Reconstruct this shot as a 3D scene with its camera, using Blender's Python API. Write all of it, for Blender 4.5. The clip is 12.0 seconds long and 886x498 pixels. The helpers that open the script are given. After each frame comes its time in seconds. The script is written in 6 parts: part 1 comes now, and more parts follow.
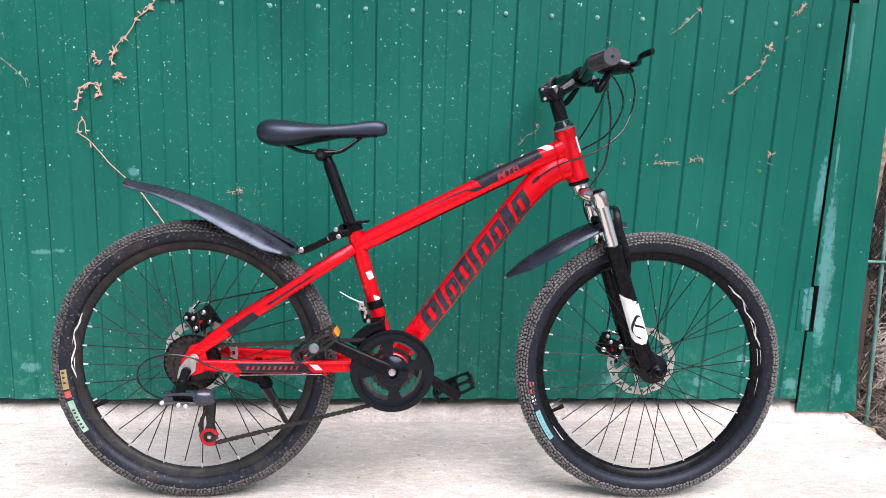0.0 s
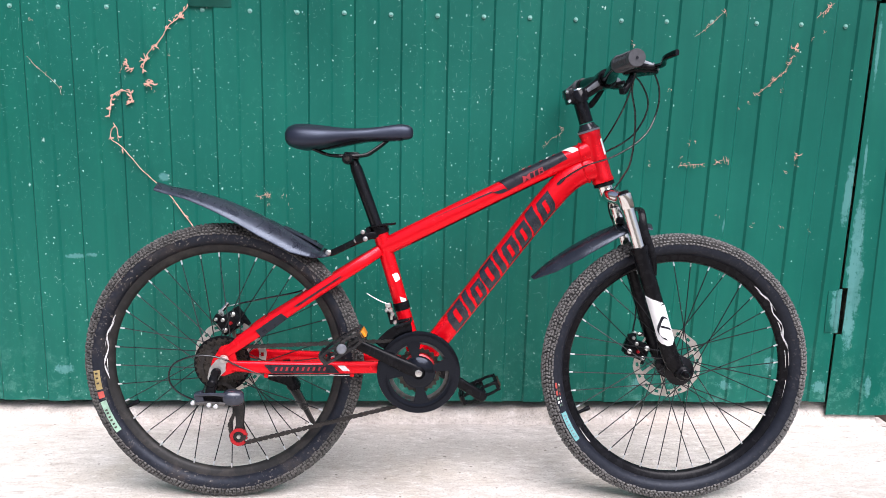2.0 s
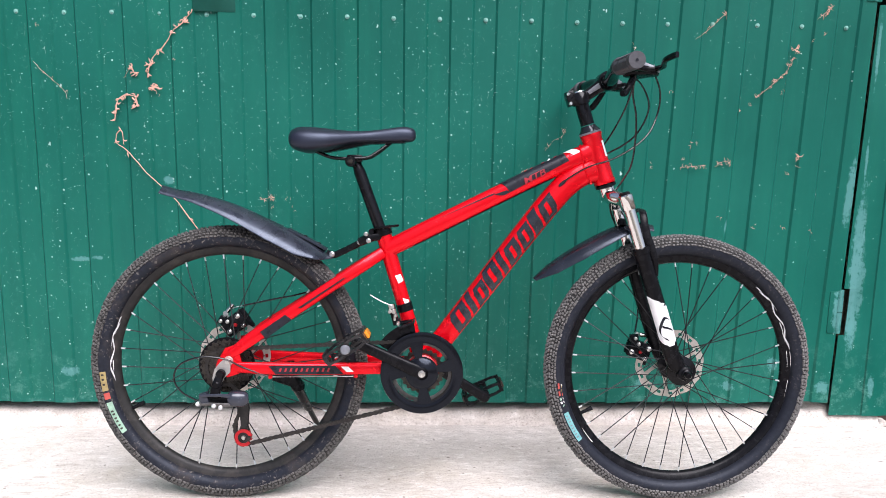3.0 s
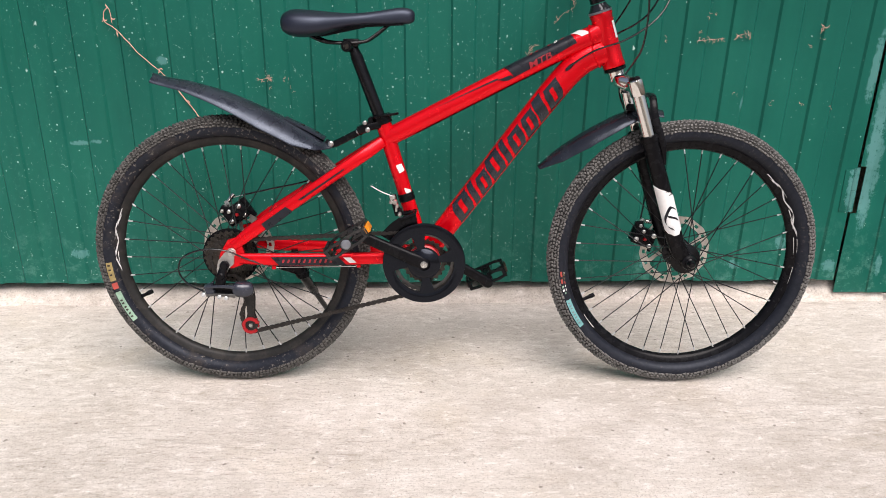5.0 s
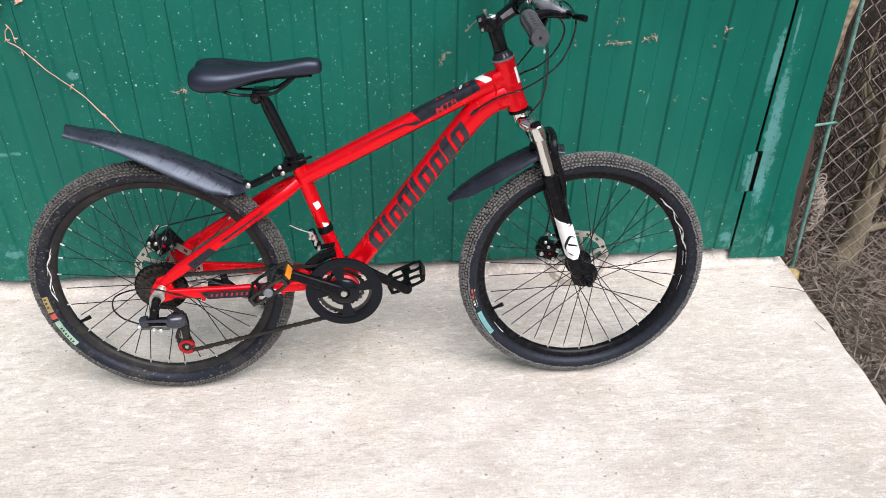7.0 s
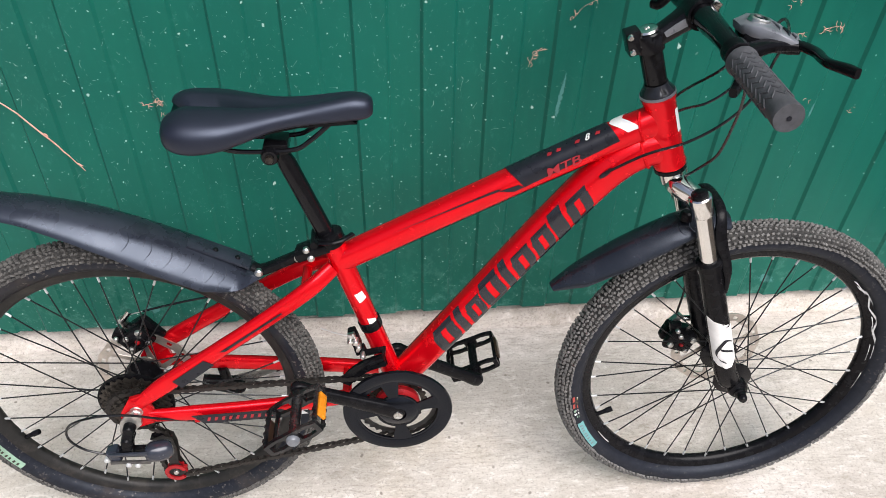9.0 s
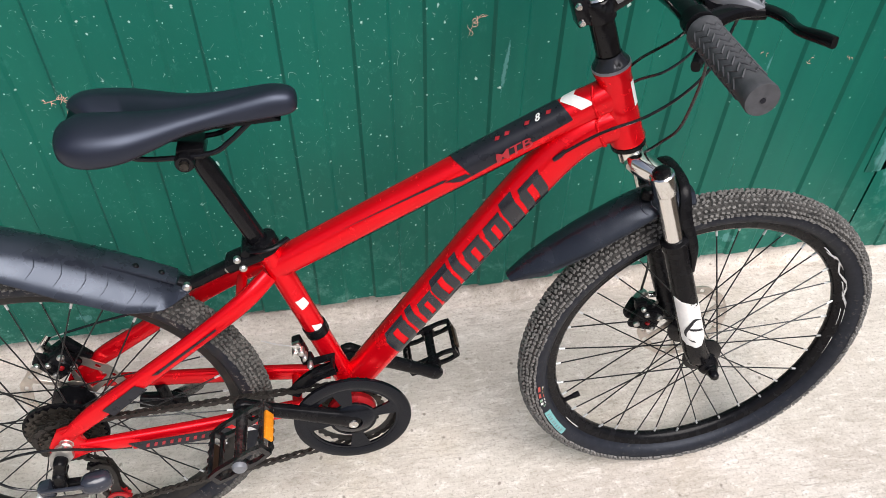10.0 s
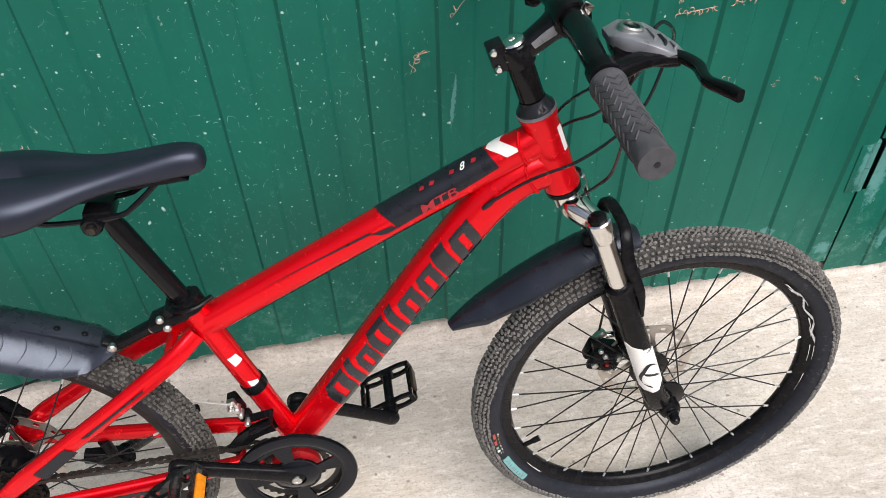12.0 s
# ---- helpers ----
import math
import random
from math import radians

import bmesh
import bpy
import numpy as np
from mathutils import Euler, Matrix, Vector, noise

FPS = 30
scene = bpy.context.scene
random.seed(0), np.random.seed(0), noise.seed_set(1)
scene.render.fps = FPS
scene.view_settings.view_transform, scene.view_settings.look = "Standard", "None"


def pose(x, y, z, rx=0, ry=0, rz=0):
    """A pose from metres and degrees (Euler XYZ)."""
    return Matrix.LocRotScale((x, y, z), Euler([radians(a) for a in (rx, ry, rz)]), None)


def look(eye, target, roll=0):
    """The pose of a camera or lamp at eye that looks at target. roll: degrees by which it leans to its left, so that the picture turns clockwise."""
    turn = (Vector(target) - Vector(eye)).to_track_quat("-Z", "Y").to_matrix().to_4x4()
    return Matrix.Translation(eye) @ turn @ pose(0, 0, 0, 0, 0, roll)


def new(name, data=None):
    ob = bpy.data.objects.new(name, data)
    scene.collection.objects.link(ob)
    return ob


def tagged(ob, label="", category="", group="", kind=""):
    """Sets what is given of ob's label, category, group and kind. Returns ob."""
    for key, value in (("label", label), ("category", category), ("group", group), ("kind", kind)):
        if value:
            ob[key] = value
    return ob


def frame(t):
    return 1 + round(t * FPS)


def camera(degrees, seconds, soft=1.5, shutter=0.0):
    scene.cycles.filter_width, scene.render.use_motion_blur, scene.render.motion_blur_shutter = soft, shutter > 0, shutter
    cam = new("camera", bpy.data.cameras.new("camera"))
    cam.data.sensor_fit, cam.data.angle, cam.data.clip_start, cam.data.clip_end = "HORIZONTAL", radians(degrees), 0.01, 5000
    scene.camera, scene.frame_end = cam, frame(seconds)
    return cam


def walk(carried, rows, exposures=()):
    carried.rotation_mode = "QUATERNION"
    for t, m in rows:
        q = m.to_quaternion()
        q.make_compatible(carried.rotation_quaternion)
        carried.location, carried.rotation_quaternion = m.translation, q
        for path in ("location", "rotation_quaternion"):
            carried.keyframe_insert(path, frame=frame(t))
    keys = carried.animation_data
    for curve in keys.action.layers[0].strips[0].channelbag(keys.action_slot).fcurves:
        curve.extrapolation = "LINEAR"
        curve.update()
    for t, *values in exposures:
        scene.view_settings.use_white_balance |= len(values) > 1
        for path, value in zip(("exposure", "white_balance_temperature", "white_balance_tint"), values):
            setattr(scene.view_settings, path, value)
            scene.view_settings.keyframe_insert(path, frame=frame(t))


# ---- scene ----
cam = camera(58.4, 12.0, soft=0.5)
PATH = [
    (0, (-0.023, 0.158, 0.888), (0.128, 2.118, 0.517), 1.6),
    (0.5, (-0.03, 0.145, 0.883), (0.084, 2.11, 0.527), 1.4),
    (1, (-0.03, 0.145, 0.884), (0.072, 2.112, 0.534), 1.3),
    (1.5, (-0.031, 0.144, 0.886), (0.069, 2.111, 0.536), 1.2),
    (2, (-0.029, 0.142, 0.878), (0.063, 2.108, 0.525), 1.1),
    (2.5, (-0.029, 0.136, 0.875), (0.061, 2.103, 0.524), 1.1),
    (4.3, (-0.014, 0.119, 0.88), (0.015, 2.092, 0.551), -0.0),
    (4.5, (-0.019, 0.122, 0.882), (0.002, 2.087, 0.509), 0.0),
    (4.8, (-0.023, 0.178, 0.917), (-0.006, 2.087, 0.322), 0.1),
    (5, (0.007, 0.18, 0.962), (0.047, 2.047, 0.244), 0.2),
    (5.5, (0.048, 0.161, 1.204), (0.095, 1.93, 0.273), -0.6),
    (6, (0.134, 0.099, 1.412), (0.104, 1.805, 0.368), -3.9),
    (6.5, (0.141, 0.104, 1.452), (0.14, 1.773, 0.35), -4.1),
    (7, (0.098, 0.27, 1.429), (0.246, 1.93, 0.323), 0.3),
    (7.5, (0.06, 0.475, 1.426), (0.22, 2.101, 0.271), 1.8),
    (7.7, (0.076, 0.555, 1.41), (0.165, 2.169, 0.232), 1.4),
    (9.3, (-0.023, 1.034, 1.377), (0.178, 2.492, 0.024), 1),
    (9.5, (-0.008, 1.062, 1.373), (0.225, 2.496, -0.002), 0.7),
    (10, (0.016, 1.087, 1.36), (0.264, 2.485, -0.048), 0.2),
    (10.5, (0.08, 1.111, 1.355), (0.362, 2.51, -0.047), -0.1),
    (11, (0.13, 1.136, 1.363), (0.464, 2.533, -0.028), 0.1),
    (11.5, (0.138, 1.143, 1.361), (0.444, 2.542, -0.036), -1.3),
    (12, (0.146, 1.141, 1.371), (0.344, 2.557, -0.028), -2.8),
]
EXPOSURES = [(0, 1.02, 6000, 18), (2.5, 1.02, 6000, 18), (4.5, 1.10, 6070, 18), (5.0, 0.62, 6500, 16), (5.5, 0.74, 6250, 16), (6.5, 0.78, 6150, 13), (7.5, 0.76, 6150, 13), (9.5, 0.74, 6300, 13), (10.5, 0.71, 6400, 13), (12, 0.69, 6450, 13)]

walk(cam, [(t, look(eye, target, roll)) for t, eye, target, roll in PATH], EXPOSURES)

# ---- sky and sun ----
SUN_EL, SUN_AZ = radians(55), radians(158)
world = bpy.data.worlds.new("sky")
scene.world = world
world.use_nodes = True
wn = world.node_tree
sky = wn.nodes.new("ShaderNodeTexSky")
sky.sky_type, sky.sun_disc = "NISHITA", False
sky.sun_elevation, sky.sun_rotation = SUN_EL, SUN_AZ
sky.air_density, sky.dust_density, sky.ozone_density = 1.0, 4.0, 1.0
soft_sky = wn.nodes.new("ShaderNodeHueSaturation")
soft_sky.inputs["Saturation"].default_value = 0.8
wn.links.new(sky.outputs["Color"], soft_sky.inputs["Color"])
wn.links.new(soft_sky.outputs["Color"], wn.nodes["Background"].inputs["Color"])
wn.nodes["Background"].inputs["Strength"].default_value = 0.066

sun = new("sun", bpy.data.lights.new("sun", "SUN"))
sun.data.energy, sun.data.angle, sun.data.color = 2.75, radians(50), (1.0, 0.965, 0.92)
sun_way = Vector((math.sin(SUN_AZ) * math.cos(SUN_EL), math.cos(SUN_AZ) * math.cos(SUN_EL), math.sin(SUN_EL)))
sun.matrix_world = look(sun_way * 20, (0, 0, 0))


# ---- materials ----
class Nodes:
    """A small writer for node materials."""

    def __init__(self, name, rough=0.5, metal=0.0, color=(0.5, 0.5, 0.5)):
        self.mat = bpy.data.materials.new(name)
        self.mat.use_nodes = True
        self.tree = self.mat.node_tree
        self.out = self.tree.nodes["Principled BSDF"]
        self.out.inputs["Roughness"].default_value = rough
        self.out.inputs["Metallic"].default_value = metal
        self.out.inputs["Base Color"].default_value = (*color, 1)
        self.place = self.tree.nodes.new("ShaderNodeTexCoord").outputs["Object"]

    def put(self, value, socket):
        if isinstance(value, bpy.types.NodeSocket):
            self.tree.links.new(value, socket)
        elif isinstance(value, tuple) and len(value) == 3 and socket.type == "RGBA":
            socket.default_value = (*value, 1)
        else:
            socket.default_value = value

    def mapped(self, scale=(1, 1, 1), shift=(0, 0, 0), turn=(0, 0, 0)):
        n = self.tree.nodes.new("ShaderNodeMapping")
        self.put(self.place, n.inputs["Vector"])
        n.inputs["Scale"].default_value = scale
        n.inputs["Location"].default_value = shift
        n.inputs["Rotation"].default_value = turn
        return n.outputs["Vector"]

    def noise(self, scale, detail=4.0, rough=0.55, at=None, distort=0.0):
        n = self.tree.nodes.new("ShaderNodeTexNoise")
        self.put(at or self.place, n.inputs["Vector"])
        n.inputs["Scale"].default_value, n.inputs["Detail"].default_value = scale, detail
        n.inputs["Roughness"].default_value, n.inputs["Distortion"].default_value = rough, distort
        return n.outputs["Fac"]

    def warp(self, at, scale, amount):
        n = self.tree.nodes.new("ShaderNodeTexNoise")
        n.inputs["Scale"].default_value = scale
        self.put(at, n.inputs["Vector"])
        a = self.tree.nodes.new("ShaderNodeVectorMath")
        a.operation = "MULTIPLY_ADD"
        self.put(n.outputs["Color"], a.inputs[0])
        a.inputs[1].default_value = (amount, amount, amount)
        self.put(at, a.inputs[2])
        return a.outputs[0]

    def voronoi(self, scale, at=None, feature="F1", rand=1.0, out="Distance"):
        n = self.tree.nodes.new("ShaderNodeTexVoronoi")
        n.feature = feature
        self.put(at or self.place, n.inputs["Vector"])
        n.inputs["Scale"].default_value, n.inputs["Randomness"].default_value = scale, rand
        if out == "Color":
            q = self.tree.nodes.new("ShaderNodeSeparateColor")
            self.put(n.outputs["Color"], q.inputs[0])
            return q.outputs[0]
        return n.outputs[out]

    def ramp(self, fac, lo, hi, a=0.0, b=1.0):
        n = self.tree.nodes.new("ShaderNodeMapRange")
        self.put(fac, n.inputs["Value"])
        n.inputs["From Min"].default_value, n.inputs["From Max"].default_value = lo, hi
        n.inputs["To Min"].default_value, n.inputs["To Max"].default_value = a, b
        return n.outputs["Result"]

    def math(self, op, a, b=0.0):
        n = self.tree.nodes.new("ShaderNodeMath")
        n.operation = op
        self.put(a, n.inputs[0]), self.put(b, n.inputs[1])
        return n.outputs[0]

    def mix(self, fac, a, b):
        n = self.tree.nodes.new("ShaderNodeMix")
        n.data_type = "RGBA"
        self.put(fac, n.inputs[0]), self.put(a, n.inputs[6]), self.put(b, n.inputs[7])
        return n.outputs[2]

    def axis(self, which):
        n = self.tree.nodes.new("ShaderNodeSeparateXYZ")
        self.put(self.place, n.inputs[0])
        return n.outputs[which]

    def island(self):
        return self.tree.nodes.new("ShaderNodeNewGeometry").outputs["Random Per Island"]

    def done(self, color=None, rough=None, bump=None, strength=0.3, depth=0.002, metal=None, coat=None):
        if color is not None:
            self.put(color, self.out.inputs["Base Color"])
        if rough is not None:
            self.put(rough, self.out.inputs["Roughness"])
        if metal is not None:
            self.put(metal, self.out.inputs["Metallic"])
        if coat is not None:
            self.out.inputs["Coat Weight"].default_value = coat
            self.out.inputs["Coat Roughness"].default_value = 0.12
        if bump is not None:
            n = self.tree.nodes.new("ShaderNodeBump")
            n.inputs["Strength"].default_value, n.inputs["Distance"].default_value = strength, depth
            self.put(bump, n.inputs["Height"])
            self.put(n.outputs["Normal"], self.out.inputs["Normal"])
        return self.mat


def plain(name, color, rough=0.5, metal=0.0, wear=0.25, scale=40.0, dust=None, dusty=0.0, gloss=None, relief=0.08, sky_sheen=None):
    """One paint, plastic or metal with fine unevenness and, if wanted, dust."""
    m = Nodes(name, rough, metal)
    # blue of the reflected sky, put into the material's specular tint
    if sky_sheen:
        m.out.inputs["Specular Tint"].default_value = (*sky_sheen, 1)
    m.out.inputs["Specular IOR Level"].default_value = gloss if gloss is not None else (0.28 if max(color) < 0.03 and metal < 0.2 else 0.45)
    n = m.noise(scale, 5)
    dark = tuple(c * (1 - wear) for c in color)
    light = tuple(min(1, c * (1 + wear)) for c in color)
    c = m.mix(m.ramp(n, 0.3, 0.7), dark, light)
    if dust:
        d = m.ramp(m.noise(scale * 0.35, 7, 0.7), 0.55 - dusty * 0.2, 0.8, 0, dusty)
        c = m.mix(d, c, dust)
    return m.done(c, m.ramp(n, 0.3, 0.7, max(0.02, rough - 0.08), min(1, rough + 0.1)), n, relief, 0.001)


def red_paint():
    m = Nodes("red_paint", 0.28, 0.56)
    m.out.inputs["Specular IOR Level"].default_value = 0.25
    fine, broad = m.noise(220, 3), m.noise(9, 5)
    c = m.mix(m.ramp(broad, 0.3, 0.7), (0.70, 0.0016, 0.0070), (0.82, 0.0026, 0.0105))
    dirt = m.ramp(m.noise(45, 8, 0.75), 0.60, 0.74, 0, 0.35)
    c = m.mix(dirt, c, (0.30, 0.05, 0.04))
    chip = m.ramp(m.voronoi(60), 0.035, 0.02, 0, 0.8)
    c = m.mix(chip, c, (0.75, 0.55, 0.5))
    return m.done(c, m.ramp(dirt, 0, 0.35, 0.27, 0.60), fine, 0.03, 0.0005, coat=0.22)


def tyre_rubber(name, least, most):
    m = Nodes(name, 0.7)
    m.out.inputs["Specular IOR Level"].default_value = 0.24
    # bluish sky reflection on the rubber, set as specular colour
    m.out.inputs["Specular Tint"].default_value = (0.8, 0.87, 1.0, 1)
    n = m.noise(90, 6, 0.65)
    c = m.mix(m.ramp(n, 0.3, 0.7), (0.008, 0.0090, 0.0125), (0.016, 0.0178, 0.0245))
    mud = m.ramp(m.noise(14, 9, 0.72), least, 0.78, 0, most)
    c = m.mix(mud, c, (0.09, 0.072, 0.055))
    spots = m.math("MULTIPLY", m.ramp(m.noise(150, 5, 0.6), 0.58, 0.66, 0, most * 1.4), m.ramp(m.noise(11, 4), 0.42, 0.62))
    c = m.mix(spots, c, (0.24, 0.215, 0.185))
    return m.done(c, m.ramp(mud, 0, 0.5, 0.45, 0.9), n, 0.2, 0.001)


def tread_rubber(name="tread_rubber", dark=(0.075, 0.073, 0.070), pale=(0.190, 0.184, 0.174), dust=0.32):
    """Knobs scuffed pale with dry dust over dark rubber."""
    m = Nodes(name, 0.85)
    m.out.inputs["Specular IOR Level"].default_value = 0.25
    n = m.noise(60, 6, 0.65)
    c = m.mix(m.ramp(n, 0.32, 0.68), dark, pale)
    c = m.mix(m.ramp(m.island(), 0, 1, 0, dust), c, (0.25, 0.240, 0.226))
    fine = m.noise(420, 4, 0.7)
    c = m.mix(m.ramp(fine, 0.52, 0.64, 0, 0.45), c, tuple(x * 0.35 for x in dark))
    return m.done(c, 0.85, fine, 0.35, 0.001)


def gate_paint(name="gate_paint", seed=0.0, marks=1.0, smears=()):
    """Green enamel on sheet metal with whitish specks, drips and chips."""
    m = Nodes(name, 0.36)
    m.out.inputs["Specular IOR Level"].default_value = 0.24
    broad = m.noise(1.7, 6, 0.6, m.mapped(shift=(seed, 0, 0)))
    streak = m.noise(6, 5, 0.6, m.mapped((3.0, 1, 0.35), (seed, 0, 0)))
    c = m.mix(m.ramp(broad, 0.3, 0.7), (0.0045, 0.087, 0.063), (0.0065, 0.119, 0.087))
    c = m.mix(m.ramp(streak, 0.45, 0.75, 0, 0.35), c, (0.010, 0.150, 0.100))
    chalk = (0.40, 0.56, 0.50)
    # tiny specks, denser in loose swarms
    where = m.ramp(m.noise(2.0, 4, 0.6, m.mapped(shift=(seed + 3, 0, 1))), 0.34, 0.56, 0.10, 1.0)
    where = m.math("MULTIPLY", where, m.ramp(m.axis(0), 0.10, 0.75, 1.0, 0.32))
    wv = m.warp(m.mapped((1, 0.2, 1), (seed, 0, 0)), 70, 0.009)
    tone = m.voronoi(105, wv, out="Color")
    pick = m.math("GREATER_THAN", tone, m.ramp(where, 0, 1, 0.98, 0.66))
    size = m.ramp(m.math("POWER", m.ramp(m.math("FRACT", m.math("MULTIPLY", tone, 37.0)), 0, 1), 2.2), 0, 1, 0.10, 0.27)
    sp = m.ramp(m.math("DIVIDE", m.voronoi(105, wv), size), 1.0, 0.55)
    specks = m.math("MULTIPLY", sp, pick)
    # larger drips, rare
    dv = m.warp(m.mapped((30, 5, 19), (seed, 2, 0), (0.0, 0.35, 0)), 3, 0.35)
    drop = m.math("MULTIPLY", m.ramp(m.voronoi(1.0, dv), 0.10, 0.06), m.ramp(m.voronoi(1.0, dv, out="Color"), 0.91, 0.92))
    # short curved hairline scratches: broken contours of a smooth field
    hairs = None
    for sc, off, gap, thick in ((26, 5, 85, 0.0036), (19, 11, 70, 0.0026), (38, 23, 110, 0.0055)):
        field = m.noise(sc, 1.0, 0.4, m.mapped((1, 0.15, 0.75), (seed + off, 0, off)))
        line = m.ramp(m.math("ABSOLUTE", m.math("SUBTRACT", field, 0.5)), thick, thick * 0.35)
        cut = m.ramp(m.noise(gap, 1.0, 0.5, m.mapped((1, 0.15, 1), (off, seed, 4))), 0.625, 0.65)
        one = m.math("MULTIPLY", m.math("MULTIPLY", line, cut), m.ramp(where, 0.15, 0.8, 0.0, 1.0))
        hairs = one if hairs is None else m.math("MAXIMUM", hairs, one)
    # faint dull rubs between them
    rub = m.math("MULTIPLY", m.ramp(m.noise(48, 8, 0.8, m.mapped((1.3, 0.2, 0.8), (seed, 0, 8))), 0.57, 0.72, 0, 0.45), where)
    allm = m.math("MAXIMUM", m.math("MAXIMUM", specks, drop), m.math("MULTIPLY", hairs, 0.5))
    c = m.mix(m.math("MULTIPLY", rub, marks), c, (0.06, 0.23, 0.18))
    c = m.mix(m.math("MULTIPLY", allm, 0.95 * marks), c, chalk)
    # soft worn smears: place x, z, half width, half height, slant
    brushy = m.noise(20, 8, 0.78, m.mapped((4.2, 1, 0.35), (seed, 0, 2)))
    crumbs = m.noise(70, 8, 0.75, m.mapped(shift=(seed, 0, 5)))
    for x, z, hw, hh, slant in smears:
        dz = m.math("SUBTRACT", m.axis(2), z)
        dx = m.math("SUBTRACT", m.math("SUBTRACT", m.axis(0), x), m.math("MULTIPLY", dz, slant))
        far = m.math("ADD", m.math("POWER", m.math("ABSOLUTE", m.math("DIVIDE", dx, hw)), 2.0), m.math("POWER", m.math("ABSOLUTE", m.math("DIVIDE", dz, hh)), 2.0))
        edge = m.math("ADD", far, m.math("ADD", m.math("MULTIPLY", m.math("SUBTRACT", brushy, 0.5), 3.6), m.math("MULTIPLY", m.math("SUBTRACT", crumbs, 0.5), 4.5)))
        c = m.mix(m.ramp(edge, 1.0, 0.45, 0, 0.75), c, (0.095, 0.260, 0.245))
    low = m.math("MULTIPLY", m.ramp(m.axis(2), 0.28, 0.07), m.ramp(m.noise(26, 8, 0.78), 0.52, 0.70, 0, 0.6))
    c = m.mix(low, c, (0.16, 0.36, 0.30))
    return m.done(c, m.ramp(broad, 0.3, 0.7, 0.30, 0.46), m.math("ADD", m.noise(5, 3), m.math("MULTIPLY", allm, 0.1)), 0.25, 0.004)


def concrete():
    """Pale slab, drawn with a broom along x; cement skin worn off in long flecks."""
    m = Nodes("concrete", 0.85)
    broad = m.noise(1.1, 6, 0.6)
    wv = m.warp(m.mapped((1.15, 2.3, 1)), 10, 0.09)
    fleck = m.noise(24.0, 10, 0.78, wv)
    line = m.noise(34.0, 6, 0.7, m.mapped((0.5, 5.0, 1), (4, 1, 0), (0, 0, 0.03)))
    grit = m.noise(170, 6, 0.75)
    blotch = m.noise(3.4, 8, 0.66, m.mapped((1, 1.4, 1), (7, 2, 0)))
    c = m.mix(m.ramp(broad, 0.32, 0.68), (0.485, 0.437, 0.386), (0.640, 0.585, 0.524))
    c = m.mix(m.ramp(blotch, 0.45, 0.62, 0, 0.50), c, (0.75, 0.695, 0.640))
    cloud = m.noise(6.0, 9, 0.70, m.mapped((0.8, 1.4, 1), (3, 9, 0)))
    c = m.mix(m.ramp(cloud, 0.49, 0.66, 0, 0.50), c, (0.415, 0.365, 0.312))
    rust = m.noise(4.2, 7, 0.65, m.mapped((1, 1.2, 1), (12, 4, 0)))
    c = m.mix(m.ramp(rust, 0.52, 0.70, 0, 0.32), c, (0.50, 0.415, 0.300))
    worn = m.ramp(m.noise(2.3, 5, 0.6, m.mapped((1, 1.3, 1), (1, 5, 0))), 0.40, 0.58, 0.20, 1.0)
    c = m.mix(m.math("MULTIPLY", m.ramp(fleck, 0.53, 0.62, 0, 0.62), worn), c, (0.340, 0.296, 0.243))
    c = m.mix(m.ramp(fleck, 0.47, 0.38, 0, 0.55), c, (0.82, 0.772, 0.722))
    c = m.mix(m.ramp(line, 0.54, 0.68, 0, 0.36), c, (0.33, 0.292, 0.25))
    # dashes left by the broom, in loose bands
    sv = m.warp(m.mapped((1.6, 9.0, 1), (2, 6, 0), (0, 0, 0.05)), 9, 0.05)
    band = m.ramp(m.noise(1.6, 5, 0.6, m.mapped((0.6, 1.8, 1), (5, 8, 0))), 0.42, 0.60, 0.25, 1.0)
    c = m.mix(m.math("MULTIPLY", m.ramp(m.noise(17.0, 8, 0.72, sv), 0.53, 0.62, 0, 0.62), band), c, (0.32, 0.282, 0.238))
    c = m.mix(m.ramp(grit, 0.535, 0.62, 0, 0.60), c, (0.28, 0.248, 0.206))
    c = m.mix(m.ramp(grit, 0.44, 0.34, 0, 0.3), c, (0.80, 0.758, 0.70))
    pv = m.warp(m.place, 30, 0.02)
    pit = m.math("MULTIPLY", m.ramp(m.voronoi(34, pv), 0.16, 0.08), m.ramp(m.voronoi(34, pv, out="Color"), 0.74, 0.78))
    c = m.mix(m.math("MULTIPLY", pit, 0.7), c, (0.14, 0.115, 0.09))
    h = m.math("ADD", m.math("MULTIPLY", line, 0.45), m.math("ADD", m.math("MULTIPLY", grit, 0.5), m.math("MULTIPLY", fleck, -0.8)))
    return m.done(c, 0.88, h, 0.5, 0.005)


def soil():
    m = Nodes("soil", 0.95)
    n, b = m.noise(38, 8, 0.7), m.noise(3, 5)
    c = m.mix(m.ramp(n, 0.3, 0.7), (0.035, 0.025, 0.018), (0.13, 0.10, 0.073))
    c = m.mix(m.ramp(b, 0.4, 0.7, 0, 0.5), c, (0.16, 0.135, 0.10))
    return m.done(c, 0.95, n, 0.7, 0.02)


def wood(name, a, b, scale=30.0):
    m = Nodes(name, 0.85)
    n = m.noise(scale, 7, 0.7, m.mapped((1, 1, 0.18)))
    c = m.mix(m.ramp(n, 0.3, 0.7), a, b)
    c = m.mix(m.ramp(m.island(), 0, 1, 0, 0.35), c, tuple(x * 0.6 for x in a))
    return m.done(c, 0.85, n, 0.5, 0.004)


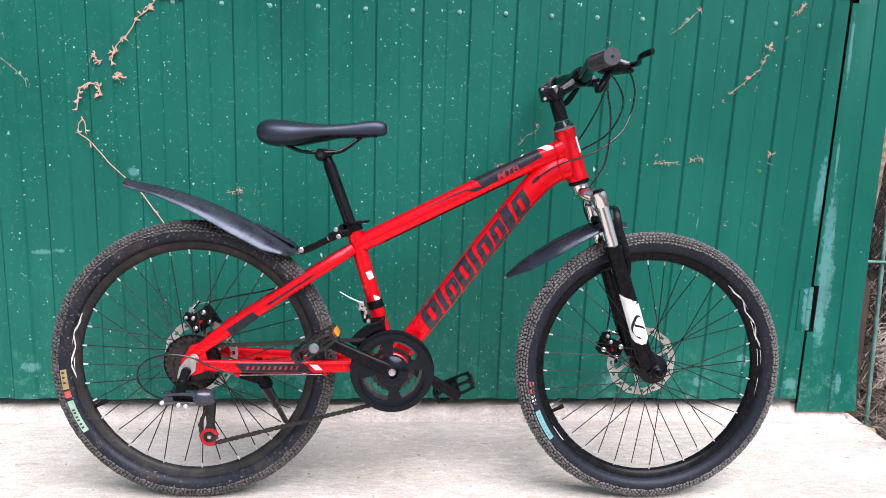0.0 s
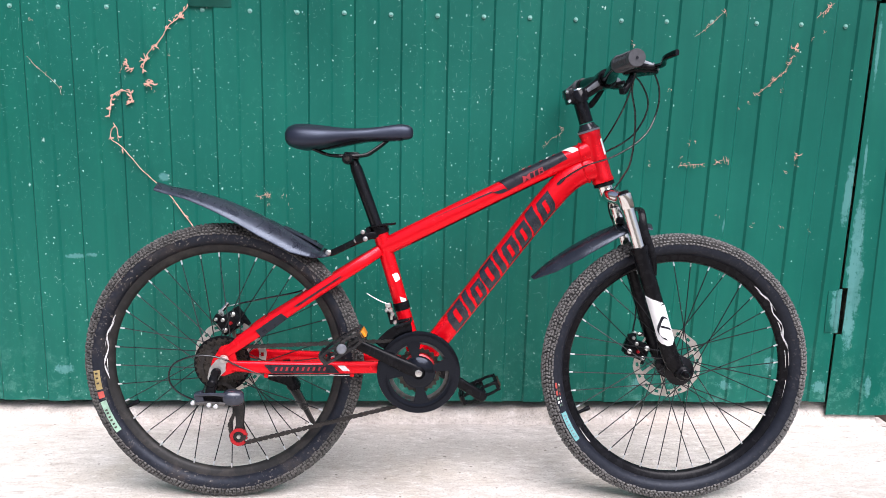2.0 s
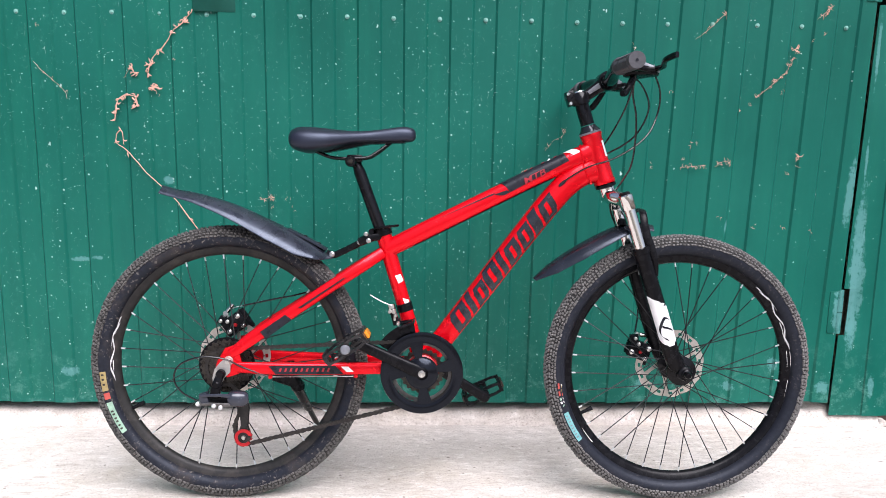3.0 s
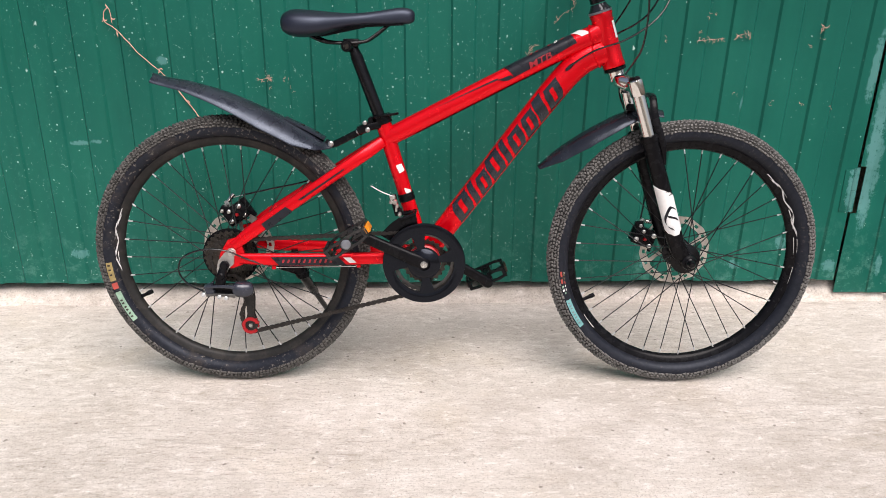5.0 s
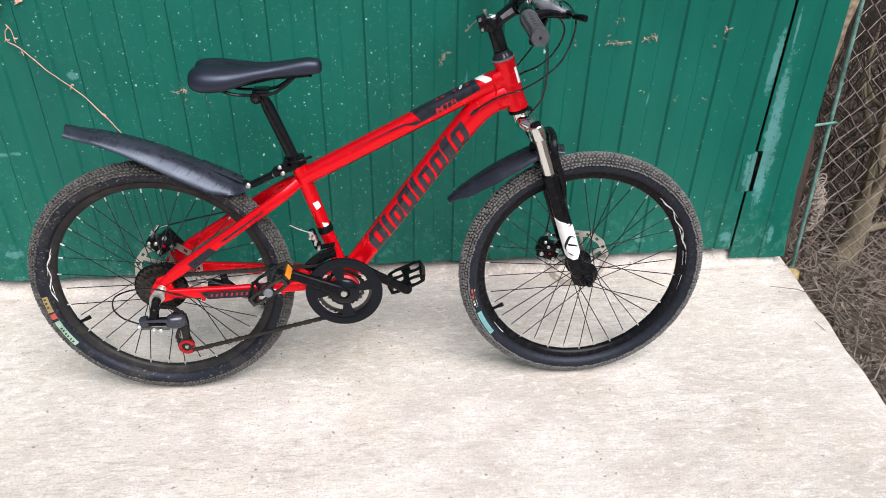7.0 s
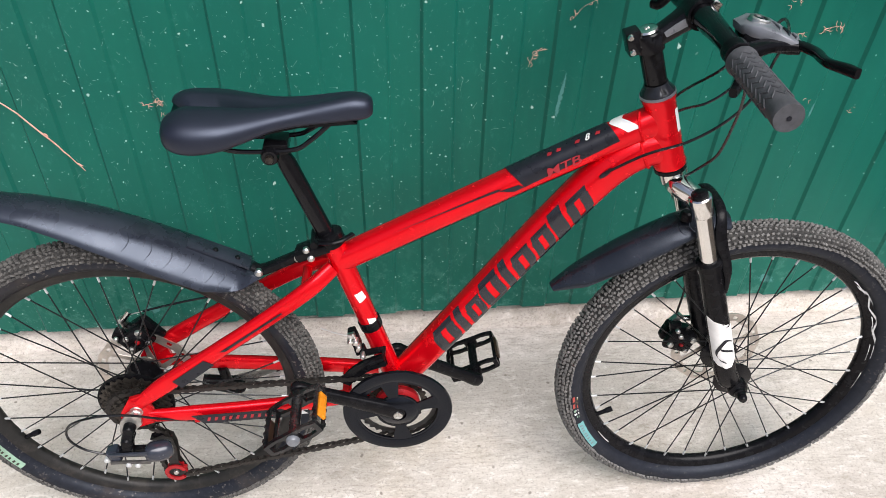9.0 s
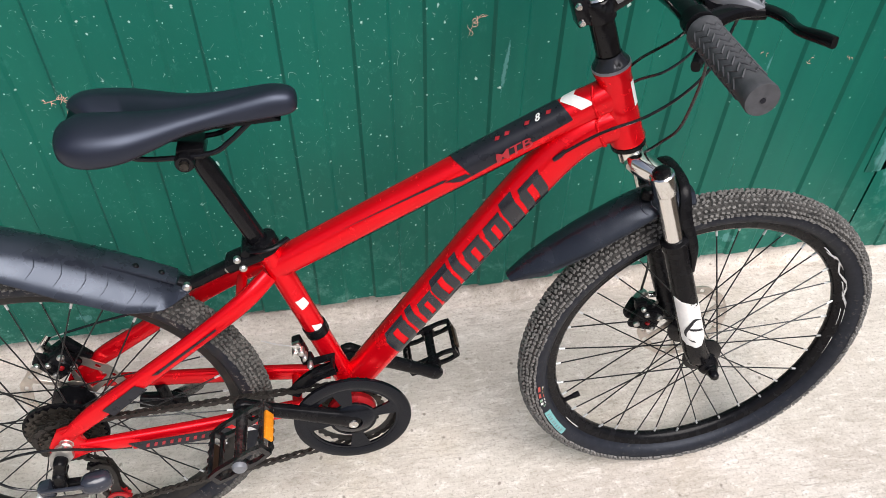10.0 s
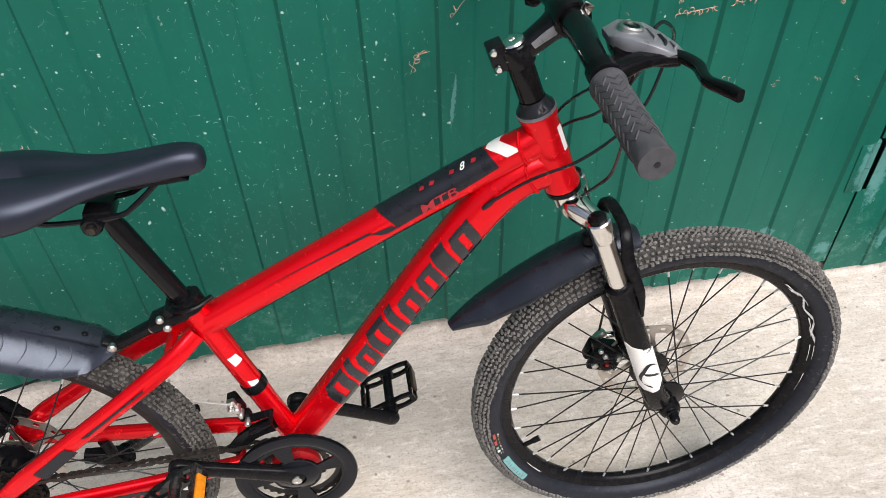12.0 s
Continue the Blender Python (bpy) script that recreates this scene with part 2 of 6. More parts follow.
RED = red_paint()
TYRE, MUDDY, TREAD = tyre_rubber("tyre_rubber", 0.60, 0.14), tyre_rubber("muddy_tyre_rubber", 0.50, 0.60), tread_rubber()
TREAD_DARK = tread_rubber("dark_tread_rubber", (0.030, 0.030, 0.029), (0.120, 0.114, 0.105), 0.28)
TREAD_BASE = tread_rubber("tread_base", (0.016, 0.016, 0.016), (0.060, 0.057, 0.053), 0.0)
BLACK = plain("satin_black", (0.005, 0.005, 0.006), 0.24, 0.0, 0.3, 60, (0.06, 0.054, 0.048), 0.08, gloss=0.12, relief=0.03)
BLACK_METAL = plain("black_anodised", (0.005, 0.005, 0.006), 0.14, 0.0, 0.3, 60, gloss=0.22, relief=0.01)
PLASTIC = plain("black_plastic", (0.015, 0.0175, 0.025), 0.27, 0.0, 0.25, 30, (0.10, 0.10, 0.105), 0.12, gloss=0.62, sky_sheen=(0.72, 0.82, 1.0))
DARK_PLASTIC = plain("dark_glossy_mudguard_plastic", (0.010, 0.0115, 0.0155), 0.22, 0.0, 0.2, 30, (0.16, 0.16, 0.17), 0.08, gloss=0.6, relief=0.02, sky_sheen=(0.78, 0.86, 1.0))
PEDAL = plain("scuffed_pedal", (0.007, 0.007, 0.008), 0.16, 0.0, 0.5, 90, (0.20, 0.185, 0.17), 0.22, gloss=0.5, relief=0.3)
GUARD = plain("glossy_black_plastic", (0.004, 0.0043, 0.0058), 0.12, 0.0, 0.2, 30, (0.08, 0.08, 0.08), 0.04, gloss=0.26, relief=0.05, sky_sheen=(0.72, 0.82, 1.0))
DIRTY = plain("grimy_black", (0.012, 0.0115, 0.011), 0.5, 0.0, 0.4, 80, (0.10, 0.085, 0.07), 0.45)
CHAIN = plain("dusty_steel", (0.030, 0.027, 0.025), 0.5, 0.6, 0.4, 200, (0.10, 0.085, 0.07), 0.4)
COG = plain("dark_cog", (0.045, 0.040, 0.035), 0.30, 0.75, 0.4, 90, (0.12, 0.10, 0.08), 0.4)
CHROME = plain("chrome", (0.78, 0.77, 0.74), 0.14, 1.0, 0.06, 15)
STEEL = plain("bright_steel", (0.62, 0.61, 0.58), 0.32, 1.0, 0.12, 50)
DISC = plain("brake_disc_steel", (0.60, 0.55, 0.50), 0.34, 0.9, 0.15, 60, (0.30, 0.24, 0.19), 0.35)
SPOKE = plain("black_spoke", (0.020, 0.021, 0.022), 0.32, 0.5, 0.2, 60)
NIPPLE = plain("spoke_nipple", (0.60, 0.61, 0.61), 0.3, 0.5, 0.1, 60)
WHITE = plain("white_decal", (0.76, 0.76, 0.74), 0.35, 0.0, 0.08, 50, (0.4, 0.36, 0.32), 0.35)
SCUFFED_WHITE = plain("scuffed_white_decal", (0.52, 0.52, 0.51), 0.4, 0.0, 0.35, 160, (0.10, 0.10, 0.10), 0.6)
DECAL = plain("dark_decal", (0.012, 0.013, 0.018), 0.30, 0.0, 0.2, 60)
NAME_FOIL = plain("glossy_dark_foil", (0.012, 0.013, 0.018), 0.20, 0.0, 0.2, 60, gloss=0.60)
RED_DECAL = plain("red_decal", (0.30, 0.014, 0.022), 0.35, 0.0, 0.15, 60)
RED_METAL = plain("red_anodised", (0.36, 0.010, 0.014), 0.3, 0.3, 0.2, 60)
DULL_AMBER = plain("dirty_amber_reflector", (0.030, 0.017, 0.010), 0.35, 0.0, 0.4, 120)
ORANGE = plain("amber_reflector", (0.75, 0.26, 0.015), 0.2, 0.0, 0.15, 200)
TEAL = plain("teal_label", (0.13, 0.32, 0.32), 0.5, 0.0, 0.2, 90)
LABEL_GREEN = plain("pale_green_label", (0.22, 0.34, 0.25), 0.5, 0.0, 0.25, 60)
LABEL_GOLD = plain("gold_label", (0.30, 0.23, 0.09), 0.5, 0.0, 0.3, 60)
LABEL_RED = plain("red_label", (0.38, 0.06, 0.045), 0.5, 0.0, 0.2, 60)
GRIP = plain("grey_rubber", (0.053, 0.054, 0.060), 0.68, 0.0, 0.3, 120, (0.10, 0.098, 0.095), 0.3)
GREY_PLASTIC = plain("grey_plastic", (0.17, 0.178, 0.195), 0.33, 0.2, 0.2, 50)
SADDLE = plain("black_leatherette", (0.009, 0.0102, 0.017), 0.40, 0.0, 0.10, 14, gloss=0.6, relief=0.02, sky_sheen=(0.68, 0.78, 1.0))
CABLE = plain("cable_housing", (0.007, 0.007, 0.008), 0.22, 0.0, 0.2, 60, gloss=0.5)
WIRE = plain("bare_wire", (0.6, 0.6, 0.58), 0.35, 0.8, 0.1, 60)


# ---- mesh helpers ----
def finish(bm, name, mats, angle=38):
    bmesh.ops.recalc_face_normals(bm, faces=bm.faces[:])
    me = bpy.data.meshes.new(name)
    bm.to_mesh(me)
    bm.free()
    for mat in (mats if isinstance(mats, (list, tuple)) else [mats]):
        me.materials.append(mat)
    me.polygons.foreach_set("use_smooth", [True] * len(me.polygons))
    me.set_sharp_from_angle(angle=radians(angle))
    return me


def part(name, bm, mat, parent, label="", m=None, angle=38):
    """Links a bmesh as one mesh object under a thing or a part."""
    ob = new(name, finish(bm, name, mat, angle))
    ob.parent = parent
    if m is not None:
        ob.matrix_basis = m
    if label:
        tagged(ob, label)
    return ob


def again(ob, parent, m, name=None):
    """The same mesh once more, as a part of its own."""
    o = new(name or ob.name.split(".")[0], ob.data)
    o.parent, o.matrix_basis = parent, m
    return o


def thing(name, at, label, category, group="", kind="", m=None):
    ob = new(name)
    ob.matrix_basis = m if m is not None else Matrix.Translation(at)
    return tagged(ob, label, category, group, kind)


def glide(points, steps=8):
    """A smooth line through the points."""
    p = [Vector(q) for q in points]
    p = [p[0] * 2 - p[1]] + p + [p[-1] * 2 - p[-2]]
    out = []
    for i in range(1, len(p) - 2):
        a, b, c, d = p[i - 1:i + 3]
        for k in range(steps):
            t = k / steps
            out.append(0.5 * (2 * b + (c - a) * t + (2 * a - 5 * b + 4 * c - d) * t * t + (3 * b - a - 3 * c + d) * t ** 3))
    return out + [p[-2]]


def spread(values, count):
    """Values resampled to count."""
    return list(np.interp(np.linspace(0, 1, count), np.linspace(0, 1, len(values)), values))


def sweep(bm, pts, a, b=None, power=2.0, seg=14, side=None, cap=True, loop=False, slot=0):
    """A tube along pts: half height a and half width b (numbers or lists), rounder or squarer by power."""
    pts = [Vector(p) for p in pts]
    n = len(pts)
    a = spread(a, n) if isinstance(a, (list, tuple)) else [a] * n
    b = a if b is None else (spread(b, n) if isinstance(b, (list, tuple)) else [b] * n)
    rings, up = [], None
    for i, p in enumerate(pts):
        t = (pts[(i + 1) % n] - pts[i - 1]) if (loop or 0 < i < n - 1) else (pts[min(i + 1, n - 1)] - pts[max(i - 1, 0)])
        t.normalize()
        if side is not None:
            s = (Vector(side) - t * t.dot(Vector(side))).normalized()
            u = t.cross(s) * -1
        else:
            if up is None:
                up = Vector((0, 0, 1)) if abs(t.z) < 0.9 else Vector((1, 0, 0))
            u = (up - t * t.dot(up)).normalized()
            up, s = u, t.cross(u)
        ring = []
        for k in range(seg):
            w = 2 * math.pi * k / seg
            c, d = math.cos(w), math.sin(w)
            x = math.copysign(abs(c) ** (2 / power), c) * a[i]
            y = math.copysign(abs(d) ** (2 / power), d) * b[i]
            ring.append(bm.verts.new(p + u * x + s * y))
        rings.append(ring)
    for i in range(n if loop else n - 1):
        r, q = rings[i], rings[(i + 1) % n]
        for k in range(seg):
            bm.faces.new((r[k], r[(k + 1) % seg], q[(k + 1) % seg], q[k])).material_index = slot
    if cap and not loop:
        bm.faces.new(rings[0]).material_index = slot
        bm.faces.new(rings[-1][::-1]).material_index = slot
    return bm


def lathe(bm, profile, seg=48, centre=(0, 0, 0), closed=True, slot=0, axis="y"):
    """Turns a profile of (radius, along) round the y axis (or x, z)."""
    rings = []
    for k in range(seg):
        w = 2 * math.pi * k / seg
        ring = []
        for r, y in profile:
            p = {"y": (r * math.cos(w), y, r * math.sin(w)), "z": (r * math.cos(w), r * math.sin(w), y), "x": (y, r * math.cos(w), r * math.sin(w))}[axis]
            ring.append(bm.verts.new(Vector(p) + Vector(centre)))
        rings.append(ring)
    m = len(profile)
    for k in range(seg):
        r, q = rings[k], rings[(k + 1) % seg]
        for i in range(m if closed else m - 1):
            j = (i + 1) % m
            bm.faces.new((r[i], r[j], q[j], q[i])).material_index = slot
    return bm


def rod(bm, a, b, r, seg=10, slot=0, r2=None):
    return sweep(bm, [a, b], [r, r if r2 is None else r2], seg=seg, slot=slot)


def box(bm, centre, size, turn=None, bevel=0.0, slot=0):
    m = Matrix.Translation(centre) @ (turn.to_4x4() if turn is not None else Matrix()) @ Matrix.Diagonal((*size, 1))
    made = bmesh.ops.create_cube(bm, size=1.0, matrix=m)
    faces = {f for v in made["verts"] for f in v.link_faces}
    for f in faces:
        f.material_index = slot
    if bevel:
        edges = list({e for v in made["verts"] for e in v.link_edges})
        bmesh.ops.bevel(bm, geom=edges, offset=bevel, segments=2, affect="EDGES", profile=0.6, material=slot)
    return bm


def plate(bm, outer, holes, y0, y1, slot=0):
    """A flat plate in the xz plane between y0 and y1, with holes through it."""
    layers = []
    loops = [outer] + list(holes)
    for y in (y0, y1):
        edges, rings = [], []
        for loop in loops:
            vs = [bm.verts.new((x, y, z)) for x, z in loop]
            rings.append(vs)
            edges += [bm.edges.new((vs[i], vs[(i + 1) % len(vs)])) for i in range(len(vs))]
        made = bmesh.ops.triangle_fill(bm, edges=edges, use_beauty=True)
        for g in made["geom"]:
            if isinstance(g, bmesh.types.BMFace):
                g.material_index = slot
        layers.append(rings)
    for ra, rb in zip(*layers):
        for i in range(len(ra)):
            j = (i + 1) % len(ra)
            bm.faces.new((ra[i], ra[j], rb[j], rb[i])).material_index = slot
    return bm


def ring2(cx, cz, r, n=24, squash=1.0, start=0.0, end=2 * math.pi):
    return [(cx + r * math.cos(start + (end - start) * k / n), cz + squash * r * math.sin(start + (end - start) * k / n)) for k in range(n)]


def sector(r0, r1, a0, a1, n=10, cx=0.0, cz=0.0):
    """The outline of a piece of a ring, angles in degrees."""
    w = [radians(a0 + (a1 - a0) * k / n) for k in range(n + 1)]
    return [(cx + r1 * math.cos(t), cz + r1 * math.sin(t)) for t in w] + [(cx + r0 * math.cos(t), cz + r0 * math.sin(t)) for t in reversed(w)]


def lettering(text, size):
    """The built-in font's characters as a flat mesh: its points and faces."""
    cu = bpy.data.curves.new("lettering", "FONT")
    cu.body, cu.size, cu.resolution_u, cu.offset = text, size, 3, size * 0.012
    ob = bpy.data.objects.new("lettering", cu)
    scene.collection.objects.link(ob)
    bpy.context.view_layer.update()
    me = bpy.data.meshes.new_from_object(ob.evaluated_get(bpy.context.evaluated_depsgraph_get()))
    bm = bmesh.new()
    bm.from_mesh(me)
    bmesh.ops.triangulate(bm, faces=bm.faces[:])
    bmesh.ops.subdivide_edges(bm, edges=bm.edges[:], cuts=3, use_grid_fill=True)
    bm.verts.index_update()
    pts = [v.co.copy() for v in bm.verts]
    faces = [tuple(v.index for v in f.verts) for f in bm.faces]
    bm.free()
    bpy.data.objects.remove(ob), bpy.data.curves.remove(cu), bpy.data.meshes.remove(me)
    return pts, faces


class Tube:
    """A frame tube in the plane of the bicycle, on whose right flank decals can lie."""

    def __init__(self, points, a, b, power, steps=8):
        self.pts = glide(points, steps)
        self.a, self.b, self.power = spread(a, len(self.pts)), spread(b, len(self.pts)), power
        d = [0.0]
        for p, q in zip(self.pts, self.pts[1:]):
            d.append(d[-1] + (q - p).length)
        self.d = d

    def mesh(self, bm, seg=24):
        return sweep(bm, self.pts, self.a, self.b, self.power, seg, side=(0, 1, 0))

    def skin(self, s, h, lift=0.0009):
        """The place s metres along and, from -1 (lower) to 1 (upper edge), h round the right flank; past 1 it goes over the top."""
        i = max(0, min(len(self.d) - 2, int(np.searchsorted(self.d, s)) - 1))
        f = (s - self.d[i]) / (self.d[i + 1] - self.d[i])
        p = self.pts[i].lerp(self.pts[i + 1], f)
        t = (self.pts[i + 1] - self.pts[i]).normalized()
        up = Vector((-t.z, 0, t.x))
        a, b = self.a[i] + (self.a[i + 1] - self.a[i]) * f, self.b[i] + (self.b[i + 1] - self.b[i]) * f
        w = (1 - h) * math.pi / 2
        c, q = math.cos(w), math.sin(w)
        x = math.copysign(abs(c) ** (2 / self.power), c) * (a + lift)
        y = math.copysign(abs(q) ** (2 / self.power), q) * (b + lift)
        return p + up * x - Vector((0, 1, 0)) * y

    def patch(self, bm, corners, nu=8, nv=6, slot=0):
        """A decal with four corners (s, h): start-low, end-low, end-high, start-high."""
        grid = []
        for i in range(nu + 1):
            u = i / nu
            row = []
            for j in range(nv + 1):
                v = j / nv
                s = (1 - v) * ((1 - u) * corners[0][0] + u * corners[1][0]) + v * ((1 - u) * corners[3][0] + u * corners[2][0])
                h = (1 - v) * ((1 - u) * corners[0][1] + u * corners[1][1]) + v * ((1 - u) * corners[3][1] + u * corners[2][1])
                row.append(bm.verts.new(self.skin(s, h)))
            grid.append(row)
        for i in range(nu):
            for j in range(nv):
                bm.faces.new((grid[i][j], grid[i + 1][j], grid[i + 1][j + 1], grid[i][j + 1])).material_index = slot

    def letters(self, bm, text, s, h, size, span, slot=0, lift=0.0016, wide=1.0):
        """Characters along the flank: from s on, their foot at h, span: change of h over the size."""
        pts, faces = lettering(text, size)
        vs = [bm.verts.new(self.skin(s + p.x * wide + 0.45 * p.y, h + span * p.y / size, lift)) for p in pts]
        for f in faces:
            bm.faces.new([vs[k] for k in f]).material_index = slot


# ---- the setting ----
WALL_Y, PITCH, RIB0 = 2.25, 0.1193, -0.286
GATE_L, GATE_R, GATE_TOP = -1.238, 1.194, 2.15
GREEN = gate_paint(smears=((1.172, 0.668, 0.013, 0.095, 0.06), (-0.664, 0.683, 0.016, 0.012, 0), (0.998, 0.183, 0.016, 0.022, 0), (1.148, 0.113, 0.020, 0.020, 0), (0.874, 0.115, 0.022, 0.014, 0), (0.834, 0.575, 0.004, 0.022, 0.1), (-0.955, 0.158, 0.028, 0.014, 0), (-0.52, 0.12, 0.018, 0.010, 0),
                           (-0.905, 0.47, 0.024, 0.007, 0), (-0.862, 0.475, 0.014, 0.006, 0), (0.62, 0.12, 0.014, 0.016, 0), (0.33, 0.62, 0.004, 0.05, 0.1)))
GREEN_JAMB = gate_paint("jamb_paint", 7.0, 0.5, ((1.213, 0.52, 0.016, 0.20, 0.02), (1.217, 0.40, 0.024, 0.16, 0.02), (1.216, 0.28, 0.018, 0.07, 0.02), (1.213, 1.05, 0.005, 0.10, 0), (1.212, 0.76, 0.004, 0.07, 0), (1.29, 0.115, 0.010, 0.035, 0)))
CONCRETE, SOIL = concrete(), soil()


def hung(z):
    """How far the gate's hinge side leans at a height."""
    return 0.0222 * (z - 1.2)


# ground: one sheet to the horizon, a little lower than the slab
bm = bmesh.new()
lines_x = [-3000, -200, -30, -8, -3] + list(np.linspace(-2.6, 4.2, 35)) + [6, 12, 40, 200, 3000]
lines_y = [-3000, -200, -30, -8, -3] + list(np.linspace(-2.0, 5.0, 36)) + [7, 12, 40, 200, 3000]
grid = [[bm.verts.new((x, y, -0.11 + (0.03 * noise.noise(Vector((x * 1.7, y * 1.7, 0))) + 0.02 * noise.noise(Vector((x * 6, y * 6, 2))) if abs(x) < 7 and abs(y) < 7 else 0)))
         for y in lines_y] for x in lines_x]
for i in range(len(lines_x) - 1):
    for j in range(len(lines_y) - 1):
        bm.faces.new((grid[i][j], grid[i + 1][j], grid[i + 1][j + 1], grid[i][j + 1]))
ground = tagged(new("ground", finish(bm, "ground", SOIL)), "bare brown soil with leaf litter beside the slab", "ground", kind="structure")

# slab: an apron of brushed concrete with a chipped edge
bm = bmesh.new()
rnd = random.Random(4)
edge = [(-3.2, -1.6)]
edge += [(1.20, -1.6)]
edge += [(1.262 + 0.04 * (y + 0.4) + 0.007 * noise.noise(Vector((0, y * 9, 0))) + 0.004 * noise.noise(Vector((3, y * 31, 0))), y) for y in np.linspace(-1.5, 2.29, 110)]
edge += [(1.37, 2.75), (-3.2, 2.75)]
top = [bm.verts.new((x, y, 0)) for x, y in edge]
low = [bm.verts.new((x + 0.004, y, -0.16)) for x, y in edge]
bm.faces.new(top)
for i in range(len(edge)):
    j = (i + 1) % len(edge)
    bm.faces.new((top[i], top[j], low[j], low[i]))
tagged(new("pavement", finish(bm, "pavement", CONCRETE, 50)), "pale brushed concrete slab in front of the gate", "concrete slab", kind="structure")


def ribbed(x0, x1, z0, z1, ridge=0.0058, y=WALL_Y, wavy=0.0):
    """Profiled sheet: flat ridges and grooves with steep flanks, and a lip's thickness."""
    xs = [(x0, None)]
    k = math.floor((x0 - RIB0) / PITCH) - 1
    while RIB0 + k * PITCH < x1 + PITCH:
        a = RIB0 + k * PITCH
        for x, d in ((a - 0.0028, 0.0), (a + 0.0028, ridge), (a + 0.0597 - 0.0028, ridge), (a + 0.0597 + 0.0028, 0.0)):
            if x0 < x < x1:
                xs.append((x, d))
        k += 1
    xs.append((x1, None))
    xs[0], xs[-1] = (x0, xs[1][1]), (x1, xs[-2][1])
    bm = bmesh.new()
    zs = [z0] + [z0 + (z1 - z0) * f for f in (0.02, 0.06, 0.15, 0.3, 0.5, 0.75, 1)]
    cols = []
    for x, d in xs:
        col = []
        for z in zs:
            dent = 0.0025 * noise.noise(Vector((x * 2.2, z * 2.2, 5))) if 0 < d + 1 else 0
            zz = z + (wavy * noise.noise(Vector((x * 5, 0, 3))) if z == z0 else 0)
            xx = x + 0.03 * (z - 0.95) * min(1.0, max(0.0, (x - 0.1) / 0.6)) if x0 < x < x1 else (x + hung(z) if x > 0 else x)
            col.append((bm.verts.new((xx, y - d + dent, zz)), bm.verts.new((xx, y - d + dent + 0.0012, zz))))
        cols.append(col)
    for a, b in zip(cols, cols[1:]):
        for i in range(len(zs) - 1):
            bm.faces.new((a[i][0], b[i][0], b[i + 1][0], a[i + 1][0]))
            bm.faces.new((a[i][1], a[i + 1][1], b[i + 1][1], b[i][1]))
        bm.faces.new((a[0][0], a[0][1], b[0][1], b[0][0]))
        bm.faces.new((a[-1][0], b[-1][0], b[-1][1], a[-1][1]))
    for c in (cols[0], cols[-1]):
        for i in range(len(zs) - 1):
            bm.faces.new((c[i][0], c[i + 1][0], c[i + 1][1], c[i][1]))
    return bm


# low raised strip just behind the gate's foot, added to brighten the dark gap
bm = bmesh.new()
xs = list(np.linspace(GATE_L - 0.3, 1.33, 60))
rows = []
for x in xs:
    h = 0.038 + 0.007 * noise.noise(Vector((x * 4, 0, 9))) + 0.004 * noise.noise(Vector((x * 19, 0, 9)))
    f = 2.262 + 0.008 * noise.noise(Vector((x * 5, 3, 0)))
    rows.append([bm.verts.new(p) for p in ((x, f - 0.022, -0.01), (x, f - 0.004, 0.018), (x, f + 0.006, h), (x, f + 0.05, h + 0.004), (x, f + 0.30, h), (x, f + 0.30, -0.01))])
for r, q in zip(rows, rows[1:]):
    for i in range(5):
        bm.faces.new((r[i], q[i], q[i + 1], r[i + 1]))
bm.faces.new(rows[0][::-1]), bm.faces.new(rows[-1])
tagged(new("gap_sill", finish(bm, "gap_sill", CONCRETE, 60)), "low rough concrete strip added to fill the dark gap under the gate", "door sill", kind="structure")

gate = thing("door_1", (0, 0, 0), "closed green garage gate of ribbed sheet metal", "gate", kind="structure")
part("profiled_sheet", ribbed(GATE_L, GATE_R, 0.068, GATE_TOP, wavy=0.006), GREEN, gate, angle=20)
# frame behind the sheets
bm = bmesh.new()
for x in (GATE_L + 0.025, 0.0, GATE_R - 0.065):
    box(bm, (x, WALL_Y + 0.028, 1.11), (0.045, 0.05, 2.05), bevel=0.004)
for z in (0.11, 1.17, 2.10):
    box(bm, (-0.02, WALL_Y + 0.03, z), (2.30, 0.04, 0.045), bevel=0.004)
part("gate_frame", bm, GREEN_JAMB, gate)
# a row of screw heads on the ridges
bm = bmesh.new()
lathe(bm, [(0.0, -0.0030), (0.0028, -0.0030), (0.0040, -0.0015), (0.0040, 0.0), (0.0060, 0.0), (0.0060, 0.001), (0.0, 0.001)], 10, closed=False)
screw_mesh = finish(bm, "screw", plain("worn_screw", (0.20, 0.42, 0.36), 0.35, 0.2, 0.4, 300))
k = 0
for row in (1.108, 2.08):
    for i in range(-9, 14):
        x = RIB0 + 0.77 * PITCH + i * PITCH
        if GATE_L + 0.03 < x < GATE_R - 0.03:
            o = new("screw", screw_mesh)
            o.parent, o.matrix_basis = gate, pose(x, WALL_Y - 0.0015, row + 0.01 * noise.noise(Vector((i, row, 0))))
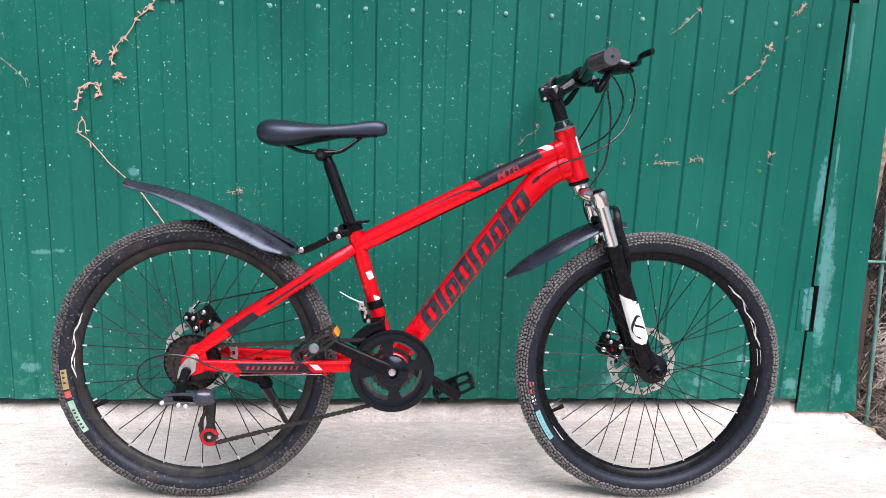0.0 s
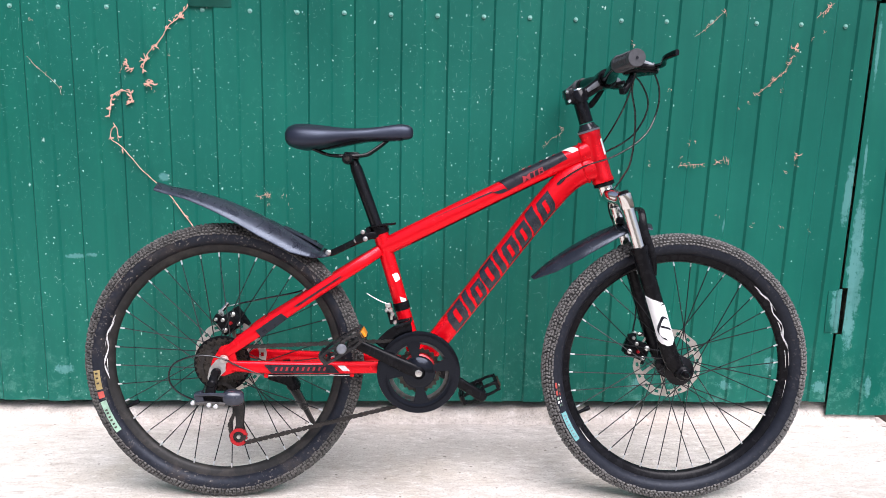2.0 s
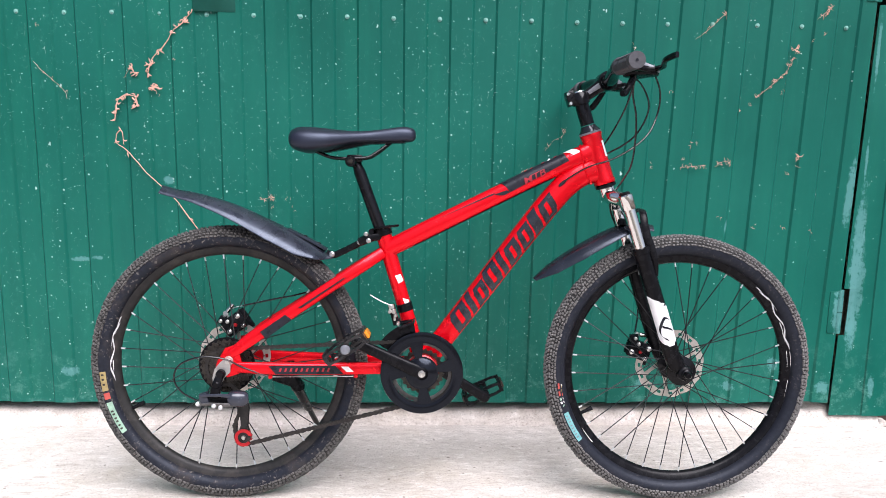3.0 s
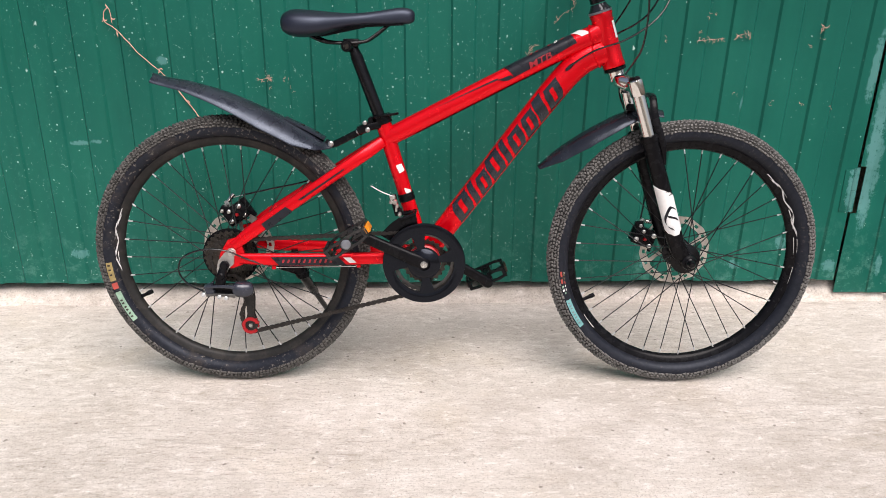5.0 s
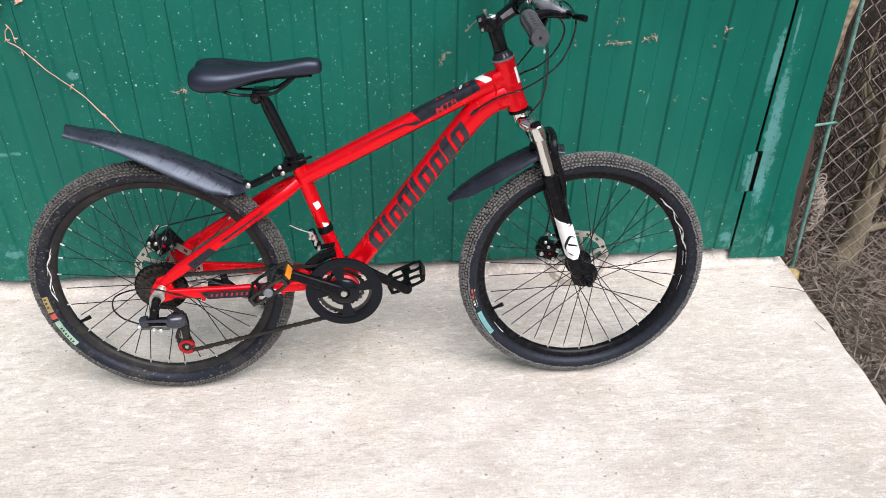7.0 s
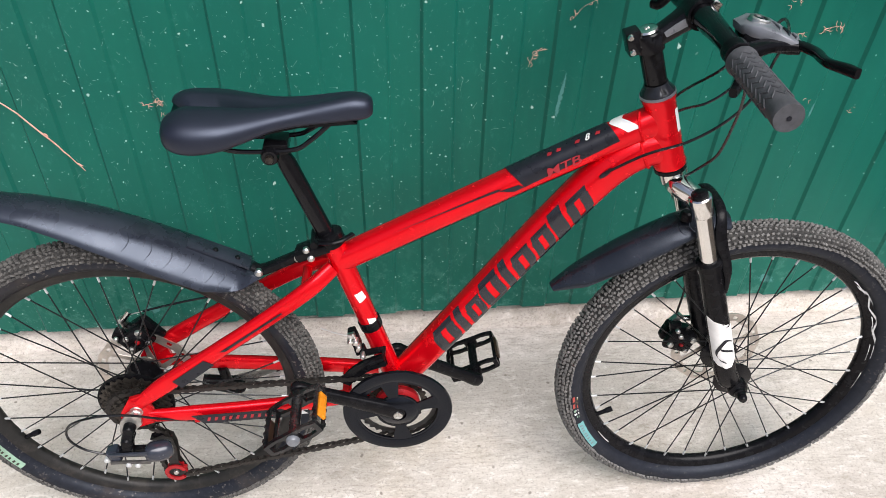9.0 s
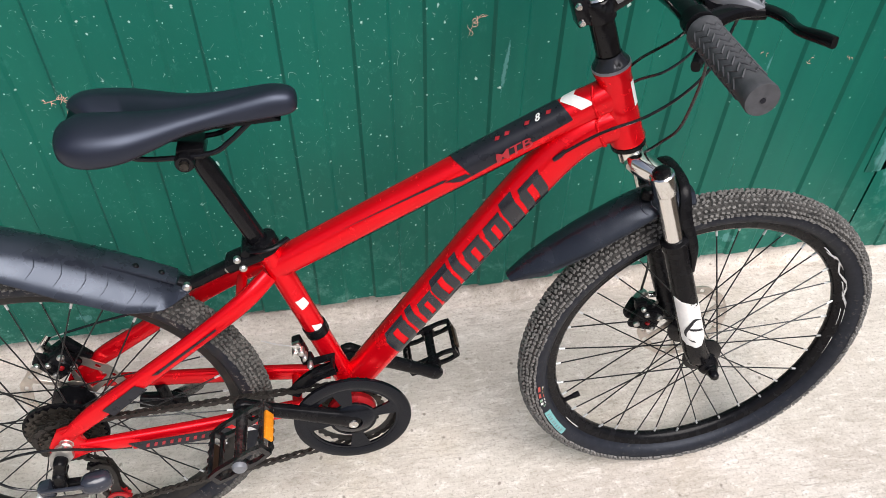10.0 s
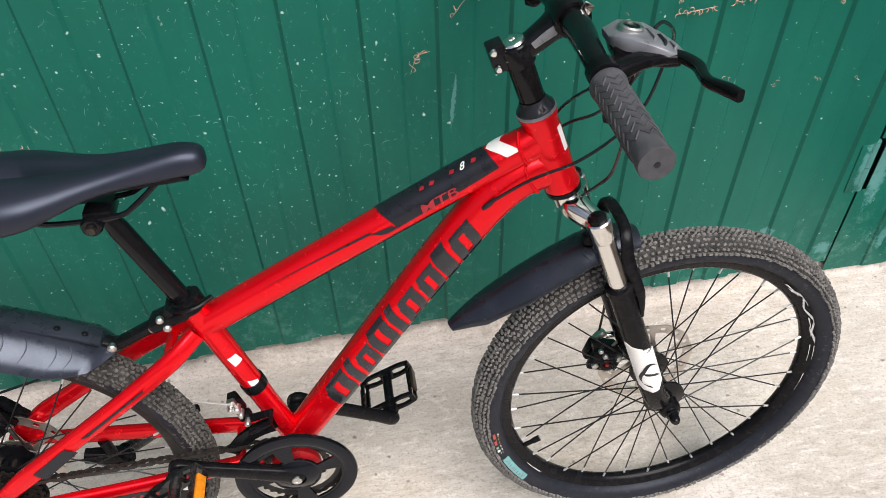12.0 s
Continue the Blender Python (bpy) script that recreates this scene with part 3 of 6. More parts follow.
# hinges: a welded barrel in its notch
for z in (0.334, 1.235):
    bm, side = bmesh.new(), GATE_R + hung(z)
    rod(bm, (side + 0.002, WALL_Y + 0.004, z - 0.061), (side + 0.002, WALL_Y + 0.004, z - 0.001), 0.0125, 16)
    rod(bm, (side + 0.002, WALL_Y + 0.004, z + 0.001), (side + 0.002, WALL_Y + 0.004, z + 0.063), 0.0125, 16)
    rod(bm, (side + 0.002, WALL_Y + 0.004, z - 0.02), (side + 0.002, WALL_Y + 0.004, z + 0.02), 0.0095, 12)
    box(bm, (side - 0.018, WALL_Y - 0.0045, z), (0.024, 0.007, 0.12), bevel=0.002)
    part("hinge", bm, gate_paint("hinge_paint", 2.0, 0.6, ((1.178, 0.345, 0.024, 0.075, 0), (1.196, 1.24, 0.024, 0.075, 0))), gate, "worn green welded barrel hinge")

# jambs at both sides and the garage behind
for nm, x0, x1, z0, seed in (("trim", GATE_R + 0.011, 1.338, 0.028, 1), ("trim", -2.9, GATE_L - 0.010, 0.004, 2)):
    bm = bmesh.new()
    if x1 > 0:
        edge = [(x0 + 0.060, 0.12), (x0 + 0.060, 0.006), (x0, 0.0025), (x0, 0.0), (x0 + 0.066, -0.001), (x0 + 0.069, -0.005), (x1 - 0.012, -0.005), (x1, 0.0), (x1 + 0.004, 0.10)]
    else:
        edge = [(x0, 0.10), (x0, 0.0), (x1 - 0.05, -0.004), (x1, 0.0), (x1, 0.10)]
    rows = []
    for z in (z0, 0.2665, 0.267, 0.3, 0.401, 0.4015, 0.8, 1.1665, 1.167, 1.301, 1.3015, 1.6, 2.2):
        notch = 0.017 if x1 > 0 and (0.2668 < z < 0.4012 or 1.1668 < z < 1.3012) else 0.0
        rows.append([bm.verts.new((max(x, x0 + notch) + (hung(z) if x1 > 0 and x < x0 + 0.03 else 0) + (0.02 if (z == z0 and x > 1.33) else 0), WALL_Y + d, z)) for x, d in edge])
    for r, q in zip(rows, rows[1:]):
        for i in range(len(edge) - 1):
            bm.faces.new((r[i], r[i + 1], q[i + 1], q[i]))
    bm.faces.new(rows[0]), bm.faces.new(rows[-1])
    tagged(new(nm, finish(bm, nm, GREEN_JAMB, 25)), "green painted sheet-metal gate jamb with scuffed paint", "gate jamb", kind="structure")

BLOCK = plain("rough_block", (0.36, 0.275, 0.19), 0.95, 0.0, 0.55, 60, (0.10, 0.07, 0.05), 0.6, relief=0.5)
DARK_WALL = plain("garage_inside", (0.05, 0.045, 0.04), 0.95, 0.0, 0.4, 8)
bm = bmesh.new()
box(bm, (-0.8, 2.40, 2.32), (4.3, 0.26, 0.24))
tagged(new("wall_north_lintel", finish(bm, "lintel", GREEN_JAMB)), "green painted lintel over the gate", "lintel", kind="structure")
bm = bmesh.new()
box(bm, (-0.8, 5.2, 1.1), (4.3, 0.15, 2.7)), box(bm, (-2.85, 3.8, 1.1), (0.15, 2.7, 2.7))
tagged(new("wall_north", finish(bm, "wall_north", DARK_WALL)), "dark back wall inside the closed garage", "wall", kind="structure")
bm = bmesh.new()
box(bm, (-0.8, 3.85, 2.50), (4.5, 3.3, 0.10))
tagged(new("roof", finish(bm, "roof", DARK_WALL)), "flat garage roof slab", "roof", kind="structure")
# side wall of rough blocks, its end showing past the jamb
bm = bmesh.new()
xs, zs = [0.0, 0.35, 0.7, 1.0], list(np.linspace(-0.15, 2.44, 60))
rows = []
for z in zs:
    j = 0.014 * noise.noise(Vector((0, 1, z * 7))) + 0.012 * noise.noise(Vector((0, 4, z * 24)))
    k2 = 0.014 * noise.noise(Vector((2, 1, z * 9))) + 0.010 * noise.noise(Vector((2, 4, z * 31)))
    rows.append([bm.verts.new(p) for p in ((1.24, 2.352, z), ((1.402 + 0.10 * min(0.3, z - 0.58) if z > 0.58 else 1.318) + j, 2.352 - abs(k2), z), ((1.410 + 0.10 * min(0.3, z - 0.58) if z > 0.58 else 1.33) + k2, 2.42 + j, z), (1.365 + k2, 5.3, z), (1.24, 5.3, z))])
for r, q in zip(rows, rows[1:]):
    for i in range(4):
        bm.faces.new((r[i], r[i + 1], q[i + 1], q[i]))
tagged(new("wall_east", finish(bm, "wall_east", BLOCK, 60)), "rough crumbling block side wall of the garage", "wall", kind="structure")


# ---- the bicycle ----
LEAN, YAW, BIKE_Y = radians(5.2), radians(-1.2), 1.829
U = Vector((math.cos(YAW), math.sin(YAW), 0))
BACK = Vector((-math.sin(YAW), math.cos(YAW), 0))
V = BACK * math.sin(LEAN) + Vector((0, 0, 1)) * math.cos(LEAN)
LEFT = U.cross(V) * -1
STAND = Matrix(((U.x, LEFT.x, V.x, 0), (U.y, LEFT.y, V.y, BIKE_Y), (U.z, LEFT.z, V.z, 0), (0, 0, 0, 1)))
REAR, FRONT, R = Vector((-0.432, 0, 0.3100)), Vector((0.582, 0, 0.3060)), 0.304
# in the bicycle's own axes: x ahead, y to its left, z up
bike = thing("bicycle", (0, 0, 0), "red mountain bike leaning on its kickstand on a concrete slab", "bicycle", m=STAND)
AXIS_TOP, AXIS_DOWN = Vector((0.3693, 0, 0.8335)), Vector((0.036, 0, -0.110)).normalized()
STEER = Matrix.Translation(AXIS_TOP) @ Matrix.Rotation(radians(-1.3), 4, AXIS_DOWN) @ Matrix.Translation(-AXIS_TOP)


def tyre_mesh(seed):
    bm = bmesh.new()
    rc, rt = R - 0.027, 0.0235
    prof = []
    for k in range(15):
        w = radians(-142 + 284 * k / 14)
        prof.append((rc + rt * math.cos(w) * 1.0, 0.0255 * math.sin(w)))
    prof = [(0.257, -0.0125)] + prof[1:-1] + [(0.257, 0.0125)]
    lathe(bm, prof, 120, closed=True)
    for f in bm.faces:
        c = f.calc_center_median()
        if math.hypot(c.x, c.z) > rc + 0.005:
            f.material_index = 2
    rnd = random.Random(seed)
    count = 214
    for phi, size, off, skew in ((-14, (0.0076, 0.0046), 0, 24), (14, (0.0076, 0.0046), 0.5, -24), (0, (0.0050, 0.0040), 0.25, 0), (-30, (0.0072, 0.0046), 0.5, -26), (30, (0.0072, 0.0046), 0, 26), (-47, (0.0072, 0.0048), 0.1, 20), (47, (0.0072, 0.0048), 0.6, -20), (-63, (0.0068, 0.0046), 0.3, -14), (63, (0.0068, 0.0046), 0.8, 14), (-78, (0.0074, 0.0046), 0.5, 0), (78, (0.0074, 0.0046), 0.0, 0)):
        for k in range(count):
            f = radians(phi + rnd.uniform(-2.5, 2.5))
            w = 2 * math.pi * (k + off + rnd.uniform(-0.16, 0.16)) / count
            rad = Vector((math.cos(w), 0, math.sin(w)))
            tan = Vector((-math.sin(w), 0, math.cos(w)))
            out = rad * math.cos(f) + Vector((0, 1, 0)) * math.sin(f)
            across = tan.cross(out)
            turn = Matrix.Rotation(radians(skew + rnd.uniform(-9, 9)), 3, out)
            tan, across = turn @ tan, turn @ across
            c = rad * rc + rad * (rt * math.cos(f)) + Vector((0, 0.0255 * math.sin(f), 0))
            lx, ly, hgt = size[0] * 0.5 * rnd.uniform(0.78, 1.12), size[1] * 0.5 * rnd.uniform(0.78, 1.12), 0.0032 * rnd.uniform(0.7, 1.15)
            base = [bm.verts.new(c + tan * sx * lx + across * sy * ly - out * 0.001) for sx, sy in ((-1, -1), (1, -1), (1, 1), (-1, 1))]
            tops = [bm.verts.new(c + tan * sx * lx * 0.66 + across * sy * ly * 0.66 + out * hgt) for sx, sy in ((-1, -1), (1, -1), (1, 1), (-1, 1))]
            bm.faces.new(tops).material_index = 1
            for i in range(4):
                bm.faces.new((base[i], base[(i + 1) % 4], tops[(i + 1) % 4], tops[i])).material_index = 1
    return bm


def arc_patch(bm, a0, a1, n, section, slot=0, lift=0.0012):
    """A sticker on the right sidewall or rim: angles in degrees, section: list of (radius, offset to the right)."""
    rows = []
    for k in range(n + 1):
        w = radians(a0 + (a1 - a0) * k / n)
        rows.append([bm.verts.new((r * math.cos(w), -(y + lift), r * math.sin(w))) for r, y in section])
    for r, q in zip(rows, rows[1:]):
        for i in range(len(section) - 1):
            bm.faces.new((r[i], r[i + 1], q[i + 1], q[i])).material_index = slot


SIDEWALL = [(0.2665, 0.0215), (0.272, 0.0245), (0.278, 0.0255), (0.284, 0.0248)]


def rim_mesh():
    bm = bmesh.new()
    lathe(bm, [(0.241, 0.006), (0.239, 0.0), (0.241, -0.006), (0.247, -0.011), (0.262, -0.0135), (0.2635, -0.012), (0.258, -0.011), (0.256, 0.0), (0.258, 0.011), (0.2635, 0.012), (0.262, 0.0135), (0.247, 0.011)], 96)
    return bm


def spoke_mesh(flange_y, cross):
    """One spoke from hub to rim at angle 0, laced by cross degrees, with its bright nipple."""
    bm = bmesh.new()
    w = radians(cross)
    a = Vector((0.029 * math.cos(w), flange_y, 0.029 * math.sin(w)))
    b = Vector((0.241, flange_y * 0.08, 0))
    d = (b - a).normalized()
    rod(bm, a, b, 0.0012, 5)
    rod(bm, b - d * 0.011, b, 0.0019, 6, slot=1)
    return bm


def rotor_mesh(y):
    """A brake disc: pierced band, wavy edge, slanted arms."""
    bm = bmesh.new()
    n = 96
    radii = [0.0635, 0.0680, 0.0745, 0.0800]
    for y0 in (y,):
        grid = []
        for k in range(n):
            w = 2 * math.pi * k / n
            wave = 0.0012 * math.sin(w * 12)
            grid.append([[bm.verts.new(((r + (wave if i in (0, 3) else 0)) * math.cos(w), yy, (r + (wave if i in (0, 3) else 0)) * math.sin(w))) for i, r in enumerate(radii)] for yy in (y0 - 0.0009, y0 + 0.0009)])
        gone = lambda k, i: i == 1 and (k % 6 < 2)
        for k in range(n):
            a, b = grid[k], grid[(k + 1) % n]
            for i in range(3):
                if gone(k, i):
                    for c, near in ((a, k - 1), (b, k + 1)):
                        if not gone(near % n, i):
                            bm.faces.new((c[0][1], c[0][2], c[1][2], c[1][1]))
                    bm.faces.new((a[0][1], b[0][1], b[1][1], a[1][1]))
                    bm.faces.new((a[0][2], b[0][2], b[1][2], a[1][2]))
                    continue
                for s in (0, 1):
                    bm.faces.new((a[s][i], a[s][i + 1], b[s][i + 1], b[s][i]))
            bm.faces.new((a[0][0], b[0][0], b[1][0], a[1][0]))
            bm.faces.new((a[0][3], b[0][3], b[1][3], a[1][3]))
    for k in range(6):
        w = radians(60 * k)
        p = Vector((0.024 * math.cos(w), y, 0.024 * math.sin(w)))
        q = Vector((0.067 * math.cos(w + 0.45), y, 0.067 * math.sin(w + 0.45)))
        sweep(bm, [p, p.lerp(q, 0.5), q], [0.0065, 0.004, 0.0055], 0.0009, 6, 8, side=(0, 1, 0))
    lathe(bm, [(0.018, y - 0.0012), (0.027, y - 0.0012), (0.027, y + 0.0012), (0.018, y + 0.0012)], 24)
    return bm


def wheel(centre, m, rear):
    hub = bmesh.new()
    half = 0.032
    lathe(hub, [(0.006, -0.058), (0.009, -0.058), (0.009, -half - 0.008), (0.016, -half - 0.006), (0.033, -half - 0.002), (0.033, -half + 0.002), (0.017, -half + 0.006), (0.015, 0), (0.017, half - 0.006), (0.033, half - 0.002), (0.033, half + 0.002), (0.02, half + 0.012), (0.009, half + 0.014), (0.009, 0.058), (0.006, 0.058)], 28)
    w = part("wheel", hub, BLACK_METAL, bike, "dusty rear wheel with cogs" if rear else "front wheel with a disc brake", m @ Matrix.Translation(centre) @ Matrix.Diagonal((centre.z / R, 1, centre.z / R, 1)))
    part("tyre", tyre_mesh(1 if rear else 2), [MUDDY if rear else TYRE, TREAD_DARK if rear else TREAD, TREAD_BASE], w, "knobby black tyre dusted with dry mud", angle=50)
    part("rim", rim_mesh(), DIRTY if rear else BLACK, w)
    kinds = {}
    for k in range(36):
        side, lace = (-1 if k % 2 else 1), (1 if (k // 2) % 2 else -1)
        mm = Matrix.Rotation(radians(-10 * k - 3), 4, "Y")
        if (side, lace) not in kinds:
            kinds[side, lace] = part("spoke", spoke_mesh(0.032 * side, 58 * lace), [SPOKE, NIPPLE], w, m=mm)
        else:
            again(kinds[side, lace], w, mm)
    part("brake_disc", rotor_mesh(0.048), DISC, w, "pierced steel brake disc")
    bm = bmesh.new()
    if rear:
        arc_patch(bm, 184, 193, 6, SIDEWALL[:-1], 0), arc_patch(bm, 194, 197, 4, SIDEWALL[:-1], 1), arc_patch(bm, 198.5, 214, 8, SIDEWALL[:-1], 2)
        part("tyre_label", bm, [LABEL_GOLD, LABEL_RED, LABEL_GREEN], w, "worn gold and pale green tyre label")
        for a in (185, 187.2, 189.6, 202.5, 204, 206, 207.6, 209.6, 211.4):
            bm = bmesh.new()
            arc_patch(bm, a, a + 0.8, 1, [(0.2702, 0.0237), (0.2752, 0.0251)], 0, 0.0020)
            part("label_bar", bm, COG, w)
    else:
        [arc_patch(bm, a0, a0 + ln, 2, [(r0, 0.0215 + (r0 - 0.2665) * 0.40), (r0 + 0.0042, 0.0215 + (r0 + 0.0042 - 0.2665) * 0.36)], k) for a0, ln, r0, k in ((187.2, 0.9, 0.2675, 0), (187.6, 1.2, 0.2680, 3), (186.5, 2.6, 0.2730, 1), (189.6, 1.0, 0.2690, 3), (190.2, 2.2, 0.2735, 1), (191.4, 1.4, 0.2685, 1), (193.5, 0.9, 0.2690, 0), (193.4, 1.3, 0.2735, 4), (195.2, 1.1, 0.2690, 0), (195.3, 1.0, 0.2735, 0), (196.9, 1.0, 0.2700, 4))], arc_patch(bm, 201, 216, 8, SIDEWALL[:-1], 2)
        part("tyre_label", bm, [WHITE, LABEL_RED, TEAL, LABEL_GOLD, LABEL_GREEN], w, "red and teal tyre label")
        for a in (202.4, 204.0, 205.4, 207.4, 208.8, 210.4, 212.0, 213.6):
            bm = bmesh.new()
            arc_patch(bm, a, a + 0.55, 1, [(0.2702, 0.0237), (0.2752, 0.0251)], 0, 0.0020)
            part("label_bar", bm, GREY_PLASTIC, w)
    # broken white slashes on the rim's flank: start, length and lean in degrees, inner and outer radius
    slashes = ((0, 10, 4, 0.2596, 0.2618), (5, 9, 5, 0.2530, 0.2552), (10, 1.8, 9, 0.2510, 0.2612), (14, 6, 4, 0.2570, 0.2600), (17, 1.5, -8, 0.2500, 0.2590), (21, 8, 5, 0.2590, 0.2615), (24, 1.8, 10, 0.2500, 0.2606), (28, 6, 4, 0.2510, 0.2532), (32, 1.7, -9, 0.2510, 0.2610), (36, 2.0, 10, 0.2500, 0.2605), (42, 7, 5, 0.2570, 0.2594), (44, 9, 5, 0.2500, 0.2514), (51, 10, 5, 0.2588, 0.2604), (58, 9, 3, 0.2535, 0.2546))
    for a0, way, few in (((52, -1, 14), (226, -1, 2)) if not rear else ((152, 1, 9),)):
        for start, ln, lean, r0, r1 in slashes[:few]:
            bm, rows = bmesh.new(), []
            for k in range(5):
                t = k / 4
                lo, hi = (r0 + (r1 - r0) * 0.25 * t, r1 - (r1 - r0) * 0.45 * t) if ln > 4 else (r0, r1)
                wide = ln if ln > 4 else ln * 1.5
                rows.append([bm.verts.new((r * math.cos(wa), -(0.0126 + (r - 0.2485) * 0.15), r * math.sin(wa))) for r in (lo, hi) for wa in (radians(a0 + way * (start + wide * t + lean * (r - 0.2550) / 0.012)),)])
            for p, q in zip(rows, rows[1:]):
                bm.faces.new((p[0], p[1], q[1], q[0]))
            part("rim_decal", bm, SCUFFED_WHITE, w)
    # valve
    bm = bmesh.new()
    va = radians(206)
    d = Vector((math.cos(va), 0, math.sin(va)))
    rod(bm, d * 0.242, d * 0.222, 0.004, 10), rod(bm, d * 0.224, d * 0.212, 0.0052, 10)
    part("valve", bm, BLACK, w)
    return w


rear_wheel = wheel(REAR, Matrix(), True)
front_wheel = wheel(FRONT, STEER, False)

# frame
bm = bmesh.new()
seat_tube = Tube([(-0.0890, 0, 0.6051), (-0.0443, 0, 0.4556), (0.0001, 0, 0.3063)], [0.0175, 0.0165, 0.0175], [0.0175, 0.0165, 0.0175], 2.0, 6)
seat_tube.mesh(bm, 20)
lathe(bm, [(0.017, -0.036), (0.0205, -0.036), (0.0205, 0.036), (0.017, 0.036)], 24, (0.0001, 0, 0.3063))
frame_ob = part("frame", bm, RED, bike, "glossy red welded frame with dark decals")
top_tube = Tube([(-0.0827, 0, 0.5685), (-0.0293, 0, 0.5957), (0.2171, 0, 0.7204), (0.3253, 0, 0.7730), (0.3794, 0, 0.7961)], [0.0195, 0.0205, 0.0205, 0.021, 0.023], [0.0175, 0.0185, 0.0195, 0.020, 0.019], 2.6)
down_tube = Tube([(0.0120, 0, 0.3222), (0.0546, 0, 0.3785), (0.1386, 0, 0.4900), (0.2174, 0, 0.5956), (0.2813, 0, 0.6775), (0.3235, 0, 0.7233), (0.3609, 0, 0.7460), (0.3963, 0, 0.7538)], [0.024, 0.0245, 0.026, 0.027, 0.028, 0.028, 0.027, 0.026], [0.021, 0.0225, 0.023, 0.0235, 0.0235, 0.0225, 0.021, 0.019], 2.6)
part("top_tube", top_tube.mesh(bmesh.new()), RED, frame_ob)
part("down_tube", down_tube.mesh(bmesh.new()), RED, frame_ob)
bm = bmesh.new()
ax = lambda d: AXIS_TOP + AXIS_DOWN * d
sweep(bm, [ax(0), ax(0.004), ax(0.012), ax(0.05), ax(0.104), ax(0.112), ax(0.116)], [0.0235, 0.0245, 0.0225, 0.0225, 0.0225, 0.0245, 0.0235], seg=28)
part("head_tube", bm, RED, frame_ob)
for s in (-1, 1):
    bm = bmesh.new()
    sweep(bm, glide([(-0.0296, s * 0.030, 0.3073), (-0.1089, s * 0.040, 0.3084), (-0.2278, s * 0.052, 0.3085), (-0.3268, s * 0.060, 0.3106), (-0.4010, s * 0.066, 0.3137)], 5), [0.013, 0.0135, 0.014, 0.014, 0.012], [0.009, 0.009, 0.008, 0.008, 0.006], 3.0, 16, side=(-0.0001, 1, 0.0038))
    part("chainstay", bm, RED, frame_ob)
    bm = bmesh.new()
    sweep(bm, glide([(-0.0906, s * 0.012, 0.5626), (-0.1281, s * 0.033, 0.5379), (-0.1974, s * 0.047, 0.4924), (-0.2965, s * 0.056, 0.4260), (-0.3660, s * 0.062, 0.3793), (-0.4137, s * 0.066, 0.3426)], 5), [0.0125, 0.0135, 0.013, 0.0135, 0.015, 0.011], [0.009, 0.009, 0.008, 0.008, 0.008, 0.006], 3.0, 16, side=(-0.0001, 1, 0.0038))
    part("seatstay", bm, RED, frame_ob)
    bm = bmesh.new()
    plate(bm, [(-0.3910, 0.3276), (-0.3961, 0.3007), (-0.4209, 0.2918), (-0.4387, 0.2968), (-0.4475, 0.3097), (-0.4435, 0.3267), (-0.4254, 0.3565), (-0.4007, 0.3644)], [ring2(-0.432, 0.3045, 0.005, 10)], s * 0.063, s * 0.069)
    part("dropout", bm, RED, frame_ob)
# bridge between the stays
bm = bmesh.new()
rod(bm, (-0.1331, -0.033, 0.5329), (-0.1331, 0.033, 0.5329), 0.008, 12)
part("stay_bridge", bm, RED, frame_ob)
bm = bmesh.new()
rod(bm, (-0.0841, -0.032, 0.3064), (-0.0841, 0.032, 0.3064), 0.008, 12)
part("stay_bridge", bm, RED, frame_ob)

# the maker's name: nine plain slanted blocks, tall and low, whole or pierced
def mark(s, w, lo, hi, lean, strokes):
    bm = bmesh.new()
    at = lambda x, y: (s + x * w + lean * y, lo + (hi - lo) * y)
    for x0, y0, x1, y1 in strokes:
        down_tube.patch(bm, [at(x0, y0), at(x1, y0), at(x1, y1), at(x0, y1)], 3, 5)
    part("name_mark", bm, NAME_FOIL, frame_ob)


SOLID = [(0, 0, 1, 1)]
PIERCED = [(0.04, 0, 0.96, 0.24), (0, 0.24, 0.37, 0.76), (0.63, 0.24, 1, 0.76), (0.04, 0.76, 0.96, 1)]
s = 0.090
for w, hi, strokes in ((0.050, 0.62, PIERCED), (0.0155, 0.66, SOLID), (0.036, 0.38, PIERCED), (0.044, 0.66, PIERCED), (0.0155, 0.66, SOLID), (0.041, 0.38, PIERCED), (0.038, 0.38, PIERCED), (0.026, 0.56, SOLID), (0.043, 0.38, PIERCED)):
    mark(s, w, -0.52, hi, 0.020, strokes)
    s += w + 0.0058
bm = bmesh.new()
top_tube.patch(bm, [(0.305, -0.12), (0.452, 0.02), (0.440, 1.9), (0.282, 1.9)], 16, 18)
top_tube.patch(bm, [(0.268, 0.10), (0.290, -0.12), (0.306, -0.12), (0.300, 0.02)], 6, 4)
part("panel_decal", bm, DECAL, frame_ob)
bm = bmesh.new()
top_tube.patch(bm, [(0.06, -0.62), (0.40, -0.62), (0.40, -0.80), (0.06, -0.80)], 16, 2)
part("panel_decal", bm, DECAL, frame_ob)
bm = bmesh.new()
top_tube.patch(bm, [(0.10, 0.36), (0.268, 0.10), (0.275, 0.14), (0.268, 0.20)], 12, 3)
part("panel_decal", bm, DECAL, frame_ob)
bm = bmesh.new()
top_tube.patch(bm, [(0.466, 0.20), (0.484, 0.20), (0.466, 1.0), (0.447, 1.0)], 4, 6)
top_tube.patch(bm, [(0.447, 1.0), (0.466, 1.0), (0.484, 1.8), (0.466, 1.8)], 4, 6)
part("white_flash", bm, WHITE, frame_ob)
bm = bmesh.new()
seat_tube.patch(bm, [(0.097, 0.0), (0.116, 0.1), (0.113, 0.62), (0.097, 0.5)], 3, 5)
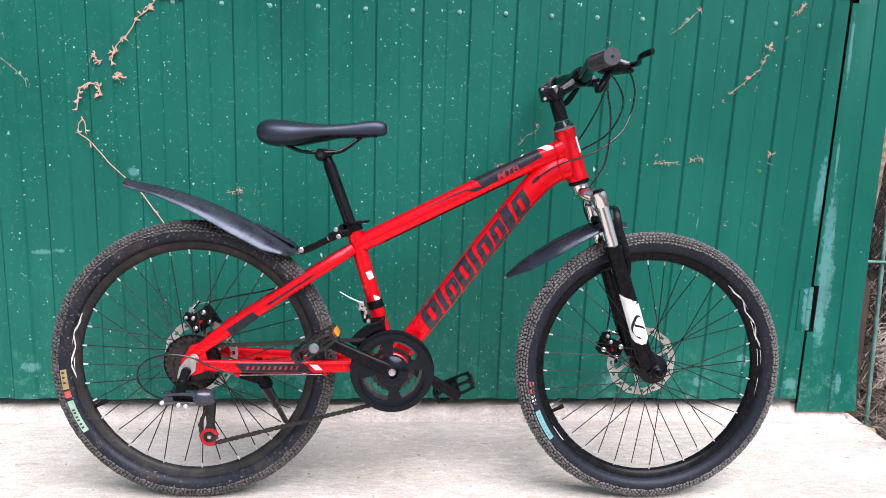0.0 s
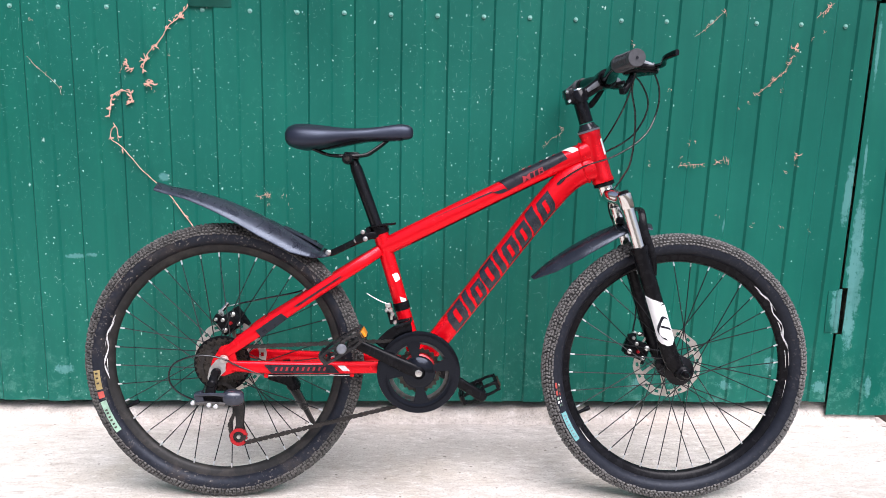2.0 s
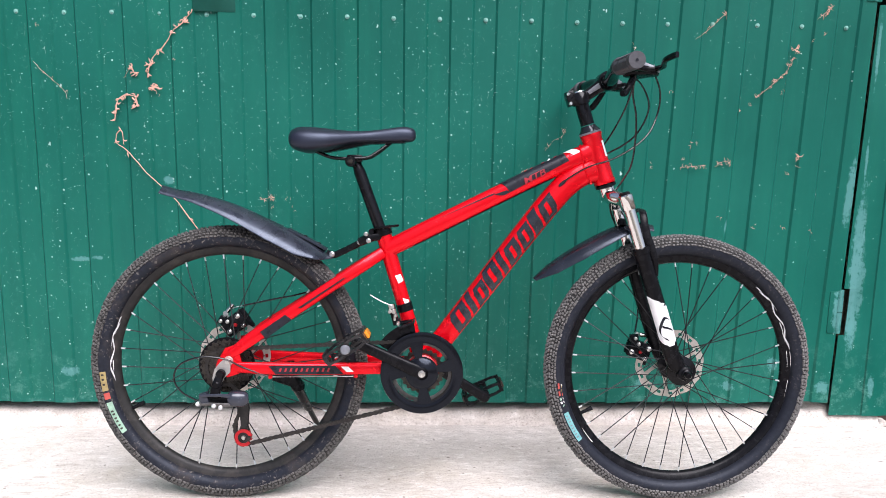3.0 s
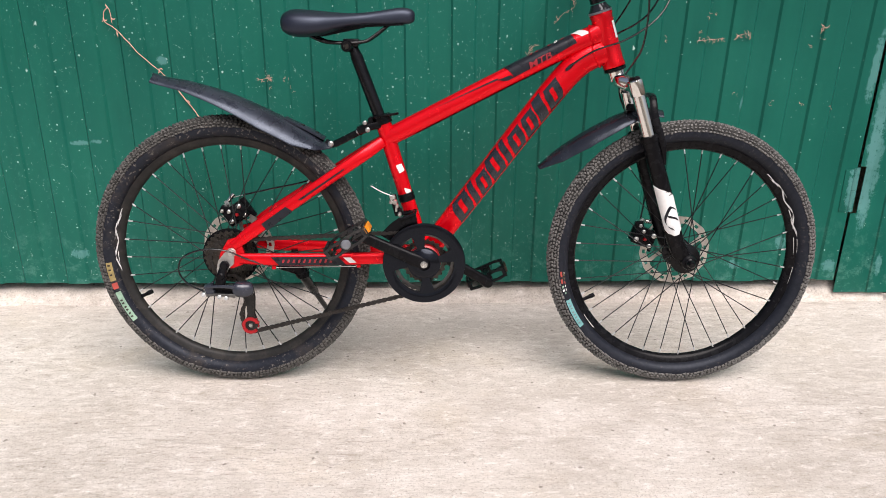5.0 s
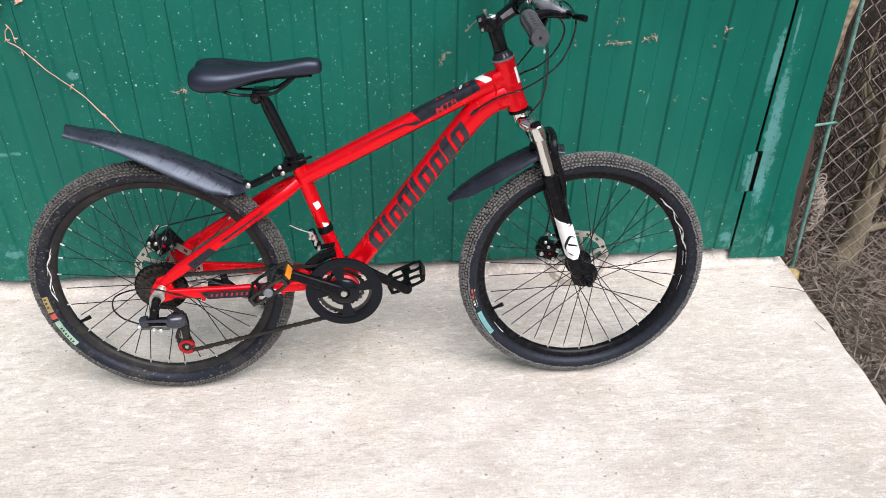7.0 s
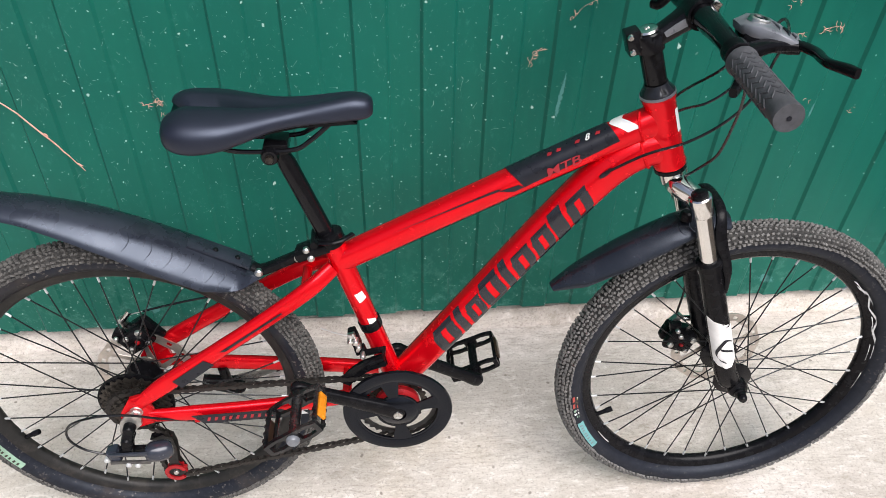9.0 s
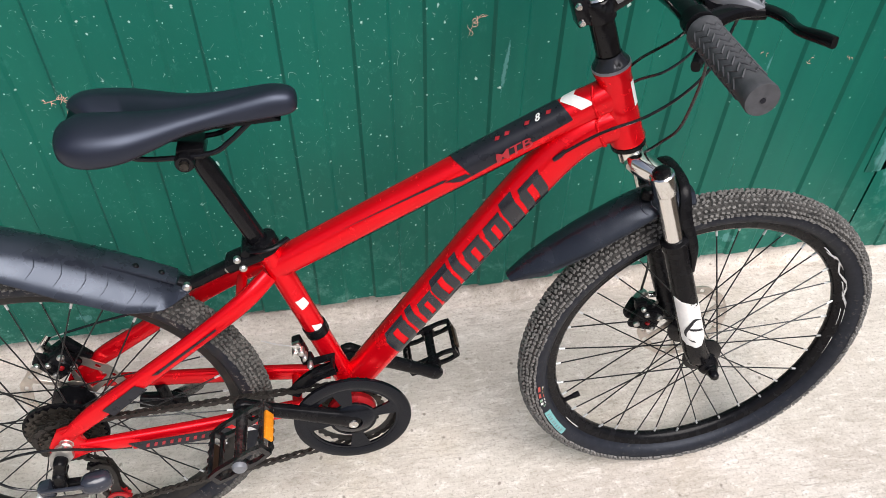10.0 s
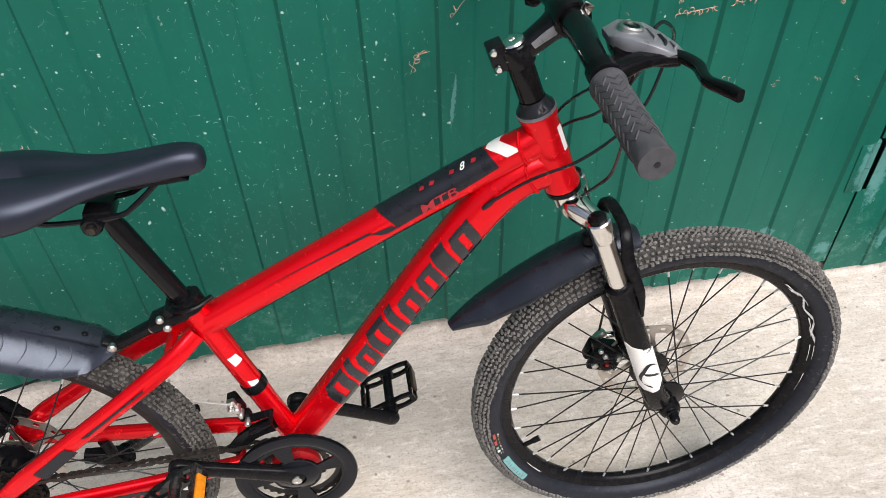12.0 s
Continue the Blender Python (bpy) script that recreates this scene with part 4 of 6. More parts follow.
part("white_flash", bm, WHITE, frame_ob)
bm = bmesh.new()
seat_tube.patch(bm, [(0.150, 0.1), (0.162, 0.1), (0.168, 0.6), (0.158, 0.6)], 3, 4)
part("white_flash", bm, WHITE, frame_ob)
bm = bmesh.new()
top_tube.letters(bm, "MTB", 0.340, -0.08, 0.0130, 0.36, lift=0.0034, wide=2.1)
part("lettering", bm, RED_DECAL, frame_ob, "red letters on the dark panel")
bm = bmesh.new()
top_tube.letters(bm, "8", 0.408, 0.62, 0.014, 0.45, lift=0.0030)
part("numeral", bm, WHITE, frame_ob)
for s0 in (0.352, 0.366, 0.394, 0.424):
    bm = bmesh.new()
    top_tube.patch(bm, [(s0, 0.72), (s0 + 0.006, 0.68), (s0 + 0.009, 0.84), (s0 + 0.003, 0.90)], 2, 3)
    for v in bm.verts:
        v.co += Vector((-0.0004, -0.0006, 0.0009))
    part("small_mark", bm, RED_DECAL, frame_ob)

# decals on the right-hand stays
for outline in ([(-0.350, 0.3925), (-0.297, 0.4300), (-0.282, 0.4190), (-0.338, 0.3775)], [(-0.270, 0.4445), (-0.170, 0.5115), (-0.169, 0.5090), (-0.262, 0.4445)]):
    bm = bmesh.new()
    plate(bm, outline, [], 0.0, 0.0008)
    for v in bm.verts:
        v.co.y -= 0.0656 + 0.086 * max(0.0, -0.2965 - v.co.x) - 0.090 * max(0.0, v.co.x + 0.2965)
    part("stay_decal", bm, DECAL, frame_ob)
bm = bmesh.new()
plate(bm, [(-0.335, 0.320), (-0.190, 0.320), (-0.172, 0.301), (-0.318, 0.301)], [], -0.0690, -0.0680)
stay_panel = part("stay_decal", bm, DECAL, frame_ob, m=Matrix.Translation((0, 0, 0)) @ Matrix.Rotation(radians(2.6), 4, "Z") @ Matrix.Translation((0, 0.0072, 0)))
for k in range(10):
    bm = bmesh.new()
    x = -0.312 + 0.0115 * k
    plate(bm, [(x, 0.3070), (x + 0.0045, 0.3070), (x + 0.0070, 0.3145), (x + 0.0025, 0.3145)], [], -0.0697, -0.0692)
    part("stay_mark", bm, RED_DECAL, frame_ob, m=stay_panel.matrix_basis)
bm = bmesh.new()
plate(bm, [(-0.178, 0.318), (-0.162, 0.318), (-0.150, 0.306), (-0.166, 0.306)], [], -0.0692, -0.0684)
part("white_flash", bm, WHITE, frame_ob, m=stay_panel.matrix_basis)
for x in (-0.330, -0.145):
    bm = bmesh.new()
    box(bm, (x, -0.058 if x < -0.2 else -0.042, 0.2915), (0.009, 0.007, 0.008), bevel=0.0015)
    part("cable_stop", bm, RED, frame_ob)
# white stripe on the head tube
bm = bmesh.new()
rows = []
for k in range(6):
    d = 0.022 + 0.036 * k / 5
    rows.append([bm.verts.new(ax(d) + (Vector((0.950, 0, 0.311)) * math.cos(w) + Vector((0, -1, 0)) * math.sin(w)) * 0.0233) for w in (radians(a) for a in (28, 36, 44, 50))])
for r, q in zip(rows, rows[1:]):
    for i in range(3):
        bm.faces.new((r[i], r[i + 1], q[i + 1], q[i]))
part("white_flash", bm, WHITE, frame_ob)
# weld beads round the head tube's joints
for t, s in ((top_tube, 0.492), (down_tube, 0.560)):
    bm = bmesh.new()
    for k in range(26):
        h = -0.95 + 1.9 * k / 25 + (0.0)
        c = t.skin(s - 0.010 * math.cos(h * 1.4), h, 0.0)
        bmesh.ops.create_icosphere(bm, subdivisions=1, radius=0.0026, matrix=Matrix.Translation(c))
    part("weld_bead", bm, RED, frame_ob)


# saddle on its post
def saddle():
    bm = bmesh.new()
    rows = ((-0.292, 0.046, 0.824, 0.800), (-0.287, 0.058, 0.832, 0.790), (-0.272, 0.067, 0.838, 0.783), (-0.248, 0.070, 0.8385, 0.781), (-0.215, 0.066, 0.836, 0.785), (-0.185, 0.054, 0.833, 0.793), (-0.150, 0.038, 0.8315, 0.802),
            (-0.115, 0.029, 0.834, 0.805), (-0.080, 0.0245, 0.839, 0.806), (-0.050, 0.0215, 0.8425, 0.807), (-0.030, 0.0185, 0.840, 0.809), (-0.021, 0.013, 0.835, 0.813), (-0.0185, 0.006, 0.829, 0.818))
    pts = [glide([(r[0], r[i], 0) for r in rows], 3) for i in (1, 2, 3)]
    rings, seg = [], 36
    for p, q, r in zip(*pts):
        x, hw, zt, zb = p.x, p.y, q.y, r.y
        ring = []
        for k in range(seg):
            w = 2 * math.pi * k / seg
            c, s = math.cos(w), math.sin(w)
            y = hw * math.copysign(abs(c) ** 0.8, c)
            mid = zb + (zt - zb) * 0.42
            z = mid + (zt - mid) * math.copysign(abs(s) ** 0.75, s) if s > 0 else mid + (mid - zb) * math.copysign(abs(s) ** 0.6, s)
            rear = max(0.0, min(1.0, (-0.13 - x) / 0.10))
            groove = math.exp(-(y / 0.011) ** 2)
            if s > 0:
                z -= (0.004 + 0.008 * rear) * groove * max(0, min(1, (-0.04 - x) / 0.05))
            dx = 0.030 * math.exp(-(y / 0.017) ** 2) * max(0.0, min(1.0, (-0.255 - x) / 0.035))
            ring.append(bm.verts.new((x + dx, y, z)))
        rings.append(ring)
    for r, q in zip(rings, rings[1:]):
        for k in range(seg):
            bm.faces.new((r[k], r[(k + 1) % seg], q[(k + 1) % seg], q[k]))
    bm.faces.new(rings[0]), bm.faces.new(rings[-1][::-1])
    ob = part("saddle", bm, SADDLE, bike, "smooth black padded saddle", angle=60)
    bm = bmesh.new()
    plate(bm, [(-0.27, 0.785), (-0.21, 0.783), (-0.12, 0.802), (-0.04, 0.806), (-0.05, 0.812), (-0.26, 0.800)], [], -0.018, 0.018)
    part("shell", bm, BLACK, ob)
    for s in (-1, 1):
        bm = bmesh.new()
        sweep(bm, glide([(-0.248, s * 0.030, 0.792), (-0.225, s * 0.026, 0.780), (-0.195, s * 0.022, 0.771), (-0.130, s * 0.022, 0.772), (-0.105, s * 0.018, 0.783), (-0.072, s * 0.010, 0.808)], 5), 0.0035, seg=8)
        part("rail", bm, BLACK_METAL, ob)
    bm = bmesh.new()
    box(bm, (-0.152, 0, 0.771), (0.034, 0.040, 0.016), bevel=0.004)
    lathe(bm, [(0.0, -0.030), (0.0105, -0.030), (0.0125, -0.026), (0.0125, 0.026), (0.0105, 0.030), (0.0, 0.030)], 20, (-0.160, 0, 0.764), closed=False)
    part("saddle_clamp", bm, BLACK_METAL, ob)
    bm = bmesh.new()
    lathe(bm, [(0.0, -0.036), (0.005, -0.036), (0.006, -0.034), (0.006, -0.029), (0.009, -0.029), (0.009, -0.0275)], 12, (-0.160, 0, 0.764), closed=False)
    part("bolt", bm, COG, ob)


saddle()
bm = bmesh.new()
sweep(bm, [(-0.1540, 0, 0.774), (-0.1465, 0, 0.753), (-0.1420, 0, 0.741), (-0.0985, 0, 0.622), (-0.0900, 0, 0.598)], [0.0105, 0.011, 0.0132, 0.0132, 0.0132], seg=24)
part("seat_post", bm, BLACK_METAL, bike, "black seat post")
bm = bmesh.new()
t = Vector((-0.297, 0, 0.955)).normalized()
c = Vector((-0.0905, 0, 0.610))
sweep(bm, [c - t * 0.010, c - t * 0.009, c + t * 0.009, c + t * 0.010], [0.019, 0.0205, 0.0205, 0.019], seg=24)
sweep(bm, glide([c + Vector((-0.022, -0.012, 0.004)), c + Vector((-0.010, -0.026, 0.008)), c + Vector((0.014, -0.027, 0.012)), c + Vector((0.034, -0.012, 0.014))], 4), 0.003, 0.005, seg=8)
rod(bm, c + Vector((-0.024, -0.020, 0)), c + Vector((-0.024, 0.020, 0)), 0.006, 10)
part("seat_clamp", bm, BLACK, bike)

# rear mudguard with its bracket


def guard_skin(ridge, half, drop, thick=0.0022, skew=0.0, tip=0.0):
    """A curved plastic channel along a ridge line in the bicycle's plane."""
    line = glide(ridge, 6)
    n = len(line)
    half, drop = spread(half, n), spread(drop, n)
    bm, rows, m = bmesh.new(), [], 13
    for i, p in enumerate(line):
        t = (line[min(i + 1, n - 1)] - line[max(i - 1, 0)]).normalized()
        up = Vector((-t.z, 0, t.x))
        up = up if up.z > 0 else -up
        row = []
        for k in range(m):
            f = -1 + 2 * k / (m - 1)
            d = drop[i] * (abs(f) ** 2.2) + (0.004 if abs(f) < 0.35 else 0.0) * 0
            row.append([bm.verts.new(p + Vector((0, 1, 0)) * half[i] * f - up * (d + e) + t * (skew if i == n - 1 else tip if i == 0 else 0.0) * abs(f) ** 1.5) for e in (0, thick)])
        rows.append(row)
    for a, b in zip(rows, rows[1:]):
        for k in range(m - 1):
            bm.faces.new((a[k][0], a[k + 1][0], b[k + 1][0], b[k][0]))
            bm.faces.new((a[k][1], b[k][1], b[k + 1][1], a[k + 1][1]))
        for k in (0, m - 1):
            bm.faces.new((a[k][0], b[k][0], b[k][1], a[k][1]))
    for r in (rows[0], rows[-1]):
        for k in range(m - 1):
            bm.faces.new((r[k][0], r[k + 1][0], r[k + 1][1], r[k][1]))
    return bm


def guard_ticks(bm, ridge, half, drop, places, size=0.011):
    """Small moulded crescents on a mudguard."""
    line = glide(ridge, 6)
    n = len(line)
    half, drop = spread(half, n), spread(drop, n)
    for fr, side in places:
        i = max(1, min(n - 2, int(fr * (n - 1))))
        t = (line[i + 1] - line[i - 1]).normalized()
        up = Vector((-t.z, 0, t.x))
        up = up if up.z > 0 else -up
        pts = []
        for k in range(7):
            f = side + 0.24 * (k / 6 - 0.5) * 2 * (1 if side > 0 else 1)
            pts.append(line[i] + Vector((0, 1, 0)) * half[i] * f - up * (drop[i] * abs(f) ** 2.2 - 0.0001) + t * size * 0.5 * math.cos((k / 6 - 0.5) * math.pi))
        sweep(bm, pts, [0.0003, 0.0006, 0.0008, 0.0006, 0.0003], seg=6)


RG = [(-0.578, 0, 0.707), (-0.545, 0, 0.698), (-0.500, 0, 0.690), (-0.420, 0, 0.667), (-0.330, 0, 0.628), (-0.262, 0, 0.591), (-0.222, 0, 0.566), (-0.198, 0, 0.552)]
RG_HALF, RG_DROP = [0.030, 0.034, 0.040, 0.051, 0.057, 0.057, 0.046, 0.014], [0.015, 0.015, 0.018, 0.027, 0.035, 0.033, 0.018, 0.002]
mud = part("mudguard", guard_skin(RG, RG_HALF, RG_DROP, tip=0.014), PLASTIC, bike, "scuffed black plastic rear mudguard", angle=50)
for k in range(12):
    bm = bmesh.new()
    guard_ticks(bm, RG, RG_HALF, RG_DROP, [(0.50 + 0.055 * (k // 2), -0.62 if k % 2 else 0.62)])
    part("moulded_tick", bm, PLASTIC, mud)
bm = bmesh.new()
sweep(bm, glide([(-0.300, 0, 0.612), (-0.255, 0, 0.590), (-0.215, 0, 0.568)], 4), 0.004, 0.016, 3, 10, side=(0, 1, 0))
part("stiffener", bm, PLASTIC, mud)
for x, z in ((-0.262, 0.597), (-0.232, 0.581)):
    bm = bmesh.new()
    lathe(bm, [(0.0, 0.003), (0.003, 0.003), (0.0045, 0.001), (0.0045, -0.003)], 10, (x, -0.004, z), closed=False, axis="z")
    part("bolt", bm, BLACK_METAL, mud)
bm = bmesh.new()
sweep(bm, glide([(-0.214, 0, 0.560), (-0.198, -0.002, 0.556), (-0.165, -0.004, 0.571), (-0.132, -0.006, 0.588)], 4), 0.0075, 0.010, 3, 12, side=(0, 1, 0))
sweep(bm, glide([(-0.140, -0.004, 0.586), (-0.118, -0.006, 0.596), (-0.096, 0, 0.600)], 3), 0.010, 0.018, 3, 12, side=(0, 1, 0))
br = part("mudguard_bracket", bm, BLACK, bike, "black hinged mudguard bracket")
for x, y, z, r in ((-0.202, -0.013, 0.558, 0.0065), (-0.140, -0.017, 0.586, 0.006), (-0.120, -0.024, 0.590, 0.0055), (-0.126, -0.024, 0.605, 0.005)):
    bm = bmesh.new()
    lathe(bm, [(0.0, -0.004), (r * 0.6, -0.004), (r, -0.002), (r, 0.004)], 12, (x, y, z), closed=False)
    part("bolt", bm, STEEL, br)


# ---- steering: fork, stem, handlebar, front mudguard ----
def leg(d, s, ahead=0.0225):
    """A place on a fork leg, d metres below the head tube's lower end."""
    return ax(0.1155 + d) + Vector((0.950, 0, 0.311)) * ahead + Vector((0, s * 0.052, 0))


bm = bmesh.new()
sweep(bm, [ax(0.1165), ax(0.118), ax(0.124), ax(0.126)], [0.020, 0.0235, 0.0235, 0.019], seg=24, slot=1)
sweep(bm, [ax(0.124), ax(0.145)], [0.0185, 0.0175], seg=20)
pts = glide([leg(0.052, -1), leg(0.046, -1) + Vector((-0.006, 0.014, 0.002)), ax(0.146) + Vector((0.006, -0.014, 0)), ax(0.146) + Vector((0.006, 0.014, 0)), leg(0.046, 1) + Vector((-0.006, -0.014, 0.002)), leg(0.052, 1)], 5)
sweep(bm, pts, [0.015, 0.0145, 0.015, 0.015, 0.0145, 0.015], [0.014, 0.014, 0.019, 0.019, 0.014, 0.014], 2.8, 16)
for s in (-1, 1):
    sweep(bm, [leg(0.034, s), leg(0.036, s), leg(0.066, s), leg(0.068, s)], [0.0148, 0.0165, 0.0165, 0.0150], seg=20)
fork = part("fork", bm, [CHROME, BLACK], bike, "suspension fork with chrome crown and black lowers", STEER)
for s in (-1, 1):
    bm = bmesh.new()
    lathe(bm, [(0.0, 0.004), (0.009, 0.004), (0.012, 0.002), (0.0125, -0.004)], 18, closed=False, axis="z")
    part("cap", bm, BLACK, fork, m=Matrix.Translation(leg(0.032, s)) @ Matrix.Rotation(radians(-18.1), 4, "Y"))
    bm = bmesh.new()
    rod(bm, leg(0.05, s), leg(0.22, s), 0.0135, 20)
    part("stanchion", bm, CHROME, fork)
    bm = bmesh.new()
    sweep(bm, [leg(0.155, s), leg(0.157, s), leg(0.168, s), leg(0.169, s), leg(0.185, s), leg(0.30, s), leg(0.40, s), leg(0.425, s) + Vector((0.004, 0, 0)), leg(0.432, s) + Vector((0.007, 0, -0.002)), leg(0.438, s) + Vector((0.008, 0, -0.003))],
          [0.0165, 0.0195, 0.0195, 0.0178, 0.0175, 0.0185, 0.0185, 0.0190, 0.017, 0.010], [0.0165, 0.0195, 0.0195, 0.0178, 0.0175, 0.0185, 0.0180, 0.0140, 0.012, 0.008], seg=22)
    lathe(bm, [(0.0, s * 0.068), (0.009, s * 0.068), (0.0105, s * 0.065), (0.0155, s * 0.063), (0.0175, s * 0.058), (0.0175, s * 0.046)], 20, FRONT, closed=False)
    low = part("lower_leg", bm, BLACK, fork, "satin black lower fork leg")
    bm = bmesh.new()
    lathe(bm, [(0.0, s * 0.086), (0.005, s * 0.086), (0.0072, s * 0.083), (0.0085, s * 0.075), (0.0085, s * 0.072), (0.0105, s * 0.071), (0.0105, s * 0.067)], 12, FRONT, closed=False)
    part("axle_nut", bm, BLACK_METAL, low)
    # white flash round the outside of the leg with dark marks on it
    ahead, outw = Vector((0.950, 0, 0.311)), Vector((0, s, 0))

    def on_leg(d, a, lift):
        w = radians(a)
        return leg(d, s) + (ahead * math.sin(w) + outw * math.cos(w)) * (0.0186 + lift)
    bm, rows = bmesh.new(), []
    for i in range(15):
        f = i / 14
        d = 0.260 + 0.120 * f
        lo, hi = -70, 85
        hi = min(85, -70 + 155 * f / 0.30) if f < 0.30 else 85
        lo2 = -70 if f < 0.82 else -70 + 60 * ((f - 0.82) / 0.18) ** 2
        hi2 = hi if f < 0.85 else 85 - 60 * ((f - 0.85) / 0.15) ** 2
        rows.append([bm.verts.new(on_leg(d, lo2 + (max(hi2, lo2 + 2) - lo2) * k / 10, 0.0006)) for k in range(11)])
    for r, q in zip(rows, rows[1:]):
        for k in range(10):
            bm.faces.new((r[k], r[k + 1], q[k + 1], q[k]))
    part("leg_flash", bm, WHITE, low)
    for line, wd in ((((0.326, 48), (0.319, 30), (0.316, 8), (0.326, -18), (0.339, -40), (0.350, -42), (0.359, -26), (0.365, -4)), 0.0030), (((0.333, -22), (0.339, 10), (0.347, 44)), 0.0038)):
        bm, rows = bmesh.new(), []
        for p in glide([(d, a / 1000, 0) for d, a in line], 3):
            rows.append([bm.verts.new(on_leg(p.x + e, p.y * 1000 + 150 * e * 10, 0.0012)) for e in (-wd, wd)])
        for r, q in zip(rows, rows[1:]):
            bm.faces.new((r[0], r[1], q[1], q[0]))
        part("leg_mark", bm, DECAL, low)
bm = bmesh.new()
hi_arch = ax(0.1155 + 0.082) + Vector((0.950, 0, 0.311)) * 0.056
arch = glide([leg(0.225, -1) + Vector((0.016, -0.004, 0.005)), leg(0.180, -1) + Vector((0.022, -0.004, 0.008)), leg(0.125, -1, 0.044), leg(0.092, -1, 0.051) + Vector((0, 0.008, 0)), hi_arch + Vector((0, -0.022, 0)),
              hi_arch + Vector((0, 0.022, 0)), leg(0.092, 1, 0.051) + Vector((0, -0.008, 0)), leg(0.125, 1, 0.044), leg(0.180, 1) + Vector((0.022, 0.004, 0.008)), leg(0.225, 1) + Vector((0.016, 0.004, 0.005))], 5)
sweep(bm, arch, [0.003, 0.0075, 0.0095, 0.008, 0.008, 0.008, 0.008, 0.0095, 0.0075, 0.003], [0.004, 0.006, 0.005, 0.0045, 0.0045, 0.0045, 0.0045, 0.005, 0.006, 0.004], 3, 12)
part("arch", bm, BLACK, fork, "black fork brace")

FG = [(0.515, 0, 0.632), (0.480, 0, 0.638), (0.450, 0, 0.634), (0.400, 0, 0.614), (0.340, 0, 0.581), (0.285, 0, 0.543), (0.248, 0, 0.510)]
FG_HALF, FG_DROP = [0.026, 0.032, 0.036, 0.038, 0.037, 0.030, 0.012], [0.012, 0.015, 0.020, 0.026, 0.028, 0.022, 0.006]
mud = part("mudguard", guard_skin(FG, FG_HALF, FG_DROP), DARK_PLASTIC, bike, "scuffed black plastic front mudguard", STEER, 50)
for k in range(6):
    bm = bmesh.new()
    guard_ticks(bm, FG, FG_HALF, FG_DROP, [(0.28 + 0.06 * (k // 2), -0.62 if k % 2 else 0.62)])
    part("moulded_tick", bm, PLASTIC, mud)
bm = bmesh.new()
lathe(bm, [(0.0, 0.010), (0.006, 0.010), (0.009, 0.007), (0.010, -0.004)], 14, (0.443, -0.012, 0.636), closed=False, axis="z")
part("mudguard_bolt", bm, BLACK, mud)

# headset and stem
bm = bmesh.new()
sweep(bm, [ax(0.001), ax(-0.003), ax(-0.005), ax(-0.008), ax(-0.013), ax(-0.018)], [0.0235, 0.0240, 0.0236, 0.0215, 0.0180, 0.0162], seg=28)
headset = part("headset", bm, plain("polished_black_alloy", (0.030, 0.031, 0.035), 0.14, 0.5, 0.15, 40, relief=0.01), bike, m=STEER)
bm = bmesh.new()
sweep(bm, [ax(0.0010), ax(0.0004), ax(-0.0030), ax(-0.0036)], [0.0238, 0.0248, 0.0248, 0.0238], seg=32)
part("headset_ring", bm, GREY_PLASTIC, headset, "dull grey headset ring")
bm = bmesh.new()
sweep(bm, [ax(-0.020), ax(-0.062), ax(-0.0635), ax(-0.0655), ax(-0.067), ax(-0.090), ax(-0.093)], [0.0155, 0.0155, 0.0150, 0.0150, 0.0192, 0.0192, 0.0172], seg=28)
fwd = Vector((0.057, 0, 0.040))
a = ax(-0.078)
sweep(bm, glide([a + Vector((-0.006, 0, 0)), a + fwd * 0.25, a + fwd * 0.62, a + fwd * 0.98], 5), [0.014, 0.0125, 0.0135, 0.0175], [0.015, 0.0135, 0.0155, 0.021], 3.2, 18, side=(0, 1, 0))
BAR = Vector((0.4020, 0, 0.9480))
lathe(bm, [(0.0165, -0.021), (0.0205, -0.021), (0.0215, -0.018), (0.0215, 0.018), (0.0205, 0.021), (0.0165, 0.021)], 24, BAR)
box(bm, a + Vector((-0.022, 0, 0.001)), (0.020, 0.024, 0.033), Matrix.Rotation(radians(-18), 3, "Y"), 0.003)
stem = part("stem", bm, BLACK_METAL, bike, "black alloy handlebar stem", STEER)
for off in (Vector((-0.0295, -0.0125, 0.010)), Vector((-0.0235, -0.0125, -0.010))):
    bm = bmesh.new()
    lathe(bm, [(0.0, -0.004), (0.003, -0.004), (0.0045, -0.002), (0.0045, 0.003)], 12, a + off, closed=False)
    part("bolt", bm, CHROME, stem)
bm = bmesh.new()
lathe(bm, [(0.0, 0.001), (0.003, 0.001), (0.0035, 0.003), (0.0085, 0.004), (0.0135, 0.0025), (0.0148, 0.0)], 20, closed=False, axis="z")
part("top_bolt", bm, CHROME, stem, m=Matrix.Translation(ax(-0.094)) @ Matrix.Rotation(radians(-18.1), 4, "Y"))
bm = bmesh.new()
box(bm, BAR + Vector((0.014, 0, 0.012)), (0.014, 0.044, 0.014), Matrix.Rotation(radians(35), 3, "Y"), 0.003)
part("face_plate", bm, CHROME, stem)
# grey inset on the flanks of the stem
for sy in (-1, 1):
    bm = bmesh.new()
    sweep(bm, [a + fwd * 0.26 + Vector((0, sy * 0.0139, 0.003)), a + fwd * 0.50 + Vector((0, sy * 0.0147, 0.003)), a + fwd * 0.78 + Vector((0, sy * 0.0175, 0.003))], [0.0040, 0.0055, 0.0060], 0.0012, 4, 10, side=(0, 1, 0))
    part("side_inset", bm, GREY_PLASTIC, stem, "grey inset on the stem's flank")
bm = bmesh.new()
HB = [(0.3834, -0.302, 0.9468), (0.3850, -0.19, 0.9535), (0.3910, -0.115, 0.9545), (0.3995, -0.06, 0.9490), (0.4020, -0.025, 0.9480)]
